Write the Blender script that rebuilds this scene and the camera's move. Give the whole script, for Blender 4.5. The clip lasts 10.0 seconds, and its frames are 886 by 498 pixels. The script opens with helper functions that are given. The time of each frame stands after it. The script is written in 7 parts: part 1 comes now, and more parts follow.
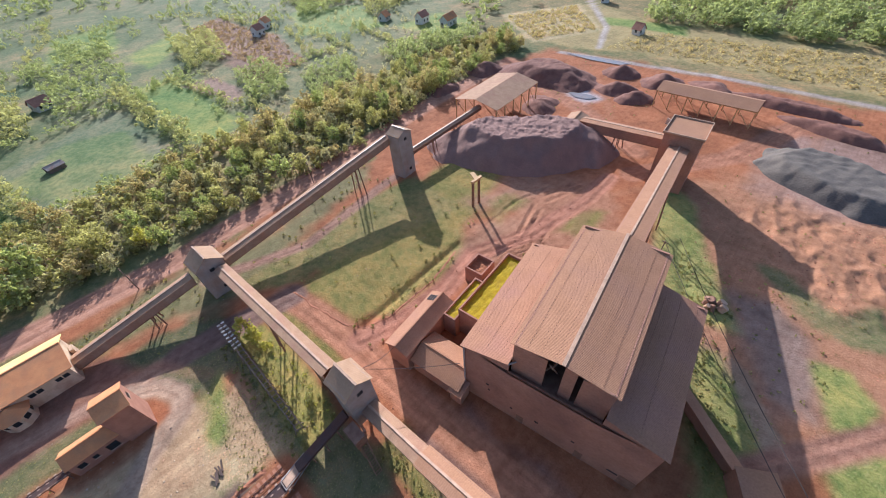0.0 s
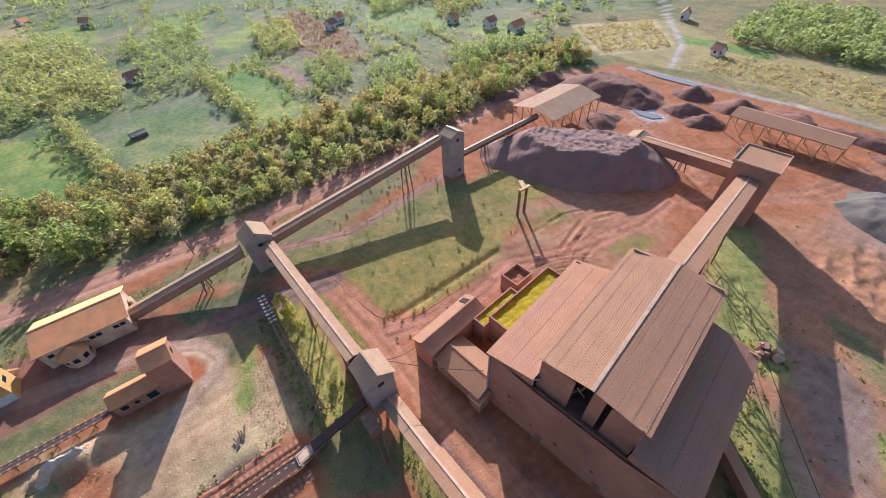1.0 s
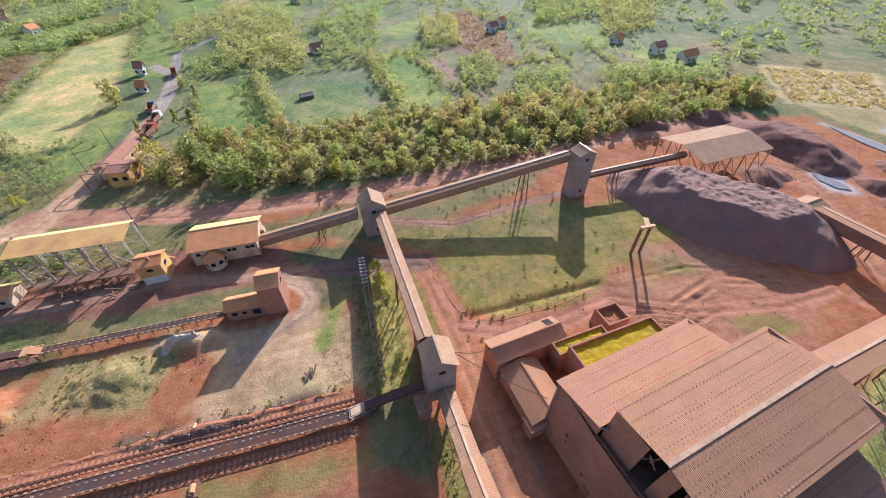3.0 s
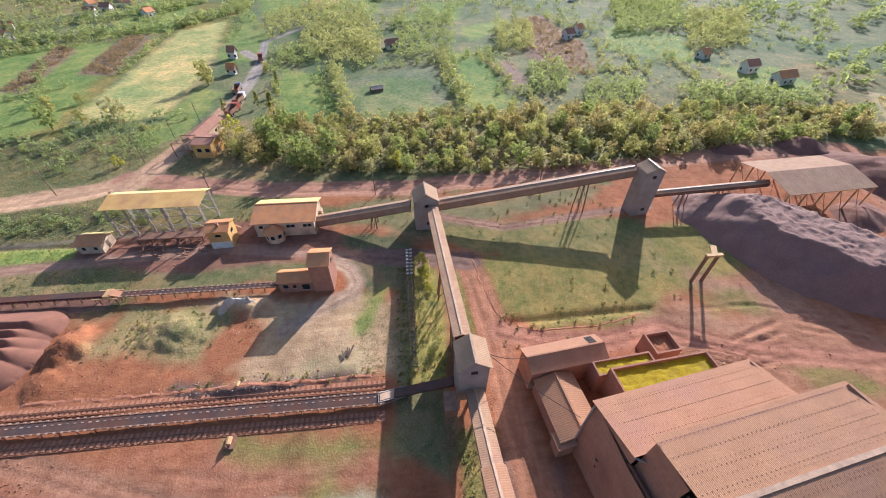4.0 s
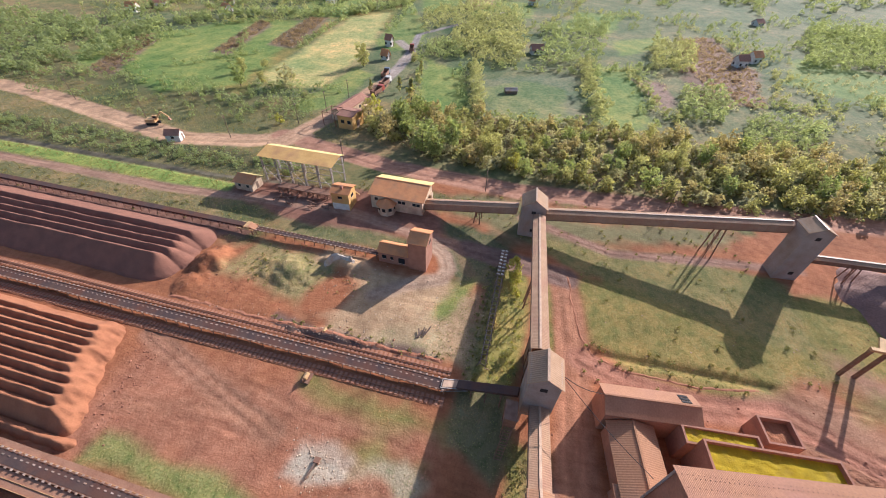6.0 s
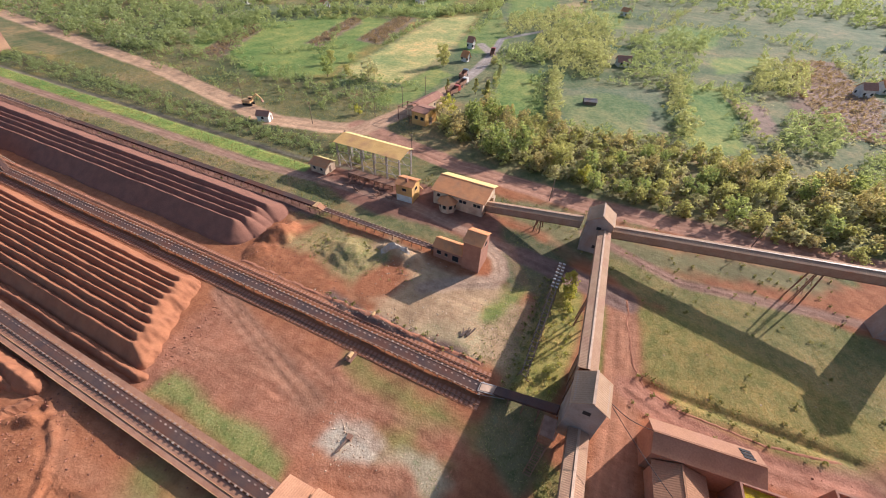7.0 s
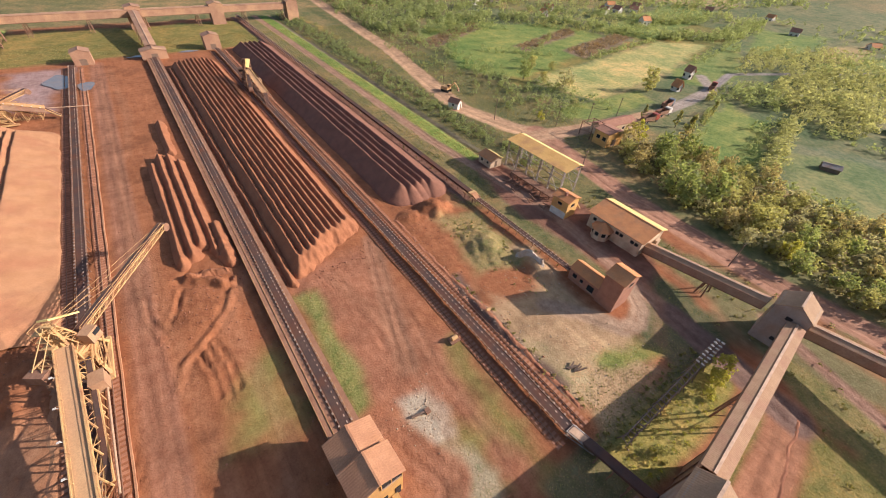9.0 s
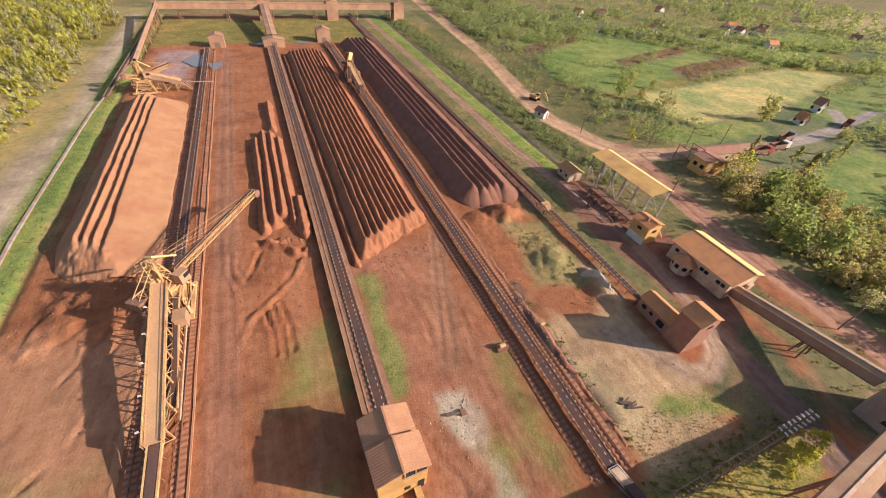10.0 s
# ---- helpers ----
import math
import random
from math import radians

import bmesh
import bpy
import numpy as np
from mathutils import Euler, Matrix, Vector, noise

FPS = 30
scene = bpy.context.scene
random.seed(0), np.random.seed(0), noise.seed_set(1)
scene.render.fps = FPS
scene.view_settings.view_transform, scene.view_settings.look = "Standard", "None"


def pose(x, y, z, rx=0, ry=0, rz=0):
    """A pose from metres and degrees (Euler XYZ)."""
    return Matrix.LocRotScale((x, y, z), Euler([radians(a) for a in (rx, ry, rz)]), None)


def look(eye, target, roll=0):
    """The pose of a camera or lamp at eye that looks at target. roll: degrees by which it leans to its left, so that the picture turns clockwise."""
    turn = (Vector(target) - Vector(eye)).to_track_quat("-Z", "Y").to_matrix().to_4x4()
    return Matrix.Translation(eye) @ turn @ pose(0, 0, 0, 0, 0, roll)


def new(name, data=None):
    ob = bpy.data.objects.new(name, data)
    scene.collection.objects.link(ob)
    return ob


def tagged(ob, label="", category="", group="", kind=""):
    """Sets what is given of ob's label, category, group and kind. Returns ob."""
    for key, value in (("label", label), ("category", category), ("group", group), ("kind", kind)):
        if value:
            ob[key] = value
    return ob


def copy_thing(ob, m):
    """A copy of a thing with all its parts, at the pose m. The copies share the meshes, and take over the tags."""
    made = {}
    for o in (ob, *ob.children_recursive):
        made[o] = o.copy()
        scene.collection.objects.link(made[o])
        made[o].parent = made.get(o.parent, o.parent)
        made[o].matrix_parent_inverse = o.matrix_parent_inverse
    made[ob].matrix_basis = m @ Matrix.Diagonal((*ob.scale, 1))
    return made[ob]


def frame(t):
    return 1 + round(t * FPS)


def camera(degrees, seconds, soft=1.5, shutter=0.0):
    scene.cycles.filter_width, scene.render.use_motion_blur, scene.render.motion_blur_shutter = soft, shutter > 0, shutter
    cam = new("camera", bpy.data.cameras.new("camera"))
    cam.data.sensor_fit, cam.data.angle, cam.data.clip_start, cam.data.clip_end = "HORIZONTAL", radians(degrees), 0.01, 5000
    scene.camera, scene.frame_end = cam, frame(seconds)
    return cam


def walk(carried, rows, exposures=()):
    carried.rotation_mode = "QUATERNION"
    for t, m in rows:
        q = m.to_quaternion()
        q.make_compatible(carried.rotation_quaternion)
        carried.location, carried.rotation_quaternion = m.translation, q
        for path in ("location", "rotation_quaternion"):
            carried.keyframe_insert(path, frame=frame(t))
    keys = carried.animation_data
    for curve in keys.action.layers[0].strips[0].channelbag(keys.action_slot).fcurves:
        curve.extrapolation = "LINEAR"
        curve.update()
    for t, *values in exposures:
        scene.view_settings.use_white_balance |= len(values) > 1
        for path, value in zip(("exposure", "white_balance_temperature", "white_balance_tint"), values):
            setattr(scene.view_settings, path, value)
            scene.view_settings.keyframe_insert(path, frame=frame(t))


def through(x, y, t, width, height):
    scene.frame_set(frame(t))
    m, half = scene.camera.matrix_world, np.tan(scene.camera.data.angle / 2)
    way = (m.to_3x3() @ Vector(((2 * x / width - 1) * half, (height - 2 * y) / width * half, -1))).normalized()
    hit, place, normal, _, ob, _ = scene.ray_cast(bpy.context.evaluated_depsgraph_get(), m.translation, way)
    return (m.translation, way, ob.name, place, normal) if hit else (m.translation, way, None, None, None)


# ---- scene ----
cam = camera(99.79, 10.0, soft=1.0)
PATH = [
    (0.0, pose(-65.37, -1.63, 62.87, 44.89, 3.70, -136.65)),
    (0.5, pose(-65.33, -1.64, 62.65, 45.47, 3.18, -132.62)),
    (1.0, pose(-65.27, -1.55, 62.46, 45.96, 2.50, -127.29)),
    (1.5, pose(-65.21, -1.39, 62.24, 46.50, 1.90, -121.36)),
    (2.0, pose(-65.16, -1.21, 61.95, 46.88, 1.22, -115.50)),
    (2.5, pose(-65.28, -0.97, 61.67, 47.25, 0.71, -110.58)),
    (4.0, pose(-65.81, -0.24, 60.75, 47.85, -0.48, -95.50)),
    (4.5, pose(-66.00, 0.00, 60.45, 48.00, -0.84, -90.67)),
    (5.0, pose(-66.18, 0.20, 60.16, 48.06, -1.08, -84.93)),
    (5.5, pose(-66.41, 0.38, 59.86, 48.09, -1.38, -80.36)),
    (7.0, pose(-67.19, 1.09, 58.66, 48.33, -2.26, -64.29)),
    (7.5, pose(-67.52, 1.29, 58.29, 48.34, -2.72, -57.73)),
    (8.0, pose(-67.78, 1.39, 57.88, 48.18, -3.34, -49.35)),
    (8.5, pose(-67.92, 1.36, 57.39, 48.14, -3.60, -42.98)),
    (9.0, pose(-68.04, 1.21, 56.82, 48.20, -3.72, -36.14)),
    (9.5, pose(-68.10, 1.02, 56.14, 48.19, -4.07, -29.01)),
    (10.0, pose(-68.11, 0.79, 55.42, 48.29, -4.32, -22.79)),
]
walk(cam, PATH, [(0.0, 0.7, 5030, 14), (2.5, 0.73, 5080, 14), (4.5, 0.69, 5130, 14), (5.5, 0.65, 5220, 15), (7.5, 0.57, 5540, 16), (9.0, 0.51, 5970, 17), (10.0, 0.52, 6060, 17)])

# ---- daylight: low autumn sun over an open sky ----
SUN_EL, SUN_HEAD = 24.0, -31.0
world = bpy.data.worlds.new("sky")
scene.world = world
world.use_nodes = True
_nt = world.node_tree
_sky = _nt.nodes.new("ShaderNodeTexSky")
_sky.sky_type = 'NISHITA'
_sky.sun_disc = False
_sky.sun_elevation = radians(SUN_EL)
_sky.sun_rotation = radians(90 - SUN_HEAD)
_sky.air_density, _sky.dust_density, _sky.ozone_density = 1.2, 2.5, 1.0
_bg = _nt.nodes["Background"]
_nt.links.new(_sky.outputs[0], _bg.inputs[0])
_bg.inputs[1].default_value = 0.095
_sun = bpy.data.lights.new("sun", 'SUN')
_sun.energy, _sun.angle, _sun.color = 4.9, radians(0.6), (1.0, 0.87, 0.70)
sun = new("sun", _sun)
_d = Vector((math.cos(radians(SUN_EL)) * math.cos(radians(SUN_HEAD)),
             math.cos(radians(SUN_EL)) * math.sin(radians(SUN_HEAD)), math.sin(radians(SUN_EL))))
sun.matrix_world = look(_d * 300, (0, 0, 0))

# ---- materials ----
def surface(name, colour, colour2=None, scale=1.5, fine=12.0, rough=0.85, bump=0.25, metal=0.0, dirt=None, dirt_amount=0.45, island=0.0, attr=None):
    """Two scales of variation, a dirt layer with its own shape, and fine relief, at world size."""
    m = bpy.data.materials.new(name)
    m.use_nodes = True
    nt = m.node_tree
    bs = nt.nodes["Principled BSDF"]
    geo = nt.nodes.new("ShaderNodeNewGeometry")
    n1 = nt.nodes.new("ShaderNodeTexNoise")
    n1.inputs["Scale"].default_value, n1.inputs["Detail"].default_value = scale, 5
    n2 = nt.nodes.new("ShaderNodeTexNoise")
    n2.inputs["Scale"].default_value, n2.inputs["Detail"].default_value = fine, 4
    for n in (n1, n2):
        nt.links.new(geo.outputs["Position"], n.inputs["Vector"])
    c2 = colour2 or tuple(c * 0.72 for c in colour)
    mix = nt.nodes.new("ShaderNodeMix")
    mix.data_type = 'RGBA'
    mix.inputs[6].default_value, mix.inputs[7].default_value = (*colour, 1), (*c2, 1)
    ramp = nt.nodes.new("ShaderNodeMapRange")
    ramp.inputs["From Min"].default_value, ramp.inputs["From Max"].default_value = 0.35, 0.68
    nt.links.new(n1.outputs[0], ramp.inputs["Value"])
    nt.links.new(ramp.outputs[0], mix.inputs[0])
    out = mix.outputs[2]
    if attr:
        a = nt.nodes.new("ShaderNodeAttribute")
        a.attribute_name = attr
        mul = nt.nodes.new("ShaderNodeMix")
        mul.data_type, mul.blend_type = 'RGBA', 'MULTIPLY'
        mul.inputs[0].default_value = 1
        nt.links.new(out, mul.inputs[6])
        nt.links.new(a.outputs["Color"], mul.inputs[7])
        out = mul.outputs[2]
    if dirt:
        n3 = nt.nodes.new("ShaderNodeTexNoise")
        n3.inputs["Scale"].default_value, n3.inputs["Detail"].default_value = scale * 0.45, 6
        nt.links.new(geo.outputs["Position"], n3.inputs["Vector"])
        r3 = nt.nodes.new("ShaderNodeMapRange")
        r3.inputs["From Min"].default_value, r3.inputs["From Max"].default_value = 0.62 - dirt_amount * 0.35, 0.75
        nt.links.new(n3.outputs[0], r3.inputs["Value"])
        dm = nt.nodes.new("ShaderNodeMix")
        dm.data_type = 'RGBA'
        dm.inputs[7].default_value = (*dirt, 1)
        nt.links.new(r3.outputs[0], dm.inputs[0])
        nt.links.new(out, dm.inputs[6])
        out = dm.outputs[2]
    hsv = nt.nodes.new("ShaderNodeHueSaturation")
    val = nt.nodes.new("ShaderNodeMapRange")
    val.inputs["To Min"].default_value, val.inputs["To Max"].default_value = 0.72, 1.28
    nt.links.new(n2.outputs[0], val.inputs["Value"])
    if island:
        add = nt.nodes.new("ShaderNodeMath")
        add.operation = 'MULTIPLY_ADD'
        add.inputs[1].default_value, add.inputs[2].default_value = island, 1 - island / 2
        nt.links.new(geo.outputs["Random Per Island"], add.inputs[0])
        mm = nt.nodes.new("ShaderNodeMath")
        mm.operation = 'MULTIPLY'
        nt.links.new(add.outputs[0], mm.inputs[0])
        nt.links.new(val.outputs[0], mm.inputs[1])
        nt.links.new(mm.outputs[0], hsv.inputs["Value"])
    else:
        nt.links.new(val.outputs[0], hsv.inputs["Value"])
    nt.links.new(out, hsv.inputs["Color"])
    nt.links.new(hsv.outputs[0], bs.inputs["Base Color"])
    bs.inputs["Roughness"].default_value = rough
    bs.inputs["Metallic"].default_value = metal
    bs.inputs["Specular IOR Level"].default_value = 0.3
    if bump:
        b = nt.nodes.new("ShaderNodeBump")
        b.inputs["Strength"].default_value, b.inputs["Distance"].default_value = bump, 0.6 / fine
        nt.links.new(n2.outputs[0], b.inputs["Height"])
        nt.links.new(b.outputs[0], bs.inputs["Normal"])
    return m


RUST_DUST = (0.36, 0.17, 0.095)
M_roof = surface("dusty_roof_sheet", (0.39, 0.205, 0.112), (0.345, 0.178, 0.095), 0.35, 4, 0.9, 0.1, dirt=(0.34, 0.18, 0.11))
M_roof_pink = surface("dusty_pink_roof_sheet", (0.385, 0.195, 0.11), (0.34, 0.168, 0.093), 0.35, 4, 0.9, 0.1, dirt=(0.35, 0.175, 0.12))
M_roof_orange = surface("orange_dusted_sheet", (0.50, 0.255, 0.14), (0.43, 0.21, 0.11), 0.5, 5, 0.9, 0.1, dirt=(0.38, 0.18, 0.1))
M_deck = surface("sun_bleached_cover", (0.58, 0.35, 0.18), (0.50, 0.29, 0.145), 0.4, 5, 0.85, 0.1, dirt=(0.48, 0.27, 0.15))
M_ridge = surface("ridge_capping", (0.54, 0.35, 0.23), None, 1.0, 6, 0.5, 0.1)
M_wallclad = surface("dusty_wall_cladding", (0.42, 0.215, 0.14), (0.37, 0.18, 0.11), 0.4, 3, 0.75, 0.15, dirt=(0.24, 0.12, 0.085))
M_gal_roof = surface("gallery_roof", (0.43, 0.265, 0.155), (0.36, 0.21, 0.12), 0.6, 5, 0.9, 0.1, dirt=(0.36, 0.19, 0.12))
M_gal_wall = surface("gallery_wall", (0.37, 0.25, 0.175), (0.31, 0.19, 0.125), 0.6, 4, 0.75, 0.15, dirt=(0.33, 0.17, 0.11))
M_tower_wall = surface("tower_grey_cladding", (0.37, 0.31, 0.27), (0.31, 0.245, 0.20), 0.5, 4, 0.7, 0.15, dirt=(0.35, 0.22, 0.16), dirt_amount=0.3)
M_tower_roof = surface("tower_roof_sheet", (0.43, 0.275, 0.165), (0.37, 0.225, 0.13), 0.6, 5, 0.9, 0.1)
M_concrete = surface("stained_concrete", (0.40, 0.34, 0.30), (0.33, 0.26, 0.21), 0.8, 8, 0.9, 0.3, dirt=RUST_DUST, dirt_amount=0.5)
M_brickred = surface("red_dusted_masonry", (0.38, 0.19, 0.125), (0.31, 0.15, 0.10), 0.8, 8, 0.9, 0.25)
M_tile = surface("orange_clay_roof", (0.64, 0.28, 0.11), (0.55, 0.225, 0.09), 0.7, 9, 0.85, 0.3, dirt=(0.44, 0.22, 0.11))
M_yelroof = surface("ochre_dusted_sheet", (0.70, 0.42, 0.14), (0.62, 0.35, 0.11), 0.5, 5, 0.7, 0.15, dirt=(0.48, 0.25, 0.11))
M_plaster = surface("weathered_plaster", (0.64, 0.49, 0.34), (0.52, 0.38, 0.25), 0.9, 7, 0.9, 0.2, dirt=(0.36, 0.22, 0.15))
M_white = surface("whitewashed_wall", (0.72, 0.68, 0.62), (0.6, 0.53, 0.46), 0.9, 7, 0.9, 0.2)
M_steel = surface("rusted_steel", (0.30, 0.17, 0.11), (0.22, 0.11, 0.07), 1.2, 9, 0.7, 0.2, 0.2)
M_steel_grey = surface("grey_painted_steel", (0.42, 0.38, 0.35), (0.34, 0.26, 0.21), 1.2, 9, 0.6, 0.15, 0.1)
M_steel_yel = surface("dusty_yellow_steel", (0.64, 0.41, 0.18), (0.53, 0.32, 0.145), 1.0, 9, 0.65, 0.15, 0.05, dirt=(0.40, 0.20, 0.11))
M_belt = surface("rubber_belt", (0.085, 0.06, 0.056), (0.12, 0.075, 0.06), 0.5, 6, 1.0, 0.1, dirt=(0.15, 0.065, 0.042))
M_belt.node_tree.nodes["Principled BSDF"].inputs["Specular IOR Level"].default_value = 0.0
M_bridge = surface("brown_bridge_cladding", (0.38, 0.22, 0.14), (0.31, 0.17, 0.11), 0.3, 3, 0.8, 0.1, dirt=(0.5, 0.3, 0.17))
M_roller = surface("bright_roller", (0.46, 0.34, 0.26), (0.30, 0.17, 0.11), 0.4, 9, 0.5, 0.0, 0.1, island=0.8)
M_glass = surface("dark_glass", (0.03, 0.035, 0.04), None, 2, 9, 0.15, 0.0)
# near-black colour standing in for the shade inside openings
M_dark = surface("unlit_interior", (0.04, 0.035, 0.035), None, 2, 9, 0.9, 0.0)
M_ore = surface("iron_ore", (0.345, 0.142, 0.068), (0.275, 0.108, 0.052), 0.5, 6, 0.95, 0.6)
M_ore_dark = surface("damp_iron_ore", (0.24, 0.115, 0.08), (0.17, 0.08, 0.058), 0.5, 5, 0.95, 0.6)
M_ore_fine = surface("fine_iron_ore", (0.25, 0.112, 0.072), (0.195, 0.09, 0.06), 0.4, 6, 0.95, 0.5)
M_ore_tan = surface("dry_tan_ore", (0.44, 0.225, 0.115), (0.385, 0.19, 0.092), 0.35, 6, 0.95, 0.6, dirt=(0.35, 0.15, 0.08))
M_slag = surface("dark_slag", (0.115, 0.097, 0.082), (0.165, 0.138, 0.112), 0.25, 3, 0.95, 0.6)
M_spoil = surface("grey_spoil", (0.235, 0.14, 0.112), (0.295, 0.17, 0.132), 0.3, 3, 0.95, 0.6)
M_pale = surface("pale_lime_heap", (0.55, 0.47, 0.38), (0.42, 0.30, 0.21), 0.6, 5, 0.95, 0.5)
M_sleeper = surface("stained_sleeper", (0.45, 0.215, 0.125), (0.34, 0.155, 0.09), 1.5, 9, 0.9, 0.2, island=0.5)
M_moss = surface("yellow_moss", (0.42, 0.30, 0.006), (0.32, 0.23, 0.006), 0.7, 6, 0.95, 0.6, dirt=(0.28, 0.19, 0.04), dirt_amount=0.25)
M_bark = surface("bark", (0.16, 0.12, 0.085), None, 2, 12, 0.9, 0.4)
M_pole = surface("weathered_timber", (0.22, 0.15, 0.11), None, 1.5, 10, 0.9, 0.3)
M_trestle = surface("bleached_timber", (0.33, 0.24, 0.18), (0.24, 0.165, 0.12), 1.2, 9, 0.9, 0.3)
M_cable = surface("black_cable", (0.06, 0.045, 0.04), None, 1, 8, 0.7, 0.0)
M_red = surface("faded_red_paint", (0.42, 0.09, 0.06), None, 1.0, 8, 0.5, 0.1)
M_blue = surface("faded_blue_paint", (0.16, 0.185, 0.22), None, 1.0, 8, 0.5, 0.1)
M_tyre = surface("tyre_rubber", (0.04, 0.035, 0.03), None, 2, 12, 0.9, 0.2)
M_water = surface("still_puddle", (0.20, 0.19, 0.19), (0.26, 0.2, 0.17), 0.3, 2, 0.06, 0.0)
# cream of the chute plate; also paints sunlight onto the sun-side roof slopes
M_cream = surface("cream_sheet_and_sunlit_roof", (0.78, 0.62, 0.24), (0.68, 0.5, 0.17), 0.5, 5, 0.6, 0.1)


def leafy(name, a, b, through=0.58):
    """Thin leaves: part of the light goes through them."""
    m = surface(name, a, b, 0.25, 6, 0.6, 0.0, island=0.5)
    nt = m.node_tree
    bs = nt.nodes["Principled BSDF"]
    col = bs.inputs["Base Color"].links[0].from_socket
    tl = nt.nodes.new("ShaderNodeBsdfTranslucent")
    gain = nt.nodes.new("ShaderNodeMix")
    gain.data_type, gain.blend_type = 'RGBA', 'MULTIPLY'
    gain.inputs[0].default_value, gain.inputs[7].default_value = 1, (1.25, 1.2, 0.75, 1)
    nt.links.new(col, gain.inputs[6])
    nt.links.new(gain.outputs[2], tl.inputs["Color"])
    mx = nt.nodes.new("ShaderNodeMixShader")
    mx.inputs[0].default_value = through
    nt.links.new(bs.outputs[0], mx.inputs[1])
    nt.links.new(tl.outputs[0], mx.inputs[2])
    nt.links.new(mx.outputs[0], nt.nodes["Material Output"].inputs["Surface"])
    bs.inputs["Sheen Weight"].default_value = 0.08
    return m


M_leaf = [leafy("leaves_olive", (0.46, 0.44, 0.20), (0.37, 0.36, 0.16), 0.62),
          leafy("leaves_green", (0.37, 0.41, 0.17), (0.29, 0.33, 0.135), 0.62),
          leafy("leaves_turning", (0.51, 0.435, 0.24), (0.42, 0.355, 0.19), 0.62),
          leafy("leaves_yellow", (0.54, 0.52, 0.13), (0.45, 0.43, 0.11), 0.62),
          leafy("leaves_grey_scrub", (0.51, 0.48, 0.31), (0.43, 0.40, 0.26), 0.62),
          leafy("leaves_dark_green", (0.38, 0.42, 0.21), (0.30, 0.34, 0.165), 0.6),
          leafy("leaves_dark_olive", (0.44, 0.44, 0.22), (0.36, 0.355, 0.18), 0.6)]
M_tuft = leafy("grass_tufts", (0.31, 0.27, 0.10), (0.40, 0.32, 0.15), 0.5)
M_weed = leafy("weeds", (0.33, 0.31, 0.12), (0.26, 0.24, 0.09), 0.6)
M_walk = surface("ore_dusted_walkway", (0.36, 0.19, 0.115), (0.28, 0.135, 0.08), 0.6, 6, 0.9, 0.2)


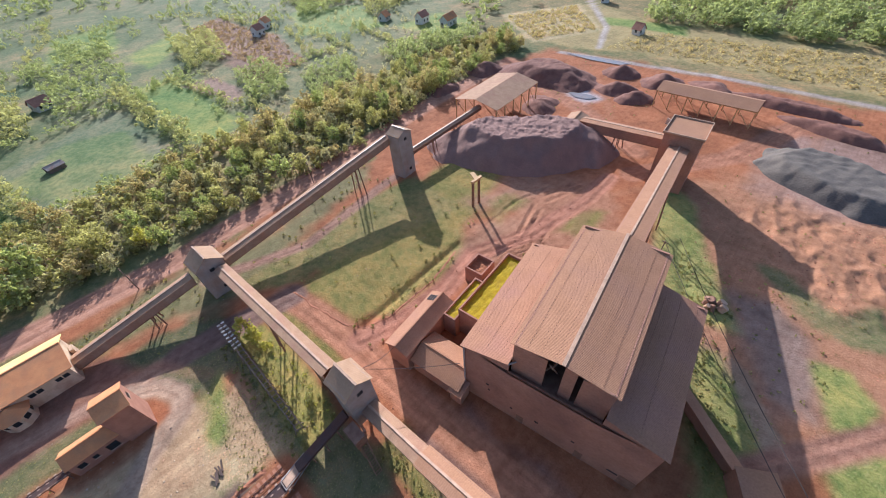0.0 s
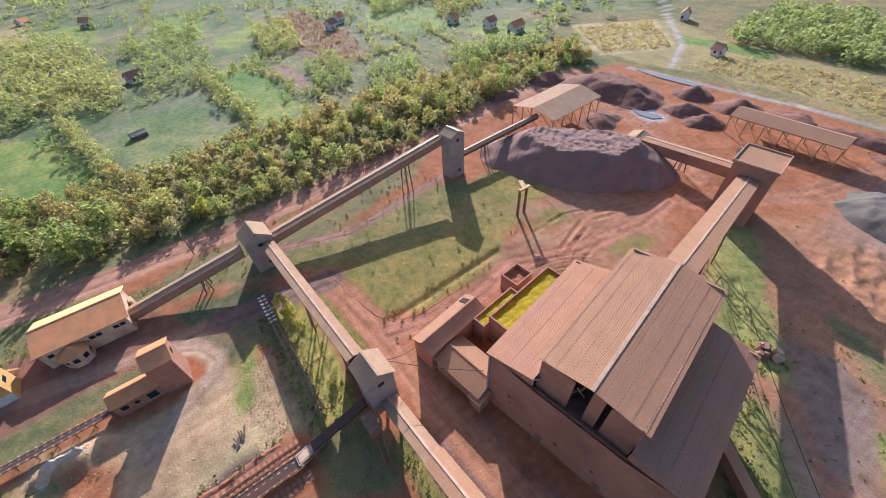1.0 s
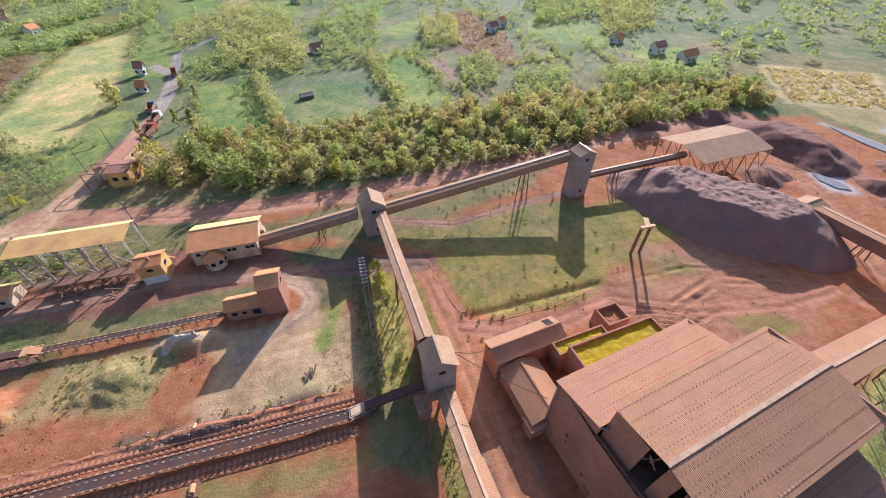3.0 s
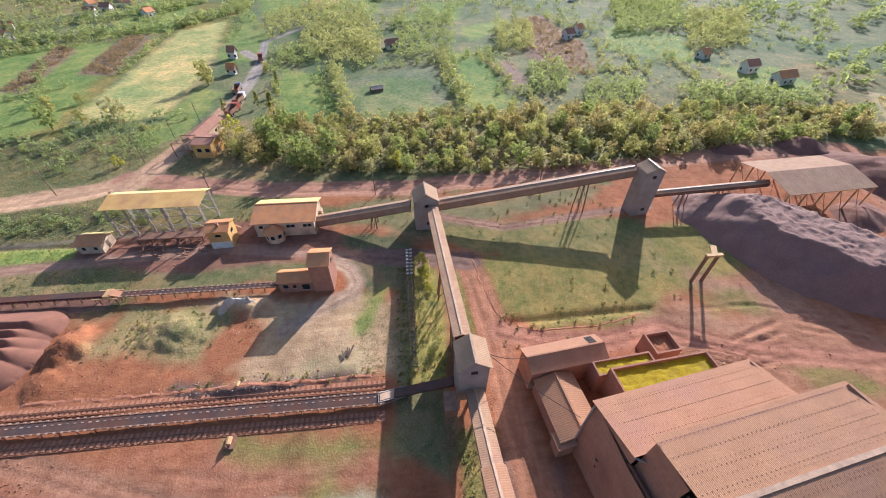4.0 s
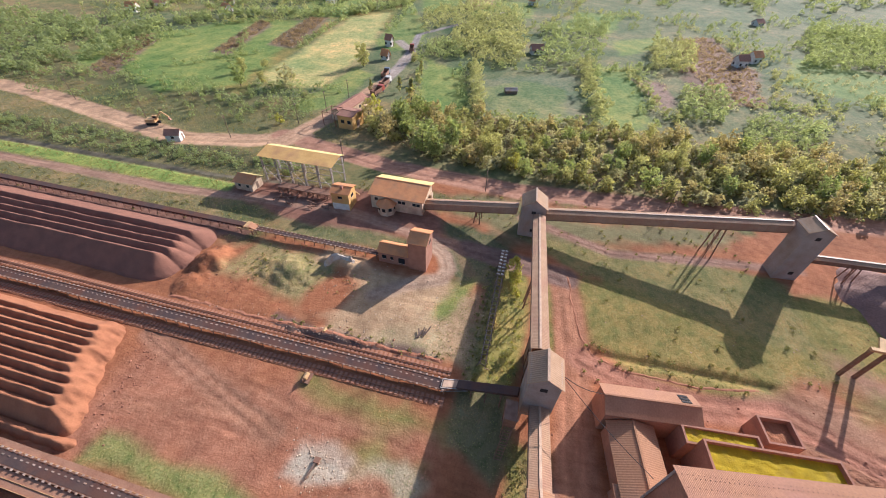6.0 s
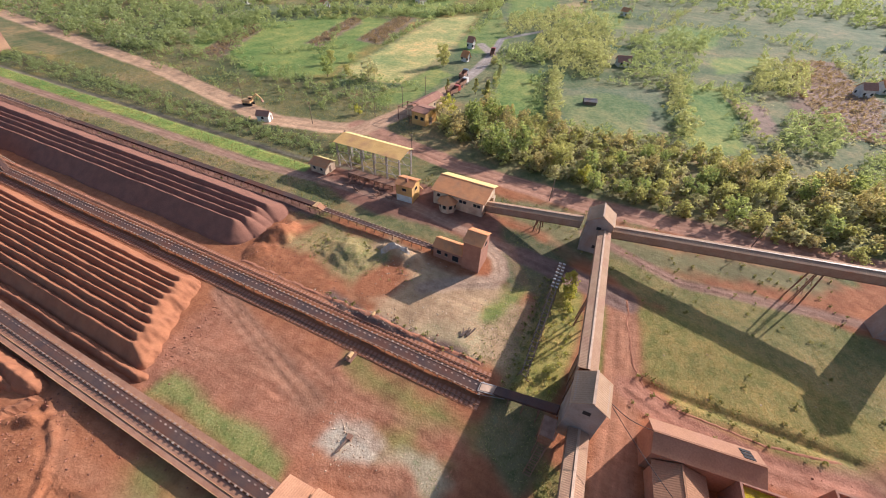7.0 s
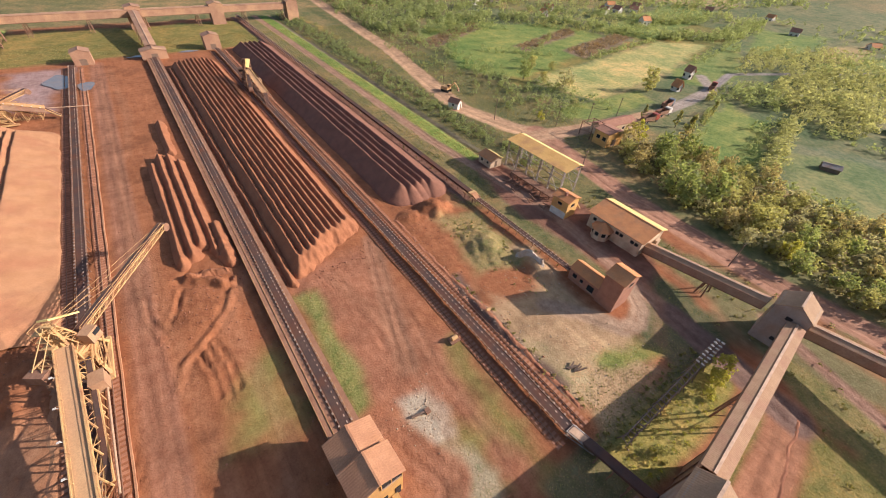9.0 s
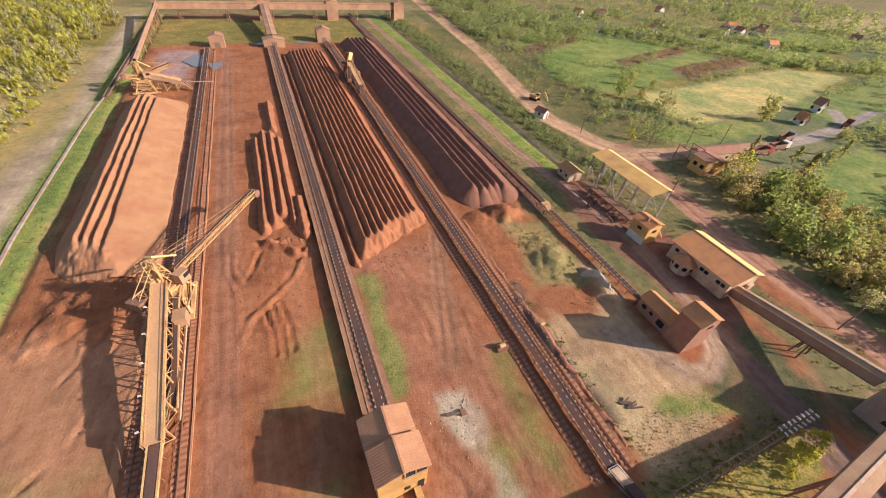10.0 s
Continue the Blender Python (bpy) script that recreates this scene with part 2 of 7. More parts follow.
# ---- mesh helpers ----
class Geo:
    """A mesh in the making, in world metres; m moves what is added next."""
    def __init__(self, m=None):
        self.v, self.f, self.m = [], [], m or Matrix()

    def add(self, verts, faces):
        k = len(self.v)
        self.v += [self.m @ Vector(p) for p in verts]
        self.f += [tuple(i + k for i in f) for f in faces]
        return self

    def box(self, x0, x1, y0, y1, z0, z1, chamfer=0.0):
        p = [(x, y, z) for z in (z0, z1) for y in (y0, y1) for x in (x0, x1)]
        return self.add(p, [(0, 2, 3, 1), (4, 5, 7, 6), (0, 1, 5, 4), (2, 6, 7, 3), (0, 4, 6, 2), (1, 3, 7, 5)])

    def beam(self, a, b, w, h=None):
        a, b = Vector(a), Vector(b)
        d = (b - a).normalized()
        s = d.cross(Vector((0, 0, 1)))
        s = (Vector((1, 0, 0)) if s.length < 1e-3 else s.normalized()) * w / 2
        u = s.cross(d).normalized() * (h or w) / 2
        p = [q + i * s + j * u for q in (a, b) for i, j in ((-1, -1), (1, -1), (1, 1), (-1, 1))]
        return self.add(p, [(0, 1, 2, 3), (7, 6, 5, 4), (0, 4, 5, 1), (1, 5, 6, 2), (2, 6, 7, 3), (3, 7, 4, 0)])

    def tube(self, a, b, r, r2=None, n=8):
        a, b = Vector(a), Vector(b)
        d = (b - a).normalized()
        s = d.cross(Vector((0, 0, 1)))
        s = Vector((1, 0, 0)) if s.length < 1e-3 else s.normalized()
        u = s.cross(d)
        p = []
        for q, rr in ((a, r), (b, r if r2 is None else r2)):
            p += [q + rr * (math.cos(2 * math.pi * i / n) * s + math.sin(2 * math.pi * i / n) * u) for i in range(n)]
        f = [(i, (i + 1) % n, n + (i + 1) % n, n + i) for i in range(n)]
        return self.add(p, f + [tuple(range(n))[::-1], tuple(range(n, 2 * n))])

    def sweep(self, pts, r, n=6):
        """One bent rod through the points."""
        v, f = [], []
        for i, q in enumerate(pts):
            d = (pts[min(i + 1, len(pts) - 1)] - pts[max(i - 1, 0)]).normalized()
            s = d.cross(Vector((0, 0, 1))).normalized()
            u = s.cross(d)
            v += [q + r * (math.cos(2 * math.pi * j / n) * s + math.sin(2 * math.pi * j / n) * u) for j in range(n)]
            if i:
                k = (i - 1) * n
                f += [(k + j, k + (j + 1) % n, k + n + (j + 1) % n, k + n + j) for j in range(n)]
        return self.add(v, f)

    def slab(self, a, b, c, d, t):
        """A plate with top corners a b c d and thickness t."""
        top = [Vector(p) for p in (a, b, c, d)]
        n = (top[1] - top[0]).cross(top[3] - top[0]).normalized() * t
        return self.add(top + [p - n for p in top], [(0, 1, 2, 3), (7, 6, 5, 4), (0, 4, 5, 1), (1, 5, 6, 2), (2, 6, 7, 3), (3, 7, 4, 0)])

    def corrugated(self, a, b, c, d, pitch=0.22, amp=0.03, t=0.05):
        """Ribbed sheet: ribs run from a-b towards d-c, side by side along a-b."""
        a, b, c, d = (Vector(p) for p in (a, b, c, d))
        n = max(2, int((b - a).length / pitch)) * 2
        up = (b - a).cross(d - a).normalized()
        amp *= .38
        p = []
        for i in range(n + 1):
            s = i / n
            o = up * (amp if i % 2 else -amp)
            p += [a.lerp(b, s) + o, d.lerp(c, s) + o]
        f = [(2 * i, 2 * i + 2, 2 * i + 3, 2 * i + 1) for i in range(n)]
        k = len(p)
        p += [a - up * t, b - up * t, c - up * t, d - up * t]
        f += [(k + 3, k + 2, k + 1, k)]
        f += [tuple([2 * i for i in range(n, -1, -1)] + [k, k + 1]), tuple([2 * i + 1 for i in range(n + 1)] + [k + 2, k + 3]), (0, 1, k + 3, k), (2 * n + 1, 2 * n, k + 1, k + 2)]
        return self.add(p, f)

    def make(self, name, material, parent=None, label="", smooth=False):
        me = bpy.data.meshes.new(name)
        o = parent.matrix_world.translation if parent else Vector()
        if parent:
            o = Vector(world_at(parent))
        me.from_pydata([tuple(p - o) for p in self.v], [], self.f)
        me.materials.append(material)
        if smooth:
            me.polygons.foreach_set("use_smooth", [True] * len(me.polygons))
        ob = new(name, me)
        if parent:
            ob.parent = parent
        if label:
            ob["label"] = label
        return ob


def world_at(ob):
    p = Vector(ob.location)
    while ob.parent:
        ob = ob.parent
        p += ob.location
    return p


def thing(name, at, label, category, group="", kind=""):
    ob = new(name)
    ob.location = at
    ob.empty_display_size = 0.5
    return tagged(ob, label, category, group, kind)


def turned(x, y, z, deg):
    return pose(x, y, z, 0, 0, deg)


def grid_mesh(name, xs, ys, zf, material, label="", category="", kind="", tint=None):
    """A height field over xs x ys; zf gives heights for arrays of x and y."""
    X, Y = np.meshgrid(xs, ys, indexing="ij")
    Z = zf(X, Y)
    nx, ny = X.shape
    me = bpy.data.meshes.new(name)
    co = np.stack([X, Y, Z], -1).reshape(-1, 3).astype(np.float32)
    i = np.arange(nx * ny).reshape(nx, ny)
    q = np.stack([i[:-1, :-1], i[1:, :-1], i[1:, 1:], i[:-1, 1:]], -1).reshape(-1, 4)
    me.vertices.add(len(co))
    me.vertices.foreach_set("co", co.ravel())
    me.loops.add(q.size)
    me.loops.foreach_set("vertex_index", q.ravel().astype(np.int32))
    me.polygons.add(len(q))
    me.polygons.foreach_set("loop_start", np.arange(0, q.size, 4, dtype=np.int32))
    me.polygons.foreach_set("use_smooth", np.ones(len(q), dtype=bool))
    me.update(calc_edges=True)
    if tint is not None:
        for key, val in tint(X, Y).items():
            a = me.attributes.new(key, 'FLOAT_COLOR', 'POINT')
            a.data.foreach_set("color", val.reshape(-1, 4).astype(np.float32).ravel())
    me.materials.append(material)
    ob = new(name, me)
    return tagged(ob, label, category, "", kind)


_lat = np.random.RandomState(7).rand(256, 256)


def vnoise(x, y, size):
    """Smooth value noise of the given feature size, 0 to 1."""
    u, v = x / size, y / size
    i, j = np.floor(u).astype(int), np.floor(v).astype(int)
    fx, fy = u - i, v - j
    fx, fy = fx * fx * (3 - 2 * fx), fy * fy * (3 - 2 * fy)
    g = lambda a, b: _lat[a % 256, b % 256]
    return (g(i, j) * (1 - fx) + g(i + 1, j) * fx) * (1 - fy) + (g(i, j + 1) * (1 - fx) + g(i + 1, j + 1) * fx) * fy


def fbm(x, y, size, octaves=4):
    s, a, out = 0.0, 1.0, 0
    for k in range(octaves):
        out = out + a * vnoise(x + 37.3 * k, y - 91.7 * k, size / 2 ** k)
        s += a
        a *= 0.5
    return out / s


def poly_dist(x, y, pts):
    """Distance to a polygon's outline, negative inside."""
    best = np.full(x.shape, 1e9)
    inside = np.zeros(x.shape, bool)
    for (ax, ay), (bx, by) in zip(pts, pts[1:] + pts[:1]):
        dx, dy = bx - ax, by - ay
        s = np.clip(((x - ax) * dx + (y - ay) * dy) / (dx * dx + dy * dy + 1e-9), 0, 1)
        best = np.minimum(best, np.hypot(x - ax - s * dx, y - ay - s * dy))
        cross = (ay > y) != (by > y)
        with np.errstate(divide="ignore", invalid="ignore"):
            inside ^= cross & (x < (bx - ax) * (y - ay) / (by - ay + 1e-12) + ax)
    return np.where(inside, -best, best)


def line_dist(x, y, pts):
    best = np.full(x.shape, 1e9)
    for (ax, ay), (bx, by) in zip(pts, pts[1:]):
        dx, dy = bx - ax, by - ay
        s = np.clip(((x - ax) * dx + (y - ay) * dy) / (dx * dx + dy * dy + 1e-9), 0, 1)
        best = np.minimum(best, np.hypot(x - ax - s * dx, y - ay - s * dy))
    return best


def line_coords(x, y, pts):
    """Distance to a line and the way along it."""
    best, along_, run = np.full(x.shape, 1e9), np.zeros(x.shape), 0.0
    for (ax, ay), (bx, by) in zip(pts, pts[1:]):
        dx, dy = bx - ax, by - ay
        n = math.hypot(dx, dy) + 1e-9
        f = np.clip(((x - ax) * dx + (y - ay) * dy) / n ** 2, 0, 1)
        d = np.hypot(x - ax - f * dx, y - ay - f * dy)
        side = np.sign((x - ax) * dy - (y - ay) * dx)
        near = d < np.abs(best)
        best = np.where(near, d * side, best)
        along_ = np.where(near, run + f * n, along_)
        run += n
    return best, along_


# ---- ground: one sheet, with soil, grass, fields and tracks laid out in metres ----
RED, RED2, PALE, DUST = (0.375, 0.152, 0.070), (0.30, 0.125, 0.062), (0.52, 0.345, 0.19), (0.42, 0.215, 0.122)
GRASS, LUSH, DRY, OLIVE = (0.255, 0.215, 0.07), (0.205, 0.265, 0.075), (0.325, 0.25, 0.115), (0.215, 0.19, 0.09)
BROWN, STRAW, BANK_SHADE, TARMAC = (0.23, 0.145, 0.095), (0.36, 0.29, 0.13), (0.17, 0.11, 0.085), (0.33, 0.29, 0.27)
# polygon, colour, grass cover 0..1, softness of the edge
ZONES = [
    ([(-600, -600), (700, -600), (700, 900), (-600, 900)], OLIVE, 0.9, 1),
    # fields beyond the road
    ([(82, -60), (82, 60), (70, 110), (80, 200), (150, 290), (430, 330), (430, -260), (140, -230)], (0.165, 0.185, 0.09), 0.9, 4),
    ([(430, -260), (430, 200), (700, 260), (700, -600), (60, -600), (80, -262), (140, -232)], (0.165, 0.185, 0.09), 0.9, 5),
    ([(200, 250), (430, 250), (430, 420), (180, 420)], (0.22, 0.21, 0.09), 0.9, 4),
    ([(53, 205), (142, 260), (160, 195), (80, 150)], LUSH, 0.8, 3),
    ([(66, 118), (85, 190), (160, 195), (222, 147), (140, 135), (84, 128)], GRASS, 0.85, 3),
    ([(105, 150), (165, 190), (175, 180), (112, 142)], BROWN, 0.3, 2), ([(150, 170), (200, 185), (205, 160), (160, 150)], BROWN, 0.3, 2),
    ([(80, 122), (89, 90), (200, 106), (240, 118), (225, 150), (142, 136)], STRAW, 0.55, 3),
    ([(200, 110), (330, 130), (330, 180), (225, 172)], GRASS, 0.9, 3), ([(232, 150), (420, 190), (420, 240), (215, 190)], LUSH, 0.8, 4),
    ([(76, 46), (129, 61), (140, 42), (83, 27)], LUSH, 0.9, 2),
    ([(79, 22), (122, 33), (150, -16), (90, -18)], (0.19, 0.21, 0.12), 0.75, 2),
    ([(84, -25), (167, -29), (172, -50), (87, -43)], LUSH, 0.8, 2),
    ([(122, -66), (250, -84), (268, -112), (130, -100)], BROWN, 0.35, 3),
    ([(250, -40), (330, -60), (330, -20), (255, -5)], LUSH, 0.8, 3), ([(170, -120), (230, -150), (200, -190), (140, -160)], LUSH, 0.7, 3),
    ([(90, -165), (135, -165), (130, -200), (95, -195)], LUSH, 0.85, 3), ([(280, 60), (360, 80), (360, 20), (285, 15)], LUSH, 0.7, 4),
    # south fields
    ([(-250, -192), (0, -192), (18, -185), (60, -185), (80, -236), (57, -262), (10, -240), (-80, -236), (-250, -236)], STRAW, 0.35, 2),
    ([(28, -216), (47, -181), (92, -214), (64, -258)], (0.46, 0.37, 0.2), 0.5, 2), ([(-12, -226), (30, -226), (40, -238), (-5, -240)], LUSH, 0.7, 2),
    # the stockyard and its soil
    ([(-117, -60), (-117, 300), (-11, 300), (-11, 60), (6, 60), (14, 40), (30, 30), (26, -10), (34, -60), (46, -120), (36, -178), (-30, -182), (-150, -178), (-150, -90), (-112, -60)], RED, 0.05, 4),
    ([(-60, 2), (-60, 62), (-42, 62), (-40, 20), (-42, 4)], (0.385, 0.172, 0.096), 0.12, 4),
    # grass about the yard
    ([(-126, 40), (-118, 60), (-117, 300), (-126, 300)], LUSH, 0.85, 1), ([(-420, -60), (-126, -60), (-126, 320), (-420, 320)], STRAW, 0.6, 2),
    ([(-150, 232), (30, 232), (30, 290), (-150, 290)], GRASS, 0.7, 3),
    ([(-7.5, 62), (-1, 58), (-1, 300), (-7.5, 300)], OLIVE, 0.8, 1), ([(4, 78), (9.5, 76), (9.5, 300), (4, 300)], (0.23, 0.30, 0.075), 0.85, 0.8),
    ([(13, 84), (26, 66), (27, 300), (13, 300)], (0.125, 0.125, 0.06), 0.9, 1.2), ([(38, 100), (66, 110), (80, 180), (70, 320), (42, 320)], (0.16, 0.155, 0.07), 0.85, 2),
    ([(-7, 24), (0, 20), (2, 40), (-1, 58), (-8, 62)], OLIVE, 0.75, 1.5),
    ([(-25, 40), (-14, 36), (-11, 58), (-22, 60)], (0.33, 0.26, 0.115), 0.6, 2), ([(-29, 12), (-20, 5), (-10, 8), (-14, 16), (-24, 16)], GRASS, 0.65, 2),
    ([(-31, 2), (-32, 14), (-24, 22), (-22, 12), (-20, 3)], OLIVE, 0.6, 2), ([(-61, 27), (-58, 27), (-56, 54), (-60, 54)], (0.27, 0.27, 0.09), 0.6, 1.4),
    ([(-45, 4), (-41, 4), (-40, 30), (-44, 24)], GRASS, 0.45, 2.5), ([(-62, 8), (-48, 6), (-50, 20), (-56, 16)], GRASS, 0.45, 3),
    ([(-80, 10), (-68, 12), (-70, 20), (-78, 18)], GRASS, 0.25, 3), ([(-118, -10), (-97, -10), (-97, 50), (-116, 56)], (0.43, 0.22, 0.12), 0.08, 4), ([(-110, 14), (-101, 16), (-100, 30), (-108, 34)], (0.30, 0.25, 0.10), 0.4, 4),
    ([(-78, 31), (-67, 31), (-68, 44), (-72, 42)], GRASS, 0.22, 3),
    ([(-36, -1), (-2, -1), (-2, 4.5), (-34, 4)], OLIVE, 0.75, 1.2), ([(-62, -5), (-42, -4.5), (-42, -11), (-62, -11)], GRASS, 0.75, 1),
    ([(-14, -8), (-4, -7), (-4, -11), (-28, -11.5), (-28, -9)], GRASS, 0.8, 0.8),
    ([(-4.5, -15), (-12, -16.5), (-20, -18), (-24, -24), (-25, -46), (-18, -54), (-14, -72), (-6, -84), (6, -74), (6, -62), (-2, -44), (2, -26)], GRASS, 0.66, 1.8),
    ([(4, 2), (12, 12), (22, 22), (24, 4), (20, -20), (26, -56), (22, -58), (12, -30)], OLIVE, 0.35, 3),
    ([(12, 24), (10, 8), (16, 2), (22, 10), (22, 26)], OLIVE, 0.6, 2), ([(14, 38), (22, 36), (24, 44), (16, 48)], OLIVE, 0.7, 2),
    ([(-64, -58), (-60, -75), (-56, -92), (-62, -92), (-70, -66), (-82, -44), (-88, -30), (-80, -30)], (0.26, 0.24, 0.08), 0.6, 2),
    # second zone: dark strip that paints in the gallery's shadow between the grass
    ([(-96, -66), (-88, -68), (-92, -44), (-104, -46)], GRASS, 0.65, 2.5), ([(-66, -62), (-60, -80), (-66, -84), (-78, -60), (-84, -46), (-80, -44)], (0.2, 0.15, 0.12), 0.15, 1.5), ([(-70, -88), (-84, -78), (-92, -86), (-80, -96)], OLIVE, 0.5, 3), ([(-104, -96), (-118, -92), (-120, -112), (-106, -114)], OLIVE, 0.45, 3), ([(-86, -80), (-100, -84), (-100, -98), (-90, -98)], OLIVE, 0.35, 4),
    ([(26, -60), (42, -60), (60, 30), (44, 36), (34, 0)], OLIVE, 0.9, 2), ([(34, -60), (46, -120), (44, -180), (75, -180), (75, -60)], OLIVE, 0.9, 3),
    ([(-1.5, 18), (6, 16), (16, 24), (16, 40), (13, 80), (3, 80), (-1, 58)], (0.27, 0.135, 0.09), 0.08, 1.5), ([(-12, 62), (-7, 60), (-7, 300), (-12, 300)], (0.26, 0.14, 0.1), .25, 1),
    ([(-60, -58), (-100, -48), (-128, -90), (-122, -132), (-70, -132), (-52, -102)], (0.41, 0.21, 0.115), 0.3, 5),
    # beside the hall and the gullies to the south-east
    ([(-52, -101), (-57, -96), (-63, -84), (-69, -75), (-77, -64), (-73, -62), (-66, -60), (-60, -69), (-54, -80), (-48, -96)], (0.30, 0.29, 0.10), 0.72, 1.4),
    ([(-71, -57), (-75, -57), (-88, -43), (-84, -38), (-74, -46)], (0.25, 0.235, 0.08), 0.6, 1.4), ([(-76, -58), (-80, -56), (-88, -44), (-85, -43), (-79, -52)], (0.34, 0.24, 0.16), 0.3, .8),
    # grey mud band with the gallery's shadow painted into its colour
    ([(-72, -72), (-80, -76), (-87, -65), (-89, -54), (-84, -52), (-77, -64)], (0.29, 0.20, 0.155), 0.12, 2.5),
    ([(-87, -65), (-92, -67), (-96, -62), (-95, -54), (-91, -54)], (0.28, 0.29, 0.09), 0.8, 1.2), ([(-92, -53), (-99, -55), (-100, -44), (-93, -42)], (0.28, 0.29, 0.09), 0.75, 1.5),
    ([(-75, -84), (-81, -84), (-89, -79), (-94, -86), (-98, -76), (-92, -72), (-82, -74)], OLIVE, 0.65, 1.5), ([(-70, -128), (-72, -138), (-77, -129), (-76, -114)], (0.28, 0.26, 0.09), 0.7, 1),
    ([(-13, 3), (-31, 4), (-33, 32), (-13, 30)], (0.50, 0.34, 0.185), 0.3, 2), ([(3, -9), (-2, -22), (-8, -42), (-12, -58), (8, -62), (12, -40), (9, -20), (8, -6)], (0.25, 0.215, 0.085), 0.66, 1.5),
    # about the brick house, the trestle and the near tower
    # first zone: grass with the transfer tower's shade painted into its green
    ([(9, 19), (8, 3), (-2, 0), (-10, 2), (-12, 9), (-8, 14), (2, 16)], (0.17, 0.16, 0.085), 0.7, 1.6), ([(-34, -4), (-34, 2), (-13, 2.5), (-3, 0), (-6, -5), (-28, -6)], (0.31, 0.28, 0.085), 0.85, 1.0),
    ([(-9, 6), (-14, 6), (-22, 9), (-24, 14), (-19, 13), (-12, 9)], (0.27, 0.28, 0.085), 0.8, 1.2), ([(-34, -4), (-44, -5.5), (-50, -4), (-44, 4), (-35, 5)], (0.21, 0.185, 0.09), 0.6, 1.4),
    ([(-19, 19), (-21, 12), (-28, 8), (-33, 13), (-31, 24), (-24, 22)], (0.49, 0.375, 0.205), 0.5, 2),
    # crops and meadows beyond the road
    ([(81, 231), (127, 266), (158, 226), (204, 215), (206, 174), (107, 135), (78, 132), (60, 157), (77, 188)], LUSH, 0.85, 3), ([(70, 209), (145, 246), (130, 222), (72, 193)], (0.26, 0.185, 0.12), 0.4, 2),
    ([(120, 178), (202, 204), (190, 186), (118, 166)], (0.26, 0.185, 0.12), 0.4, 2), ([(144, 160), (218, 175), (224, 162), (140, 140)], (0.26, 0.19, 0.12), 0.4, 2),
    ([(92, 129), (235, 147), (262, 127), (184, 107), (148, 101), (88, 95), (84, 114)], (0.47, 0.42, 0.17), 0.9, 2.5), ([(176, 105), (301, 121), (203, 78), (161, 80), (153, 93)], (0.235, 0.27, 0.085), 0.85, 2),
    ([(114, 56), (148, 64), (134, 44), (92, 28), (73, 36), (80, 46)], LUSH, 0.9, 2), ([(62, 97), (120, 93), (112, 80), (68, 81), (60, 87)], (0.23, 0.27, 0.085), 0.85, 1.5),
    ([(112, 26), (130, 7), (122, -12), (85, -12), (75, -7), (85, 16)], (0.20, 0.235, 0.10), 0.85, 2), ([(170, -30), (167, -40), (93, -46), (85, -36), (88, -26)], LUSH, 0.85, 2), ([(231, -39), (257, -77), (225, -72), (195, -43)], LUSH, 0.8, 3),
    ([(255, -87), (268, -107), (187, -114), (126, -97), (126, -80), (175, -77)], (0.33, 0.22, 0.16), 0.3, 3), ([(150, -44), (149, -60), (121, -60), (108, -53)], (0.32, 0.22, 0.16), 0.4, 2), ([(271, 101), (288, 79), (406, 91), (369, 133)], LUSH, 0.85, 4),
    ([(364, 82), (406, 61), (328, 51), (296, 70)], STRAW, 0.6, 4), ([(420, 250), (600, 320), (660, 270), (480, 190)], (0.42, 0.34, 0.17), 0.6, 6),
    # pale soil and darker ground patches
    ([(-28, 36), (-19, 25), (-13, 16), (-24, 12), (-30, 24)], PALE, 0.05, 3), ([(-13, 42), (-8, 40), (-11, 29), (-16, 32)], PALE, 0.1, 1.5),
    # last zone: dark strip along the rails, the bank's shade painted on the ground
    ([(-61, 2), (-60.5, 17), (-59.8, 24), (-55, 25), (-54.8, 15), (-54, 4)], (0.40, 0.178, 0.092), 0, .5), ([(-54.8, 26), (-49.6, 25), (-48.6, 20), (-50.5, 16.5), (-54.6, 16.5)], (0.50, 0.42, 0.31), 0.12, 1), ([(-54.6, 16), (-52, 16), (-48, 9), (-50, 5), (-54, 6)], (0.42, 0.345, 0.215), 0.4, 1.2), ([(-36, 8), (-30, 12), (-30, 42), (-33, 42)], BANK_SHADE, 0.25, 1.2),
    ([(-24, -46), (-18, -56), (-26, -74), (-34, -70), (-32, -50)], (0.41, 0.225, 0.135), 0.15, 4), ([(-12, -62), (-22, -62), (-30, -84), (-18, -84)], (0.40, 0.225, 0.14), 0.3, 4), ([(-30, -54), (-44, -60), (-46, -80), (-36, -92), (-24, -88), (-26, -66)], (0.40, 0.20, 0.115), 0.12, 4), ([(-36, -66), (-43, -70), (-42, -80), (-36, -78)], GRASS, 0.5, 2), ([(-18, -58), (-25, -60), (-24, -72), (-18, -70)], GRASS, 0.5, 2.5),
    ([(-8, -132), (4, -134), (0, -146), (-12, -140)], (0.48, 0.42, 0.40), 0, 2), ([(-66, -112), (-100, -112), (-112, -160), (-66, -150)], (0.34, 0.22, 0.17), 0.1, 6),
    ([(-85, -130), (-125, -146), (-150, -120), (-110, -108)], (0.31, 0.25, 0.22), 0.05, 3),
    ([(-98, 176), (-92, 222), (-112, 222), (-108, 180)], (0.42, 0.28, 0.25), 0, 3),
    # darker zone of ground before the hall front
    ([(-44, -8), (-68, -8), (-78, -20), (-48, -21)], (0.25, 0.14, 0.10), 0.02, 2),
]
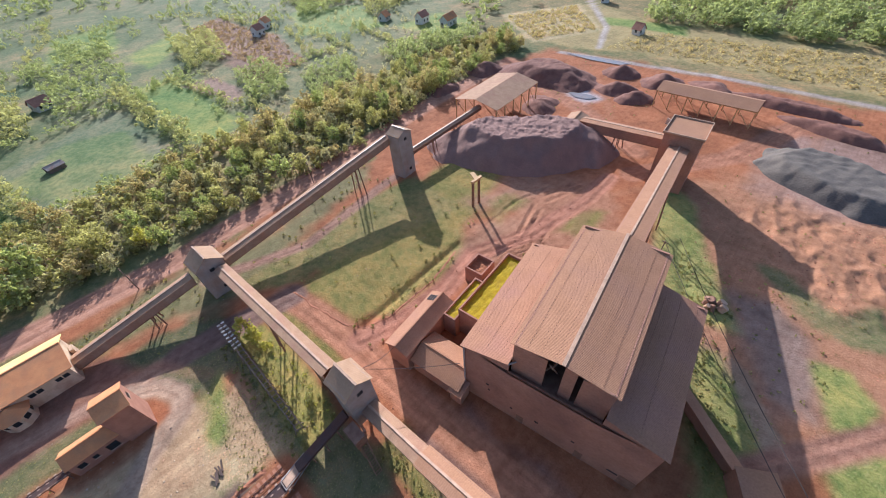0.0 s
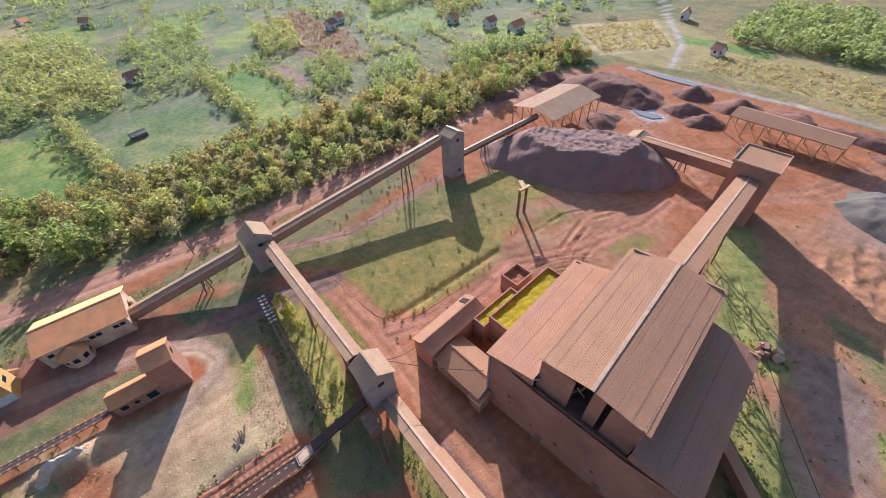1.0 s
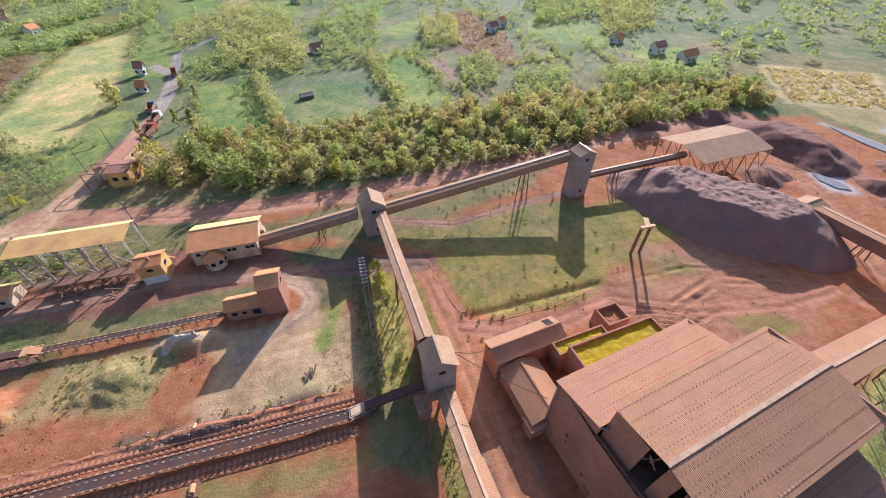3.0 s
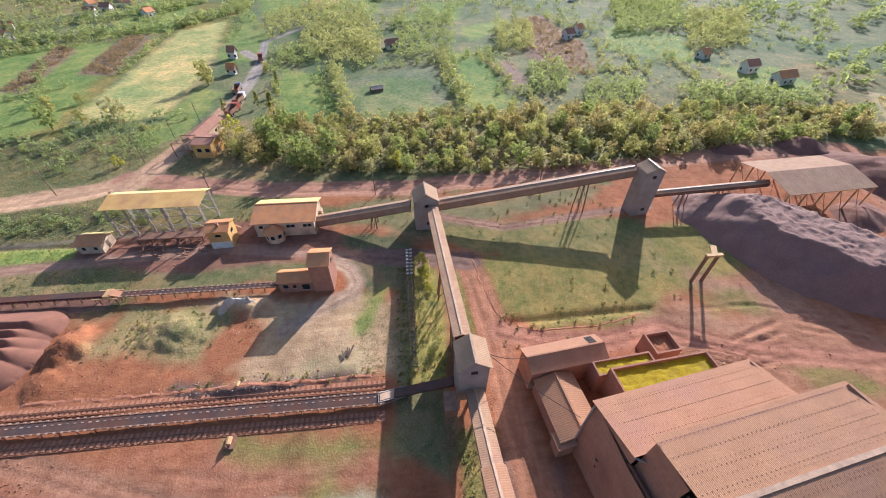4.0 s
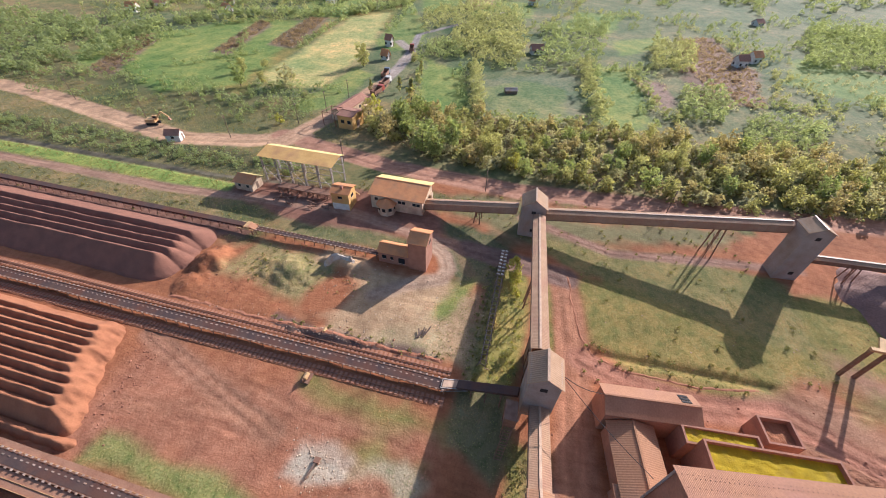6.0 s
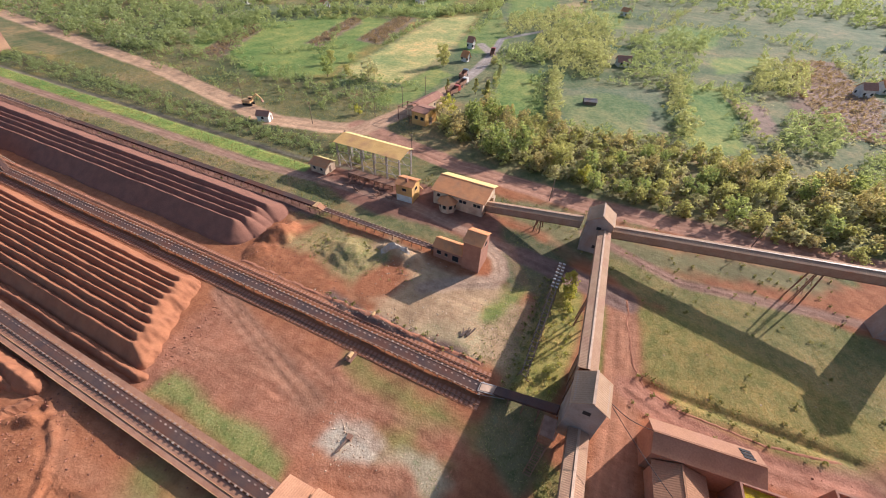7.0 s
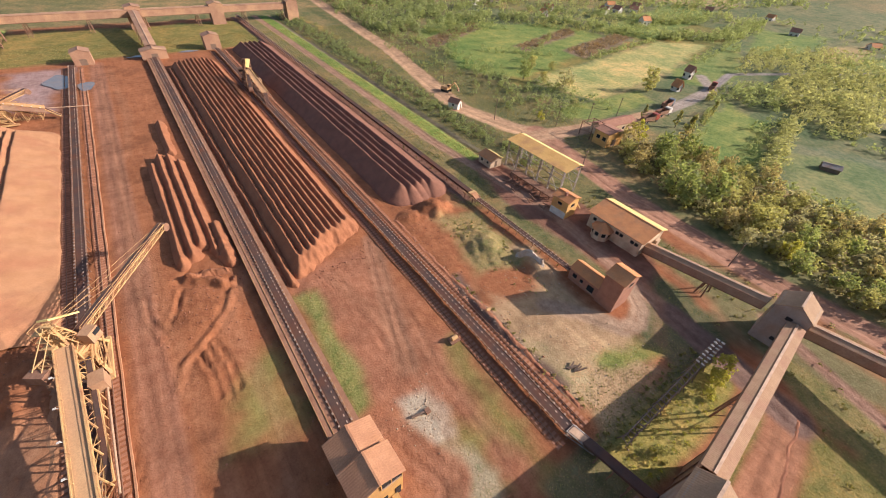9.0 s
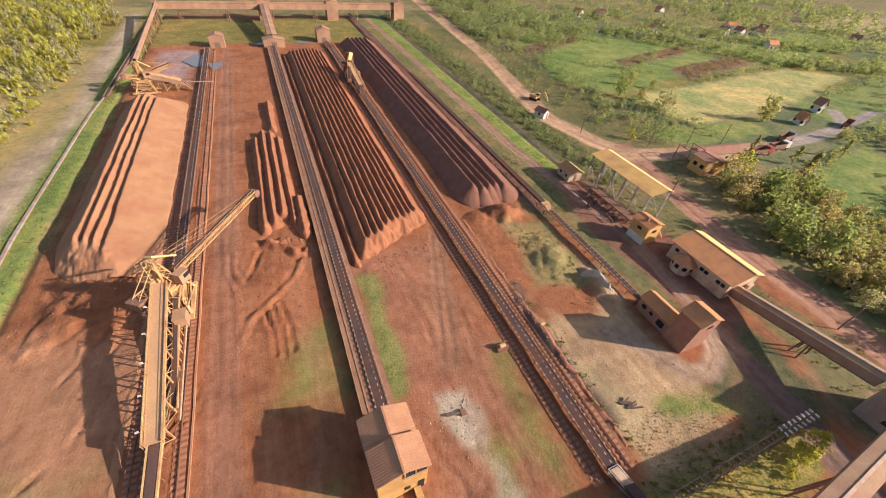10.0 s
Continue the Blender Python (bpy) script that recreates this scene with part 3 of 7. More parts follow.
# tracks: centre line, width, colour
TRACKS = [
    ([(70, 420), (48, 230), (45, 200), (28, 116), (34, 92), (41, 78)], 9, (0.56, 0.355, 0.21)), ([(41, 85), (35, 60), (31, 40), (30, 24), (29, 0), (34, -50), (40, -100), (42, -150)], 8, (0.44, 0.235, 0.15)),
    ([(96, 72), (108, 72), (132, 73), (160, 76), (178, 90)], 6, (0.42, 0.35, 0.29)), ([(36, 82), (60, 77), (84, 73), (100, 72)], 8, (0.52, 0.325, 0.195)), ([(168, 78), (200, 84), (300, 40)], 4, TARMAC),
    ([(2, 300), (1.5, 96), (4, 70), (6, 46), (2, 26), (0, 10)], 3.4, (0.40, 0.24, 0.16)),
    ([(11, 300), (11, 90), (14, 60)], 1.6, (0.24, 0.2, 0.13)),
    ([(-2.5, -12), (-12, -13.6), (-25, -14.6), (-40, -15), (-60, -16.5), (-90, -18)], 6, (0.45, 0.215, 0.12)),
    ([(-24, -16), (-27, -24), (-28, -36), (-26, -48), (-32, -62), (-36, -80), (-36, -95)], 5, (0.42, 0.20, 0.125)),
    ([(0, 10), (-2, -4), (-4, -13)], 6, (0.24, 0.15, 0.115)), ([(16, -2), (8, -24), (12, -50), (14, -66)], 3, (0.34, 0.2, 0.14)),
    ([(-84, 0), (-84, 225)], 5, (0.36, 0.17, 0.10)), ([(-50, 30), (-44, 50), (-40, 62)], 4, (0.36, 0.18, 0.105)), ([(-20, 26), (-15, 20), (-11.5, 13.5), (-8, 12.6), (-4, 14.5), (-1, 19)], 3.6, (0.50, 0.345, 0.23)),
    ([(-60, 4), (-54, 12), (-58, 22)], 5, (0.35, 0.165, 0.095)), ([(-126, -20), (-128, 60), (-129, 100), (-126.6, 154), (-129, 221), (-131, 300)], 6.0, (0.47, 0.37, 0.26)),
    ([(-84, -40), (-100, -62), (-106, -90)], 4, (0.38, 0.2, 0.13)), ([(-40, -100), (-58, -125), (-70, -160)], 7, (0.40, 0.19, 0.11)), ([(42, -155), (20, -140), (-10, -128), (-36, -112)], 7, (0.42, 0.2, 0.115)),
    ([(28, -176), (-40, -183), (-150, -184)], 3, (0.45, 0.38, 0.33)), ([(16, -190), (28, -222), (62, -268), (90, -310)], 3, (0.46, 0.40, 0.34)),
]


WHEELS = [([(-58, 4), (-50, 18), (-48, 36), (-52, 56)], 2.6, DUST), ([(-44, 6), (-46, 22), (-44, 44), (-39, 60)], 2.6, DUST), ([(-80, -5), (-78, 22), (-80, 50), (-82, 90)], 2.6, DUST), ([(-76, 10), (-70, 30), (-72, 56), (-66, 66)], 2.6, DUST),
          ([(-81, 130), (-78, 160), (-80, 215)], 2.6, DUST), ([(-100, 0), (-104, 26), (-98, 56)], 2.6, DUST), ([(-84, 60), (-83, 120), (-84, 200)], 2.6, DUST), ([(-8, 8), (2, 14), (6, 30), (4, 44)], 2.6, DUST), ([(4, -6), (10, 8), (12, 18)], 2.6, DUST),
          ([(-27, -50), (-30, -66), (-26, -84), (-34, -98)], 2.6, DUST), ([(-34, -52), (-40, -66), (-38, -84), (-44, -94)], 2.6, DUST), ([(-24, -52), (-20, -70), (-24, -86)], 2.4, DUST), ([(-64, -106), (-76, -124), (-74, -150)], 3.0, DUST), ([(-20, -128), (-6, -152), (10, -162)], 3.0, DUST)]


def near_to(x, y, pts, margin):
    """Flat indices of the places within a margin of a polygon's or line's box."""
    p = np.array(pts, float)
    lo, hi = p.min(0) - margin, p.max(0) + margin
    return np.nonzero((x > lo[0]) & (x < hi[0]) & (y > lo[1]) & (y < hi[1]))[0]


def ground_height(x, y):
    shape = np.shape(x)
    x, y = np.ravel(x), np.ravel(y)
    z = (fbm(x, y, 9, 4) - 0.5) * 0.35 + (fbm(x + 50, y, 1.6, 3) - 0.5) * 0.12
    far = np.clip((np.hypot(x + 20, y - 40) - 330) / 300, 0, 1)
    if far.max() > 0:
        z = z + far * (fbm(x, y, 160, 3) - 0.3) * 12
    for a, b, w, d in DITCHES:
        i = near_to(x, y, [a, b], 4)
        z[i] -= d * np.exp(-(line_dist(x[i], y[i], [a, b]) / w) ** 2)
    for cx, cy, rx, ry, h in HUMPS:
        i = near_to(x, y, [(cx - rx, cy - ry), (cx + rx, cy + ry)], max(rx, ry))
        u, v = x[i], y[i]
        r = np.hypot((u - cx) / rx, (v - cy) / ry)
        z[i] += h * np.clip(1.15 - r + (fbm(u, v, 4.5, 3) - 0.5) * 0.8 + (fbm(u, v, 1.3, 3) - 0.5) * 0.55, 0, 1)
    i = near_to(x, y, GULLIES, 1)
    u, v = x[i], y[i]
    z[i] += np.clip(-poly_dist(u, v, GULLIES) / 6, 0, 1) * (np.abs(fbm(u * 1.5 + v * .6, v - u * .3, 8, 5) - .5) * -3.0 + .35)
    for cx, cy, r0, n, a0, a1 in SCRAPES:
        i = near_to(x, y, [(cx, cy)], r0 + n * 1.1 + 1)
        a, r = np.arctan2(y[i] - cy, x[i] - cx), np.hypot(x[i] - cx, y[i] - cy)
        w = np.clip((a - a0) * 3, 0, 1) * np.clip((a1 - a) * 3, 0, 1)
        k = (r - r0) / 1.1
        z[i] += w * np.where((k > -.5) & (k < n - .5), .25 * np.cos(2 * np.pi * k), 0)
    for pts, w, amp in RUTS:
        i = near_to(x, y, pts, 3)
        u, v = x[i], y[i]
        d = line_dist(u, v, pts) + (fbm(u, v, 1.2, 2) - .5) * .5
        z[i] += amp * (np.exp(-(d / w) ** 2) - .45 * np.exp(-((d - 2 * w) / w) ** 2)) * np.clip(fbm(u, v + 70, 3, 3) * 2.6 - .6, 0, 1.2)
    for pts, w, _ in TRACKS:
        i = near_to(x, y, pts, w * 1.5)
        u, v = x[i], y[i]
        d = line_dist(u, v, pts)
        near = np.exp(-(d / (w * 0.5)) ** 2)
        z[i] = z[i] * (1 - 0.6 * near) - 0.12 * np.exp(-((np.abs(d) - w * 0.22) / 0.35) ** 2) * (0.4 + fbm(u, v, 4, 2))
    return z.reshape(shape)


DITCHES = [((-22, -18), (-21, -48), 0.8, 0.6), ((9.5, 60), (11.5, 300), 0.9, 0.5), ((-84, -28), (-60, -80), 1.2, 0.5), ((-117.5, 60), (-117.5, 300), 1.0, 0.6)]
GULLIES = [(-63, -98), (-77, -79), (-89, -74), (-108, -80), (-116, -112), (-70, -116)]
RUTS = [([(-77.2, 50.5), (-76.4, 46), (-76.3, 41)], .34, -.36), ([(-75.9, 51.5), (-75.0, 46), (-74.9, 40)], .34, -.38), ([(-74.7, 52), (-73.6, 46.5), (-73.5, 41)], .34, -.36), ([(-68.1, 66), (-71.1, 58.2), (-75.5, 53.9), (-79.9, 50), (-81.3, 46)], .5, .38), ([(-82, 69), (-82.6, 64), (-80.9, 59)], .4, .3), ([(-83.4, 70), (-83.8, 64), (-82, 57)], .4, .28),
        ([(-77.3, 67.5), (-78.8, 63), (-80.2, 60)], .4, -.28), ([(-75.7, 70), (-71.5, 67), (-70, 64.5)], .8, .7), ([(-104, 44), (-99, 52), (-97, 60)], .4, -.24), ([(-106, 46), (-101.5, 54), (-99.5, 61)], .4, -.24), ([(-108, 30), (-102, 36), (-99, 44)], .4, -.22),
        ([(-30, -60), (-26, -74), (-30, -86)], .4, -.28), ([(-32, -60), (-28.4, -74), (-32, -86)], .4, -.28), ([(-36, -58), (-34, -72), (-38, -84)], .4, -.24), ([(-22, -56), (-22, -70), (-26, -82)], .4, -.24), ([(-58, 8), (-52, 20), (-51, 40), (-54, 58)], .3, -.12), ([(-55.8, 8), (-49.8, 20), (-48.8, 40), (-51.8, 58)], .3, -.12),
        ([(-47, 8), (-46, 26), (-42, 48)], .3, -.12), ([(-1, 8), (1, 22), (3, 40), (3, 70)], .3, -.12), ([(1.2, 8), (3.2, 22), (5.2, 40), (5, 70)], .3, -.12)]
SCRAPES = [(-98, 40, 9, 3, -1.2, .2), (-50, -48, 16, 6, -.9, .5), (-46, -66, 12, 5, -.4, .9)]
HUMPS = [(-18, 46.5, 4.6, 8, 1.5), (-13.5, 36, 2.6, 6, 1.9), (-20, 64.5, 4.2, 3.4, 2.4), (-27.5, 65, 3, 2.6, 0.8), (-72.5, 62, 5, 6, 0.5), (-104, 62, 9, 9, 1.6), (-31.5, 30, 1.2, 12, 0.8)]


def ground_tint(x, y):
    shape = np.shape(x)
    x, y = np.ravel(x), np.ravel(y)
    col = np.zeros(x.shape + (3,)) + np.array(OLIVE)
    cover = np.zeros(x.shape) + 0.9
    wob = (fbm(x, y, 7, 4) - 0.5) * 7
    patch = fbm(x + 300, y, 5, 4)
    for pts, c, g, soft in ZONES:
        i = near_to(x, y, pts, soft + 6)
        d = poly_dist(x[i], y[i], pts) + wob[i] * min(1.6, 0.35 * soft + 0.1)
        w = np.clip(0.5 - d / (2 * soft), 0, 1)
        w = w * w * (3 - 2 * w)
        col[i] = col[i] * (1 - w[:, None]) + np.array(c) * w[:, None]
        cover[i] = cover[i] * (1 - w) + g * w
    for pts, wd, c in TRACKS + WHEELS:
        i = near_to(x, y, pts, wd + 2)
        lat, run = line_coords(x[i], y[i], pts)
        faint = 0.3 if wd < 3.1 and len(pts) < 6 and c is DUST else 1.0
        d = np.abs(lat) - wd / 2 + wob[i] * 0.12
        w = np.clip(0.5 - d / 1.2, 0, 1) * faint
        rut = vnoise(lat + 40, run * 0 + 3, 0.42) * 0.5 + vnoise(lat + 80 + np.sin(run / 9) * .5, run * .05, 0.55) * 0.5
        shade = 0.72 + 0.56 * rut
        col[i] = col[i] * (1 - w[:, None]) + np.array(c) * (w * shade)[:, None]
        cover[i] = cover[i] * (1 - 0.95 * w)
    drift = (fbm(x + 90, y - 40, 26, 3) - 0.5)[:, None] * np.clip(cover - .5, 0, 1)[:, None] * 2
    col = col * (1 + drift * np.array([1.4, 0.7, 0.9]))
    wet = np.clip((patch - 0.55) * 4, 0, 1) * (1 - cover)
    col = col * (1 - 0.28 * wet[:, None])
    return {"soil": np.concatenate([col, cover[:, None]], -1).reshape(shape + (4,))}


def ground_material():
    m = bpy.data.materials.new("earth_and_grass")
    m.use_nodes = True
    nt = m.node_tree
    N, L = nt.nodes.new, nt.links.new
    bs = nt.nodes["Principled BSDF"]
    at = N("ShaderNodeAttribute")
    at.attribute_name = "soil"
    geo = N("ShaderNodeNewGeometry")

    def noise_tex(scale, detail, stretch=None):
        n = N("ShaderNodeTexNoise")
        n.inputs["Scale"].default_value, n.inputs["Detail"].default_value = scale, detail
        L(geo.outputs["Position"], n.inputs["Vector"])
        return n.outputs[0]

    def ranged(v, a, b, c=0.0, d=1.0):
        r = N("ShaderNodeMapRange")
        for k, q in zip(("From Min", "From Max", "To Min", "To Max"), (a, b, c, d)):
            r.inputs[k].default_value = q
        L(v, r.inputs["Value"])
        return r.outputs[0]

    def mixed(f, a, b, mode='MIX'):
        x = N("ShaderNodeMix")
        x.data_type, x.blend_type = 'RGBA', mode
        for s, v in ((x.inputs[0], f), (x.inputs[6], a), (x.inputs[7], b)):
            if isinstance(v, (tuple, float)):
                s.default_value = v
            else:
                L(v, s)
        return x.outputs[2]

    def math_(op, a, b):
        x = N("ShaderNodeMath")
        x.operation = op
        for s, v in zip(x.inputs, (a, b)):
            if isinstance(v, float):
                s.default_value = v
            else:
                L(v, s)
        return x.outputs[0]

    big, mid, fine, tiny = noise_tex(0.12, 6), noise_tex(0.6, 9), noise_tex(2.6, 8), noise_tex(13, 4)
    soil = mixed(ranged(mid, 0.35, 0.7), at.outputs["Color"], mixed(1.0, at.outputs["Color"], (0.78, 0.72, 0.70, 1), 'MULTIPLY'))
    soil = mixed(ranged(fine, 0.54, 0.68, 0, 0.32), soil, mixed(1.0, soil, (1.4, 1.35, 1.3, 1), 'MULTIPLY'))
    mp = N("ShaderNodeMapping")
    mp.inputs["Scale"].default_value = (1.0, 0.10, 1.0)
    L(geo.outputs["Position"], mp.inputs["Vector"])
    st = N("ShaderNodeTexNoise")
    st.inputs["Scale"].default_value, st.inputs["Detail"].default_value, st.inputs["Distortion"].default_value = 1.3, 5, 0.6
    L(mp.outputs[0], st.inputs["Vector"])
    soil = mixed(ranged(st.outputs[0], 0.5, 0.66, 0, 0.28), soil, mixed(1.0, soil, (0.66, 0.60, 0.57, 1), 'MULTIPLY'))
    soil = mixed(ranged(st.outputs[0], 0.46, 0.36, 0, 0.22), soil, mixed(1.0, soil, (1.3, 1.25, 1.2, 1), 'MULTIPLY'))
    grit, clod = noise_tex(5.5, 3), noise_tex(1.7, 5)
    soil = mixed(ranged(grit, 0.58, 0.67, 0, 0.35), soil, mixed(1.0, soil, (0.58, 0.52, 0.50, 1), 'MULTIPLY'))
    soil = mixed(ranged(grit, 0.38, 0.3, 0, 0.22), soil, mixed(1.0, soil, (1.35, 1.33, 1.3, 1), 'MULTIPLY'))
    soil = mixed(ranged(clod, 0.57, 0.66, 0, 0.35), soil, mixed(1.0, soil, (0.7, 0.64, 0.62, 1), 'MULTIPLY'))
    base = at.outputs["Color"]
    turf = mixed(ranged(mid, 0.38, 0.62), mixed(1.0, base, (1.16, 1.06, 0.95, 1), 'MULTIPLY'), mixed(1.0, base, (0.70, 0.78, 0.68, 1), 'MULTIPLY'))
    turf = mixed(ranged(fine, 0.5, 0.7, 0, 0.7), turf, mixed(1.0, base, (1.35, 1.15, 1.35, 1), 'MULTIPLY'))
    turf = mixed(ranged(big, 0.48, 0.62, 0, 0.6), turf, mixed(1.0, turf, (1.30, 1.02, 1.0, 1), 'MULTIPLY'))
    turf = mixed(ranged(big, 0.46, 0.34, 0, 0.5), turf, mixed(1.0, turf, (0.78, 0.92, 0.75, 1), 'MULTIPLY'))
    # cover decides how much of the ground the turf hides, broken up by clumps
    clump = math_('ADD', math_('MULTIPLY', mid, 1.5), math_('MULTIPLY', fine, 1.1))
    cov = ranged(math_('ADD', at.outputs["Alpha"], math_('SUBTRACT', clump, 1.3)), 0.4, 0.6)
    turf = mixed(ranged(grit, 0.52, 0.64, 0, 0.6), turf, mixed(1.0, turf, (0.58, 0.62, 0.55, 1), 'MULTIPLY'))
    col = mixed(cov, soil, turf)
    hs = N("ShaderNodeHueSaturation")
    L(ranged(tiny, 0.25, 0.75, 0.86, 1.14), hs.inputs["Value"])
    L(col, hs.inputs["Color"])
    tone = N("ShaderNodeHueSaturation")
    L(ranged(big, 0.3, 0.7, 0.85, 1.15), tone.inputs["Value"])
    L(hs.outputs[0], tone.inputs["Color"])
    L(tone.outputs[0], bs.inputs["Base Color"])
    bs.inputs["Roughness"].default_value = 0.95
    bs.inputs["Specular IOR Level"].default_value = 0.15
    h = math_('ADD', math_('MULTIPLY', fine, 1.0), math_('MULTIPLY', tiny, 0.35))
    b = N("ShaderNodeBump")
    b.inputs["Strength"].default_value, b.inputs["Distance"].default_value = 0.6, 0.16
    L(h, b.inputs["Height"])
    L(b.outputs[0], bs.inputs["Normal"])
    return m


def spread(steps, near, far, n):
    """Grid lines: stretches of (from, to, step), then widening steps beyond both ends."""
    inner = np.concatenate([np.arange(a, b, d) for a, b, d in steps])
    low = np.geomspace(near, far, n).cumsum()
    return np.concatenate([(inner[0] - low)[::-1], inner, inner[-1] + low])


grid_mesh("ground", spread([(-124, 34, 0.49), (34, 130, 1.1), (130, 330, 2.4)], 3.0, 200, 22), spread([(-250, -114, 1.7), (-114, 108, 0.48), (108, 320, 1.5)], 3.0, 200, 22), ground_height, ground_material(),
          "red ore-stained earth with tracks, rough grass and fields", "ground", "structure", ground_tint)


# ---- stockpiles ----
def windrows(name, xs, tops, y0, y1, slope, material, label, rough=0.15, seed=0.0, steep=1.25, skew=0.0, end=None, east=None, ragged=0.9, slump=1.0):
    """Long ridged heap: parallel crests along y, each a part, running out in one apron at the ends."""
    rim = max(tops) / slope + 1
    gx = np.arange(min(xs) - rim, max(xs) + rim * (slope / east if east else 1), 0.2)
    gy = np.concatenate([np.arange(y0 - rim - ragged, y0 + 8, 0.33), np.arange(y0 + 8, y1 + rim, 0.8)])
    lo, hi = min(xs), max(xs)

    def zf(x, y):
        z = np.full(x.shape, -0.6)
        for k, (cx, h) in enumerate(zip(xs, tops)):
            start = y0 + ragged * math.sin(k * 2.1 + seed) + skew * (cx - xs[0])
            stop = y1 + ragged * math.cos(k * 1.7 + seed)
            wob = (fbm(x * 0 + k * 31 + seed, y, 9, 4) - 0.5) * 0.55
            dy = np.maximum(np.maximum(start - y, y - stop), 0)
            ax = np.abs(x - cx - wob)
            inner = np.where((k > 0) & (x < cx) | (k < len(xs) - 1) & (x > cx), steep, np.where(x > cx, east or slope, slope))
            z = np.maximum(z, h + (fbm(x * 0 + k * 17, y, 7, 4) - 0.5) * 0.6 - np.hypot(ax * inner, dy * (end or slope)))
        # loose ore slid down over the ends
        out = np.maximum(np.maximum(lo - x, x - hi), 0)
        head = y0 + skew * (x - lo) - y + (fbm(x, y + seed, 2.5, 4) - .5) * 2.6
        w = np.clip((head + 2.2) / 4.0, 0, 1)
        apron = np.maximum(max(tops) * .9 - np.hypot(out * slope, np.maximum(head, 0) * (end or slope) * .9) + (fbm(x, y * .25 + seed, .7, 3) - .5) * .35, -.6)
        z = z + (apron - z) * w * w * (3 - 2 * w) * slump
        return z + (fbm(x, y, 1.3, 4) - 0.5) * rough * 2.4 + np.where(z > 0.3, 0, -0.2)
    if len(xs) == 1:
        return grid_mesh(name, gx, gy, zf, material, label, "stockpile")
    heap_ = thing(name, ((lo + hi) / 2, (y0 + y1) / 2, 0), label, "stockpile", "ore stockpiles")
    cuts = [gx[0] - 1] + [(p + q) / 2 for p, q in zip(xs, xs[1:])] + [gx[-1] + 1]
    for p, q in zip(cuts, cuts[1:]):
        col = gx[(gx >= p - .2) & (gx < q)]
        ob = grid_mesh("windrow", col, gy, zf, material)
        ob.parent = heap_
        ob.matrix_parent_inverse = Matrix.Translation((-(lo + hi) / 2, -(y0 + y1) / 2, 0))
    return heap_


windrows("ore_stockpile", list(np.linspace(-56.0, -42.2, 10)), [2.5, 3.0, 3.2, 3.3, 3.4, 3.4, 3.3, 3.2, 2.9, 2.3], 62.5, 208, 1.0, M_ore, "long ridged stockpile of rust-red iron ore in parallel windrows", 0.13, 0.0, 1.45, 0.5, 0.95)
windrows("ore_stockpile", list(np.linspace(-24.5, -15.8, 5)), [3.8, 3.8, 3.7, 3.6, 3.5], 73.2, 226, 0.75, M_ore_fine, "long stockpile of dark red ore with parallel crests", 0.06, 2.0, 1.0, 0.0, 0.75, 0.6, 0.7, 0.0)
windrows("ore_stockpile", [-75.6, -73.4, -71.3, -69.3], [1.7, 1.9, 1.9, 1.5], 76, 122, 1.1, M_ore, "low remains of a ridged red ore stockpile", 0.1, 4.0, 1.25, 0.0, 1.3, None, 3.0, 0.35)
windrows("ore_stockpile", [-67.6], [1.9], 71, 84, 1.0, M_ore, "short bank of red ore beside the conveyor", 0.3, 6.0)
windrows("ore_stockpile", [-59.2], [1.1], 58, 205, 1.0, M_ore, "low spill bank of ore along the conveyor", 0.3, 11.0)
windrows("ore_stockpile", [-70.3], [1.6], 126, 150, 1.0, M_ore, "short broken bank of red ore", 0.4, 9.0)
windrows("ore_stockpile", [-108.9, -107.1, -105.3, -103.5], [4.2, 4.4, 4.3, 4.1], 76, 154, 0.75, M_ore_tan, "broad sloping tan-red ore stockpile beside the reclaimer", 0.12, 5.0, 1.3, -0.7, 0.6, 0.47, 2.4)


def heap(name, cx, cy, rx, ry, h, material, label, rough=0.8, seed=0.0, step=0.7, turn=0.0, flat=1.0, crown=0.0):
    gx, gy = np.arange(-rx * 1.3, rx * 1.3, step), np.arange(-ry * 1.3, ry * 1.3, step)

    def zf(x, y):
        r = np.hypot(x / rx, y / ry) + (fbm(x + seed * 13, y + seed * 7, rx * 0.5, 3) - 0.5) * 0.55
        e = np.clip(1.08 - r, -0.1, flat) / flat
        lump = np.abs(fbm(x + seed * 3, y, 3.0, 5) - 0.5) * -2.2 + .35 + (fbm(x + seed, y, 1.5, 3) - 0.5) * .7
        top = np.clip((e - crown) * 5, 0.12, 1) if crown else np.clip(e * 4, 0, 1)
        return h * e + lump * rough * top + (fbm(x * 2.2, y * .6, 2.0, 3) - .5) * .3 * np.clip(e * 4, 0, 1) - 0.25
    ob = grid_mesh(name, gx, gy, zf, material, label, "spoil heap")
    ob.matrix_world = turned(cx, cy, 0, turn)
    return ob


heap("spoil_mound", -7.6, -92, 26, 14.5, 7.8, M_spoil, "large grey-brown spoil heap with a lumpy top beside the transfer tower", 0.95, 1, 0.4, 32, 0.5, 0.8)
heap("spoil_mound", 16, -148, 22, 13, 5, M_ore_dark, "wide dark red-brown waste heap at the far yard edge", 0.45, 2, 0.7, 10, 0.6)
for k, (x, y, r, h) in enumerate([(-6, -166, 8, 4), (-12, -150, 8, 3.8), (-20, -146, 7, 3.2), (-22, -166, 9, 3.6), (43, -138, 8, 4), (45, -112, 8, 3), (4, -122, 9, 3), (-40, -168, 10, 3)]):
    heap("spoil_mound", x, y, r, r * 0.75, h, M_ore_dark, "small dark cone of waste ore on red earth", 0.35, 3 + k, 0.7, 20 * k)
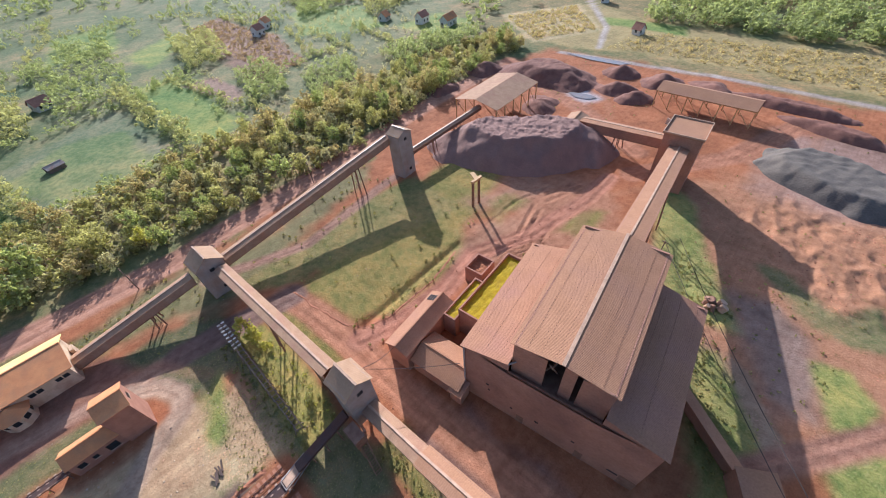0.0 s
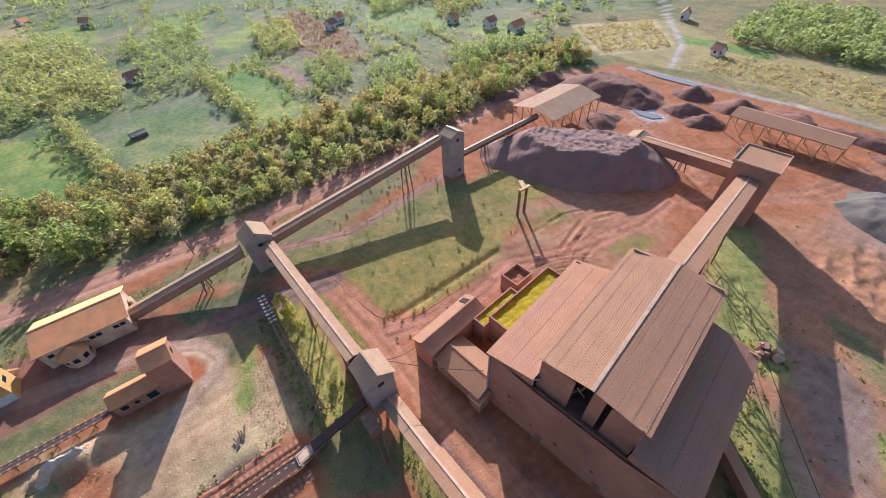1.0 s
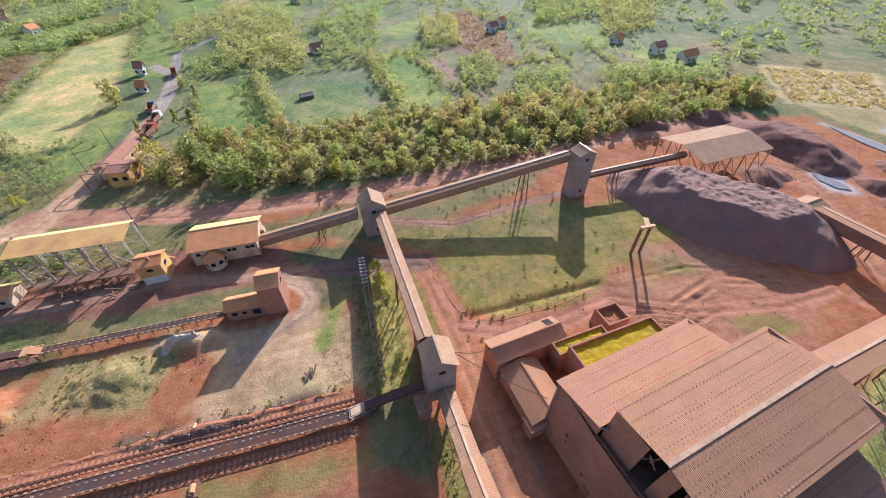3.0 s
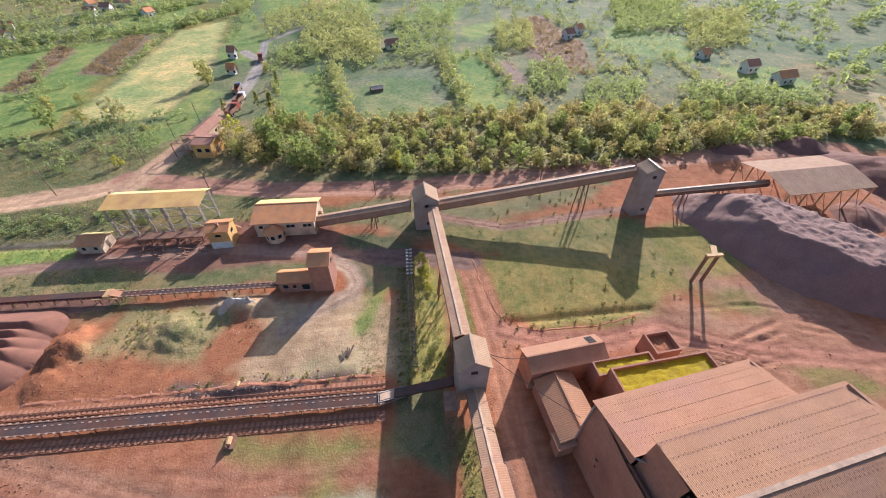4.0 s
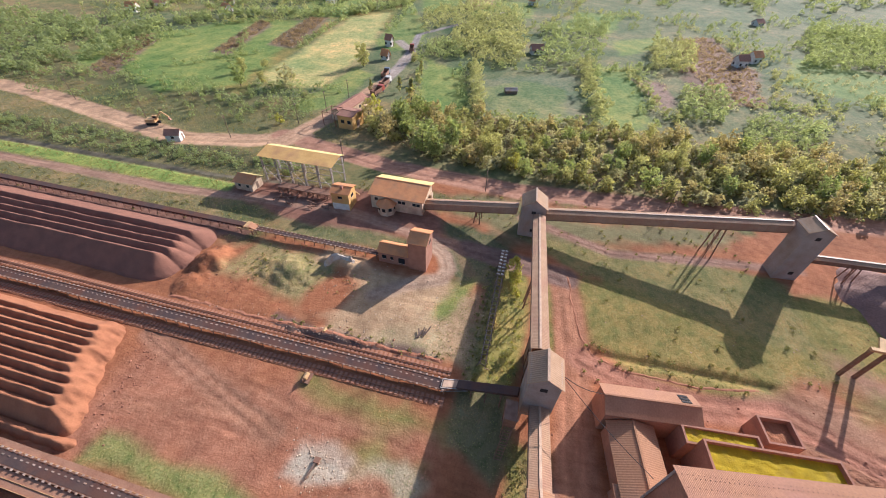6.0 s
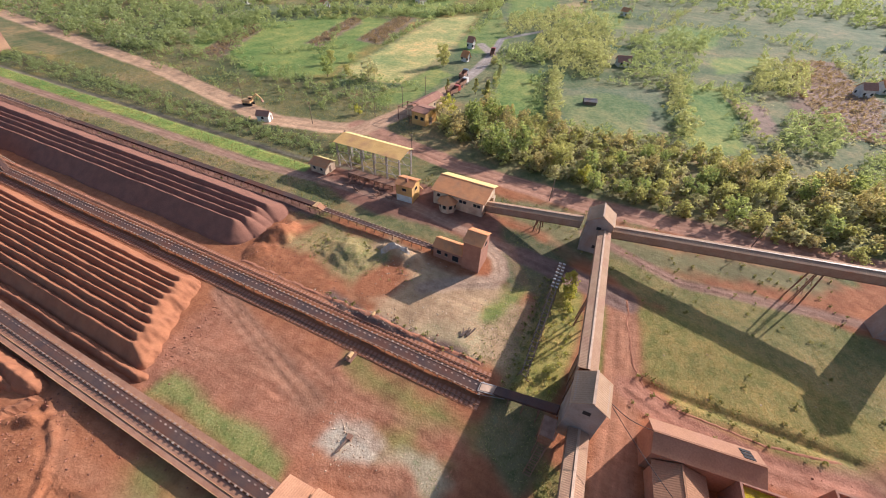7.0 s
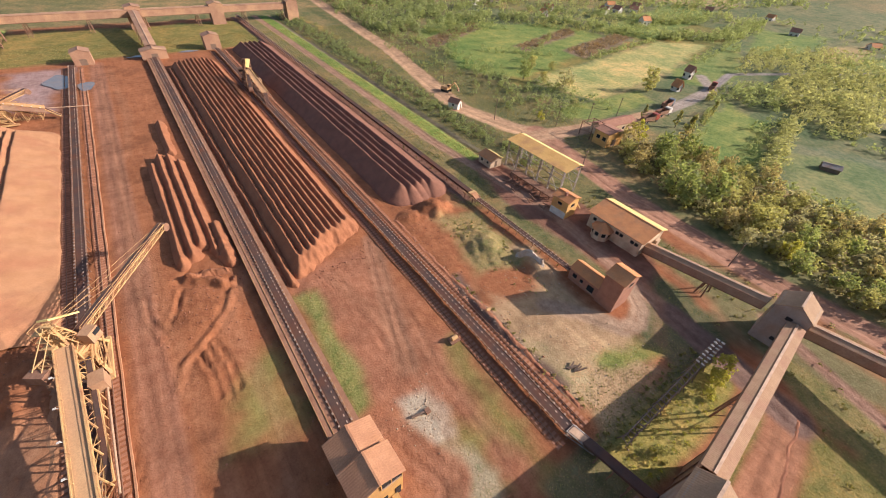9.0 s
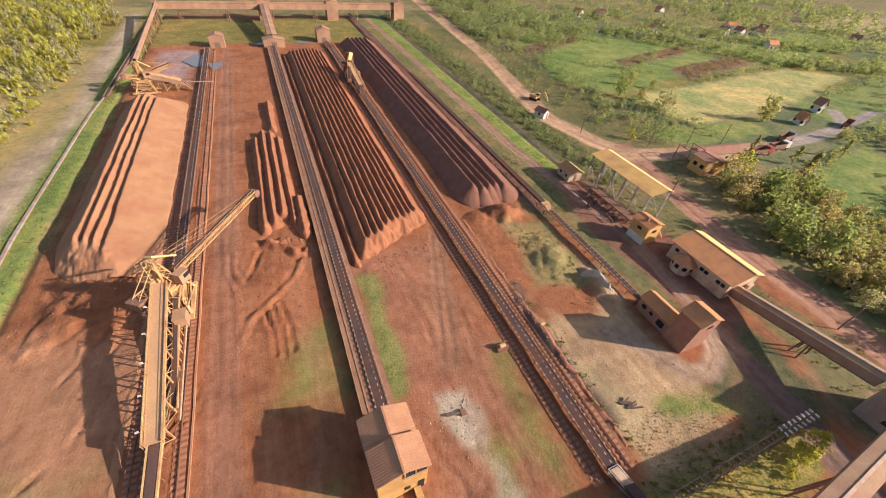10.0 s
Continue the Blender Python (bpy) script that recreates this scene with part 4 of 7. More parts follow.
heap("spoil_mound", -81, -128, 17, 12, 3.6, M_slag, "flat-topped grey slag heap beside a puddle", 0.45, 12, 0.6, -20, 0.35)
heap("spoil_mound", -62, -168, 20, 4, 2.2, M_ore_dark, "low dark bank of spoil along the yard edge", 0.8, 14, 0.8, -3, 0.6)
heap("spoil_mound", -78, -156, 16, 4, 2.2, M_ore_dark, "low dark bank of spoil along the yard edge", 0.8, 15, 0.8, -12, 0.6)

# ---- main processing hall ----
HALL = turned(-59.25, -24.3, 0, 8.9)          # front middle; local +x to the lit side, -y to the rear
hall = thing("processing_hall", HALL @ Vector((0, -13, 0)), "large red-dusted steel processing hall with a raised nave roof", "industrial building")
W2, WN, LH, LA, ZE, ZN0, ZN, ZR = 13.6, 6.45, 27.3, 24.2, 14.5, 16.4, 19.7, 20.7
g = Geo(HALL)
g.add([(-W2, 0, 0), (W2, 0, 0), (W2, 0, ZE), (WN, 0, 13.3), (-WN, 0, 13.3), (-W2, 0, ZE), (-W2, -.3, 0), (W2, -.3, 0), (W2, -.3, ZE), (WN, -.3, 13.3), (-WN, -.3, 13.3), (-W2, -.3, ZE)],
      [(0, 1, 2, 3, 4, 5), (11, 10, 9, 8, 7, 6), (0, 6, 7, 1), (1, 7, 8, 2), (5, 11, 6, 0)])
g.make("front_wall", M_wallclad, hall)
for s in (1, -1):
    q = [(s * W2, 0, ZE - .3), (s * WN, 0, ZE - .3), (s * WN, 0, ZN0 - .1)]
    Geo(HALL).add(q + [(x, -.3, z) for x, _, z in q], [(0, 1, 2), (5, 4, 3), (0, 3, 4, 1), (1, 4, 5, 2), (2, 5, 3, 0)]).make("gable_cheek", M_wallclad, hall)
Geo(HALL).box(-WN, WN, -LH, -LH + .3, 0, ZN + .4).make("rear_wall", M_wallclad, hall)
for s in (1, -1):
    Geo(HALL).box(min(s * WN, s * W2), max(s * WN, s * W2), -LA, -LA + .3, 0, ZE + .3).make("aisle_rear_wall", M_wallclad, hall)
for s, n in ((1, "east_wall"), (-1, "west_wall")):
    Geo(HALL).box(min(s * W2, s * (W2 - .3)), max(s * W2, s * (W2 - .3)), -LA + .3, -.3, 0, ZE).make("side_wall", M_wallclad, hall)
    a, b = s * (W2 + .5), s * WN
    q = [(a, .3, ZE - .1), (a, -LA - .3, ZE - .1), (b, -LA - .3, ZN0), (b, .3, ZN0)]
    if s > 0:
        q = [q[1], q[0], q[3], q[2]]
    Geo(HALL).corrugated(*q, pitch=0.2, amp=0.022).make("aisle_roof", M_roof_pink, hall, "pinkish dusty corrugated aisle roof")
    Geo(HALL).box(min(s * WN, s * (WN - .25)), max(s * WN, s * (WN - .25)), -LH, -1.1, 0, ZN).make("nave_wall", M_wallclad, hall)
    c, r = s * (WN + .55), 0.0
    q = [(c, -1.0, ZN - .12), (c, -LH - .4, ZN - .12), (r, -LH - .4, ZR), (r, -1.0, ZR)]
    if s > 0:
        q = [q[1], q[0], q[3], q[2]]
    Geo(HALL).corrugated(*q, pitch=0.2, amp=0.022).make("nave_roof", M_roof, hall, "brown dusty corrugated nave roof")
for s in (1, -1):
    rows_of = [("roof_fixing", 0.0, ZR, WN + .55, ZN - .12, LH, 1.2), ("roof_fixing", WN + .3, ZN0 - .08, W2 + .4, ZE - .08, LA, .2)]
    for nm, x0, z0, x1, z1, ln, y0 in rows_of:
        g = Geo(HALL)
        for i in range(5):
            f = (i + .6) / 5.2
            x, z = s * (x0 + (x1 - x0) * f), z0 + (z1 - z0) * f + .02
            for k in range(int((ln - y0) / .6)):
                y = -y0 - k * .6
                g.box(x - .035, x + .035, y - .09, y, z, z + .03)
        g.make(nm, M_steel, hall, "row of dark roofing screws")["kind"] = "stuff"
Geo(HALL).beam((0, -.95, ZR + .05), (0, -LH - .5, ZR + .05), 0.5, 0.05).make("ridge_cap", M_ridge, hall, "pale ridge capping")

# ---- enclosed conveyor galleries ----
def gallery(label, a, b, w, h, legs=(), roof=None, wall=None, leg_drop=0.0, group="conveyor galleries"):
    """Closed conveyor bridge; a and b are the ends of its ridge."""
    a, b = Vector(a), Vector(b)
    mid = (a + b) / 2
    t = thing("conveyor_gallery", (mid.x, mid.y, min(a.z, b.z) - h), label, "conveyor gallery", group)
    d = (b - a).normalized()
    s = Vector((d.y, -d.x, 0)).normalized()
    u = Vector((0, 0, 1))
    e = 0.32
    for k, sd in ((1, s), (-1, -s)):
        p = [a + sd * (w / 2 + .18) - u * (e + .05), b + sd * (w / 2 + .18) - u * (e + .05), b, a]
        if k < 0:
            p = [p[1], p[0], p[3], p[2]]
        Geo().corrugated(*p, pitch=0.3, amp=0.025).make("roof_sheet", roof or M_gal_roof, t)
        q = [a + sd * w / 2 - u * e, b + sd * w / 2 - u * e, b + sd * w / 2 - u * h, a + sd * w / 2 - u * h]
        if k > 0:
            q = [q[1], q[0], q[3], q[2]]
        Geo().slab(*q, 0.1).make("side_wall", wall or M_gal_wall, t)
    Geo().beam(a + u * .04, b + u * .04, 0.35, 0.08).make("ridge_cap", M_ridge, t, "pale ridge capping")
    Geo().slab(a - s * w / 2 - u * h, b - s * w / 2 - u * h, b + s * w / 2 - u * h, a + s * w / 2 - u * h, 0.2).make("floor_deck", M_steel, t)
    for f in legs:
        p = a.lerp(b, f) - u * (h + .1)
        for sd in (s * (w / 2 - .2), -s * (w / 2 - .2)):
            for o in (d * .5, -d * .5):
                Geo().beam(p + sd + o, Vector((p.x, p.y, -.2)) + sd * 1.5 + o * 1.6, 0.22).make("leg", M_steel, t)
        n = max(1, int(p.z / 2.5))
        for i in range(n):
            z0, z1 = p.z * i / n, p.z * (i + 1) / n
            Geo().beam(Vector((p.x, p.y, z0)) + s * (w / 2), Vector((p.x, p.y, z1)) - s * (w / 2), 0.1).make("brace", M_steel, t)
            Geo().beam(Vector((p.x, p.y, z1)) + s * (w / 2), Vector((p.x, p.y, z1)) - s * (w / 2), 0.12).make("tie_beam", M_steel, t)
    return t


gallery("enclosed inclined conveyor gallery with a buff sheet roof on steel trestles", (8, -5.2, 7.8), (-32, -7.0, 11.6), 2.5, 2.5, (0.55,))
gallery("enclosed conveyor gallery dropping from the transfer tower to the hall side", (-36, -8.2, 6.0), (-50.0, -8.6, 9.0), 2.5, 2.4)
gallery("enclosed conveyor gallery with coarse ribbed roof over the yard", (-50.0, -8.6, 9.2), (-70, -9.4, 14.5), 2.9, 2.6, (), M_roof)
gallery("long enclosed conveyor gallery climbing to the far transfer tower", (13, -7, 6.0), (14.5, -58, 12.6), 2.5, 2.5, (0.76,))
gallery("enclosed conveyor gallery rising from the ground hopper to the transfer tower", (12.5, 24, 3.0), (11, 0, 7.6), 2.4, 2.4, (0.6,))
gallery("wide ribbed conveyor gallery climbing from the flat-roofed tower to the hall", (-55.3, -51.8, 20.6), (-49.0, -98.0, 12.8), 4.2, 3.4, (0.3, 0.65), M_roof, M_wallclad)


def tower(x, y, deg, lx, ly, ze, zr, z0, label, legs=True, ridge_axis="x"):
    """Transfer tower: clad box on legs, gabled roof with the ridge along local x."""
    m = turned(x, y, 0, deg)
    t = thing("transfer_tower", (x, y, 0), label, "transfer tower", "transfer towers")
    hx, hy = lx / 2, ly / 2
    g = Geo(m)
    g.box(-hx, hx, -hy, hy, z0, ze)
    g.add([(-hx, -hy, ze), (-hx, hy, ze), (-hx, 0, zr - .1), (hx, -hy, ze), (hx, hy, ze), (hx, 0, zr - .1)], [(0, 2, 1), (3, 4, 5), (0, 3, 5, 2), (2, 5, 4, 1)])
    g.make("clad_body", M_tower_wall, t, "grey dust-streaked sheet cladding")
    o = 0.35
    sl = (zr - ze) / hy
    for k in (1, -1):
        p = [(-hx - o, k * (hy + o), ze - o * sl), (hx + o, k * (hy + o), ze - o * sl), (hx + o, 0, zr), (-hx - o, 0, zr)]
        if k > 0:
            p = [p[1], p[0], p[3], p[2]]
        Geo(m).corrugated(*p, pitch=0.3, amp=0.025).make("roof_sheet", M_tower_roof, t)
    Geo(m).beam((-hx - o, 0, zr + .05), (hx + o, 0, zr + .05), .35, .08).make("ridge_cap", M_ridge, t)
    if legs and z0 > 1:
        for sx in (-1, 1):
            for sy in (-1, 1):
                Geo(m).box(sx * (hx - .25) - .2, sx * (hx - .25) + .2, sy * (hy - .25) - .2, sy * (hy - .25) + .2, -.2, z0).make("leg", M_concrete, t)
    for z, yy in ((ze - 1.6, -0.9), (2.0, -1.4)):
        if z > z0:
            Geo(m).box(-hx - .04, -hx + .02, yy - .5 + .9, yy + .5 + .9, z - .4, z + .4).make("window", M_dark, t)
    return t, m


tower(11.3, -3.7, 3, 5.2, 5.6, 8.9, 10.9, 0.0, "grey clad transfer tower with a gabled buff roof", False)
tower(-36.1, -7.85, 2, 4.4, 4.4, 12.6, 14.2, 3.0, "transfer tower on short legs joining two conveyor galleries")
tower(12.0, -61, 5, 4.2, 5.0, 13.4, 14.6, 0.0, "tall grey transfer tower beside the spoil heap", False)

flat = thing("transfer_tower", (-48.4, -102.6, 0), "square flat-roofed transfer tower with a parapet rim", "transfer tower", "transfer towers")
FM = turned(-48.4, -102.6, 0, 6)
Geo(FM).box(-4.2, 4.2, -4.6, 4.6, 0, 15.2).make("clad_body", M_wallclad, flat)
Geo(FM).box(-4.6, 4.6, -5.0, 5.0, 15.2, 15.5).make("roof_slab", M_roof, flat)
g = Geo(FM)
for a in ((-4.6, 4.6, -5.0, -4.8), (-4.6, 4.6, 4.8, 5.0), (-4.6, -4.4, -4.8, 4.8), (4.4, 4.6, -4.8, 4.8)):
    g.box(*a, 15.5, 15.85)
g.make("parapet", M_ridge, flat)


# ---- belt conveyors and machine rails of the stockyard ----
def share(name, first, at, box, material, parent):
    """One small box part; alike ones share their mesh."""
    if first is None:
        me = bpy.data.meshes.new(name)
        g = Geo().box(*box)
        me.from_pydata([tuple(p) for p in g.v], [], g.f)
        me.materials.append(material)
    else:
        me = first.data
    ob = new(name, me)
    ob.parent = parent
    ob.location = Vector(at) - Vector(world_at(parent))
    return ob


def belt_conveyor(x, y0, y1, w, z, label, rails=(), walk=None, idler=M_roller, cover=None, group="stockyard conveyors"):
    t = thing("belt_conveyor", (x, (y0 + y1) / 2, 0), label, "belt conveyor", group)
    Geo().box(x - w / 2, x + w / 2, y0, y1, z - .06, z).make("belt", M_belt, t, "black rubber belt stained with ore")
    for s in (-1, 1):
        xs = x + s * (w / 2 + .12)
        Geo().box(xs - .07, xs + .07, y0, y1, z - .25, z + .05).make("stringer", M_steel, t)
    g, one = Geo(), None
    for y in np.arange(y0 + .6, y1, 1.1):
        for s in (-1, 1):
            a = x + s * (w / 2 + .22)
            if y < y0 + 60:
                one = share("idler", one, (a, y, z), (-.13, .13, -.16, .16, -.02, .14), idler, t)
            else:
                g.box(a - .13, a + .13, y - .16, y + .16, z - .02, z + .14)
        g.box(x + .18, x + .34, y - .2, y + .2, z - .01, z + .05)
    g.make("idler_row", idler, t, "row of pale idler roller ends")["kind"] = "stuff"
    g = Geo()
    for y in np.arange(y0 + .4, y1, 2.6):
        for s in (-1, 1):
            g.beam((x + s * (w / 2 + .12), y, z - .2), (x + s * (w / 2 + .3), y, -.2), .12)
        g.beam((x - w / 2 - .1, y, z - .3), (x + w / 2 + .1, y, z - .3), .1)
    g.make("support_stuff", M_steel, t)["kind"] = "stuff"
    for xr in rails:
        Geo().box(xr - .05, xr + .05, y0, y1, .22, .38).make("rail", M_steel, t, "worn rusty crane rail")
        Geo().box(xr - 1.0, xr + 1.0, y0, y1, -.15, .1).make("ballast_bed", M_ore, t)
        g, one = Geo(), None
        for y in np.arange(y0 + .3, y1, 0.86):
            o = random.uniform(-.07, .07)
            if y < 100:
                one = share("sleeper", one, (xr + o, y, .15), (-.78, .78, -.24, .24, -.07, .02), M_sleeper, t)
            else:
                g.box(xr - .72 + o, xr + .72 + o, y - .24, y + .24, .08, .17)
        g.make("sleeper_row", M_sleeper, t)["kind"] = "stuff"
    if walk:
        for a, b in walk:
            Geo().box(a, b, y0, y1, z - .3, z - .18).make("walkway", M_walk, t, "dusty walkway strip")
            Geo().box(a - .05, a, y0, y1, z - .32, z - .08).make("toe_board", M_steel_yel, t, "dusty yellow edge strip")
    if cover:
        c0, c1 = cover
        Geo().box(x - w / 2 - .25, x + w / 2 + .25, c0, c1, z + .1, z + .55).make("belt_cover", M_belt, t)
    return t


belt_conveyor(-91.6, -20, 222, 1.5, 1.3, "long yard conveyor between crane rails carrying the stacker", (-94.3, -89.0))
belt_conveyor(-62.7, 23.6, 222, 1.5, 1.3, "long yard conveyor ending at the drive house", (), [(-65.6, -64.8), (-64.7, -63.8), (-61.6, -60.8)])
belt_conveyor(-35.9, 6, 228, 1.6, 1.2, "long yard conveyor between crane rails beside the ridged stockpile", (-38.4, -32.9))
belt_conveyor(-8.7, 29, 300, 1.0, 1.4, "narrow belt conveyor leading to the brick drive house", (), None, M_roller, (64, 170))
belt_conveyor(-119.5, 160, 296, 0.9, 2.2, "raised boundary conveyor along the stockyard edge")

# counterweight end frame and ramp where the middle conveyor stops
endf = thing("tension_frame", (-34.2, 5, 0), "sloping steel take-up frame at a conveyor's end", "conveyor end")
g = Geo()
for s in (-.8, .8):
    g.beam((-35.9 + s, 7, 1.4), (-34.6 + s, 2.6, .5), .14)
    g.beam((-35.9 + s, 7, .2), (-34.6 + s, 2.6, .1), .12)
for k in range(5):
    f = k / 4
    g.beam((-36.7 + 1.3 * f, 7 - 4.4 * f, 1.4 - .9 * f), (-35.1 + 1.3 * f, 7 - 4.4 * f, 1.4 - .9 * f), .1)
g.make("frame", M_steel_grey, endf)
Geo().slab((-36.5, 6.8, 1.5), (-35.2, 2.8, .65), (-34.0, 2.8, .65), (-35.3, 6.8, 1.5), .08).make("tray", M_ridge, endf, "pale dusty tray")
tp = thing("belt_tripper", (-8.8, 63, 0), "small dusty yellow tripper frame over a narrow belt", "conveyor part")
Geo().box(-9.9, -7.7, 62.2, 63.4, 1.5, 2.2).make("hood", M_steel_yel, tp)
for x in (-10.0, -7.6):
    for y in (61.2, 64.4):
        Geo().beam((x, y, -.1), (x, y, 1.6), .16).make("post", M_steel, tp)
    Geo().beam((x, 60.8, 1.6), (x, 65.4, 1.6), .2).make("side_beam", M_steel_yel, tp)
Geo().slab((-9.6, 60.6, 1.55), (-8.0, 60.6, 1.55), (-8.0, 62.4, 2.3), (-9.6, 62.4, 2.3), .1).make("ramp", M_roof_orange, tp)
for x, y, s in ((-40.4, 29.5, 1.0), (-31.0, 31, .8)):
    wz = thing("winch_frame", (x, y, 0), "small rusty winch frame beside the rails", "machine part")
    Geo().box(x - s, x + s, y - .7 * s, y + .7 * s, 0, .35).make("base", M_steel, wz)
    Geo().tube((x - .5 * s, y, .75), (x + .6 * s, y, .75), .4 * s).make("drum", M_steel_yel, wz)
    Geo().beam((x - .9 * s, y, .3), (x - .9 * s, y + .1, 1.4), .12).make("post", M_steel, wz)


def lattice(g, a, b, w, h, n, r=.09):
    """Four chords with bracing, from a to b."""
    a, b = Vector(a), Vector(b)
    d = (b - a).normalized()
    s = d.cross(Vector((0, 0, 1))).normalized() * w / 2
    u = s.cross(d).normalized() * h / 2
    c = [s + u, -s + u, -s - u, s - u]
    for o in c:
        g.beam(a + o, b + o, r * 1.6)
    for i in range(n):
        p, q = a.lerp(b, i / n), a.lerp(b, (i + 1) / n)
        for k in range(4):
            o1, o2 = c[k], c[(k + 1) % 4]
            g.beam(p + o1, q + o2, r)
            g.beam(q + o1, q + o2, r)
    return g


def stacker(px, py, deg, scale, boom_turn, label, tail=26, boom=26, paint=None, boom_rise=3.0):
    """Rail-mounted stacker reclaimer: trailing belt bridge, portal, mast, boom and counterweight."""
    paint = paint or M_steel_yel
    m = turned(px, py, 0, deg) @ Matrix.Diagonal((scale, scale, scale, 1))
    t = thing("stacker_reclaimer", (px, py, 0), label, "bulk machine", "stockyard machines")
    for sx in (-2.9, 2.9):
        for y in (-4, 4):
            Geo(m).beam((sx, y, .9), (sx * .7, y * .5, 5.2), .5).make("leg", paint, t)
        Geo(m).box(sx - .35, sx + .35, -5.2, 5.2, .5, 1.1).make("bogie_beam", paint, t)
        Geo(m).beam((sx, -4, 1.0), (sx, 4, 3.4), .2).make("brace", paint, t)
        Geo(m).beam((sx, 4, 1.0), (sx, -4, 3.4), .2).make("brace", paint, t)
        for y in (-4.6, -3.2, 3.2, 4.6):
            Geo(m).tube((sx - .2, y, .62), (sx + .2, y, .62), .3, n=10).make("wheel", M_steel, t)
    Geo(m).box(-2.6, 2.6, -2.6, 2.6, 5.0, 5.6).make("portal_deck", paint, t)
    Geo(m).tube((0, 0, 5.5), (0, 0, 6.4), 2.3, n=20).make("slew_ring", M_steel_yel, t)
    # trailing bridge
    g = Geo(m)
    a, b = Vector((-.06, -2.6, 8.1)), Vector((.64, -2.6 - tail * .96, 4.0))
    for o in (-.95, .95):
        g.beam(a + Vector((o, 0, 0)), b + Vector((o, 0, 0)), .3, .6)
    n = int(tail / 2.2)
    for i in range(n + 1):
        p = a.lerp(b, i / n)
        g.beam(p + Vector((-1.0, 0, -.2)), p + Vector((1.0, 0, -.2)), .18)
        if i % 2 == 0:
            for o in (-.95, .95):
                g.beam(p + Vector((o, 0, -.3)), Vector((p.x + o * 1.2, p.y, .4)), .2)
                if i < n:
                    q = a.lerp(b, min(1, (i + 2) / n))
                    g.beam(Vector((p.x + o * 1.2, p.y, .4)), q + Vector((o, 0, -.3)), .12)
    g.make("tail_bridge_frame", paint, t)
    deck_end = b
    foot = Vector((-.5, -2.6 - tail * 1.25, .9))
    for o in (-.9, .9):
        Geo(m).beam(b + Vector((o, .3, 0)), foot + Vector((o, 0, 0)), .25, .5).make("landing_beam", paint, t)
    Geo(m).slab(b + Vector((-.6, 0, .25)), foot + Vector((-.6, 0, .25)), foot + Vector((.6, 0, .25)), b + Vector((.6, 0, .25)), .08).make("landing_belt", M_belt, t)
    for k in range(5):
        p = a.lerp(b, (k + .8) / 5.2)
        Geo(m).beam(p + Vector((-1.3, 0, .2)), p + Vector((-1.95, 0, .9)), .1).make("lamp_bracket", M_white, t, "pale lamp bracket")
        Geo(m).box(p.x - 2.2, p.x - 1.8, p.y - .15, p.y + .15, p.z + .85, p.z + 1.0).make("floodlight", M_white, t, "small pale floodlight")
    Geo(m).slab(a + Vector((-1.42, .8, .5)), b + Vector((-1.42, 0, .5)), b + Vector((-1.42, 0, -1.0)), a + Vector((-1.42, .8, -1.6)), .08).make("side_sheeting", M_gal_wall, t)
    Geo(m).slab(a + Vector((-1.45, 1, .6)), deck_end + Vector((-1.35, 0, .6)), deck_end + Vector((.95, 0, .6)), a + Vector((1.1, 1, .6)), .12).make("tail_belt_cover", M_deck, t, "broad dusty belt cover")
    for o in (-1.5, 1.05):
        Geo(m).beam(a + Vector((o, 1, .72)), deck_end + Vector((o, 0, .72)), .14, .3).make("cover_edge", M_steel_yel, t)
    hut = Geo(m).box(1.5, 3.5, -9.4, -6.8, 3.2, 5.7).make("machine_cabin", M_gal_roof, t, "pale dusty machine cabin")
    Geo(m).box(1.4, 3.6, -9.5, -6.7, 5.7, 5.85).make("cabin_roof", M_gal_roof, hut)
    Geo(m).tube((3.2, -6.2, 4.0), (2.9, -27.5, 2.2), .17, n=8).make("cable_duct", M_ridge, t, "long pale cable duct")
    g = Geo(m)
    for o in (-1.1, 1.3):
        for i in range(n + 1):
            p = a.lerp(b, i / n) + Vector((o, 0, 0))
            g.beam(p, p + Vector((0, 0, 1.2)), .06)
        g.beam(a + Vector((o, 0, 1.2)), b + Vector((o, 0, 1.2)), .06)
        g.beam(a + Vector((o, 0, .7)), b + Vector((o, 0, .7)), .05)
    g.make("handrail", M_steel_yel, t)
    # slewing part
    sm = m @ pose(0, 0, 6.4, 0, 0, boom_turn)
    Geo(sm).box(-2.0, 2.0, -2.4, 3.0, 0, .45).make("slew_deck", paint, t)
    for x in (-1.5, 1.5):
        Geo(sm).beam((x, -1.2, .3), (x * .5, -.6, 6.5), .35).make("mast_post", paint, t)
        Geo(sm).beam((x, 2.0, .3), (x * .5, -.4, 6.3), .25).make("mast_strut", paint, t)
        Geo(sm).beam((x, -1.2, .3), (x, 2.0, 3.0), .16).make("brace", paint, t)
    g = Geo(sm)
    g.beam((-.8, -.6, 6.4), (.8, -.6, 6.4), .3)
    for i in range(3):
        g.beam((-1.4 + .3 * i, -1.1 + .2 * i, 1.2 + 1.6 * i), (1.4 - .3 * i, -1.1 + .2 * i, 1.2 + 1.6 * i), .15)
    g.make("mast_ladder", paint, t)
    g = lattice(Geo(sm), (0, 1.5, .9), (0, boom, .9 + boom_rise), 1.5, 1.1, 14, .1)
    g.make("boom", paint, t, "long slender yellow boom")
    Geo(sm).slab((-.5, 1.5, 1.7), (.5, 1.5, 1.7), (.5, boom, 1.7 + boom_rise), (-.5, boom, 1.7 + boom_rise), .1).make("boom_belt", M_belt, t)
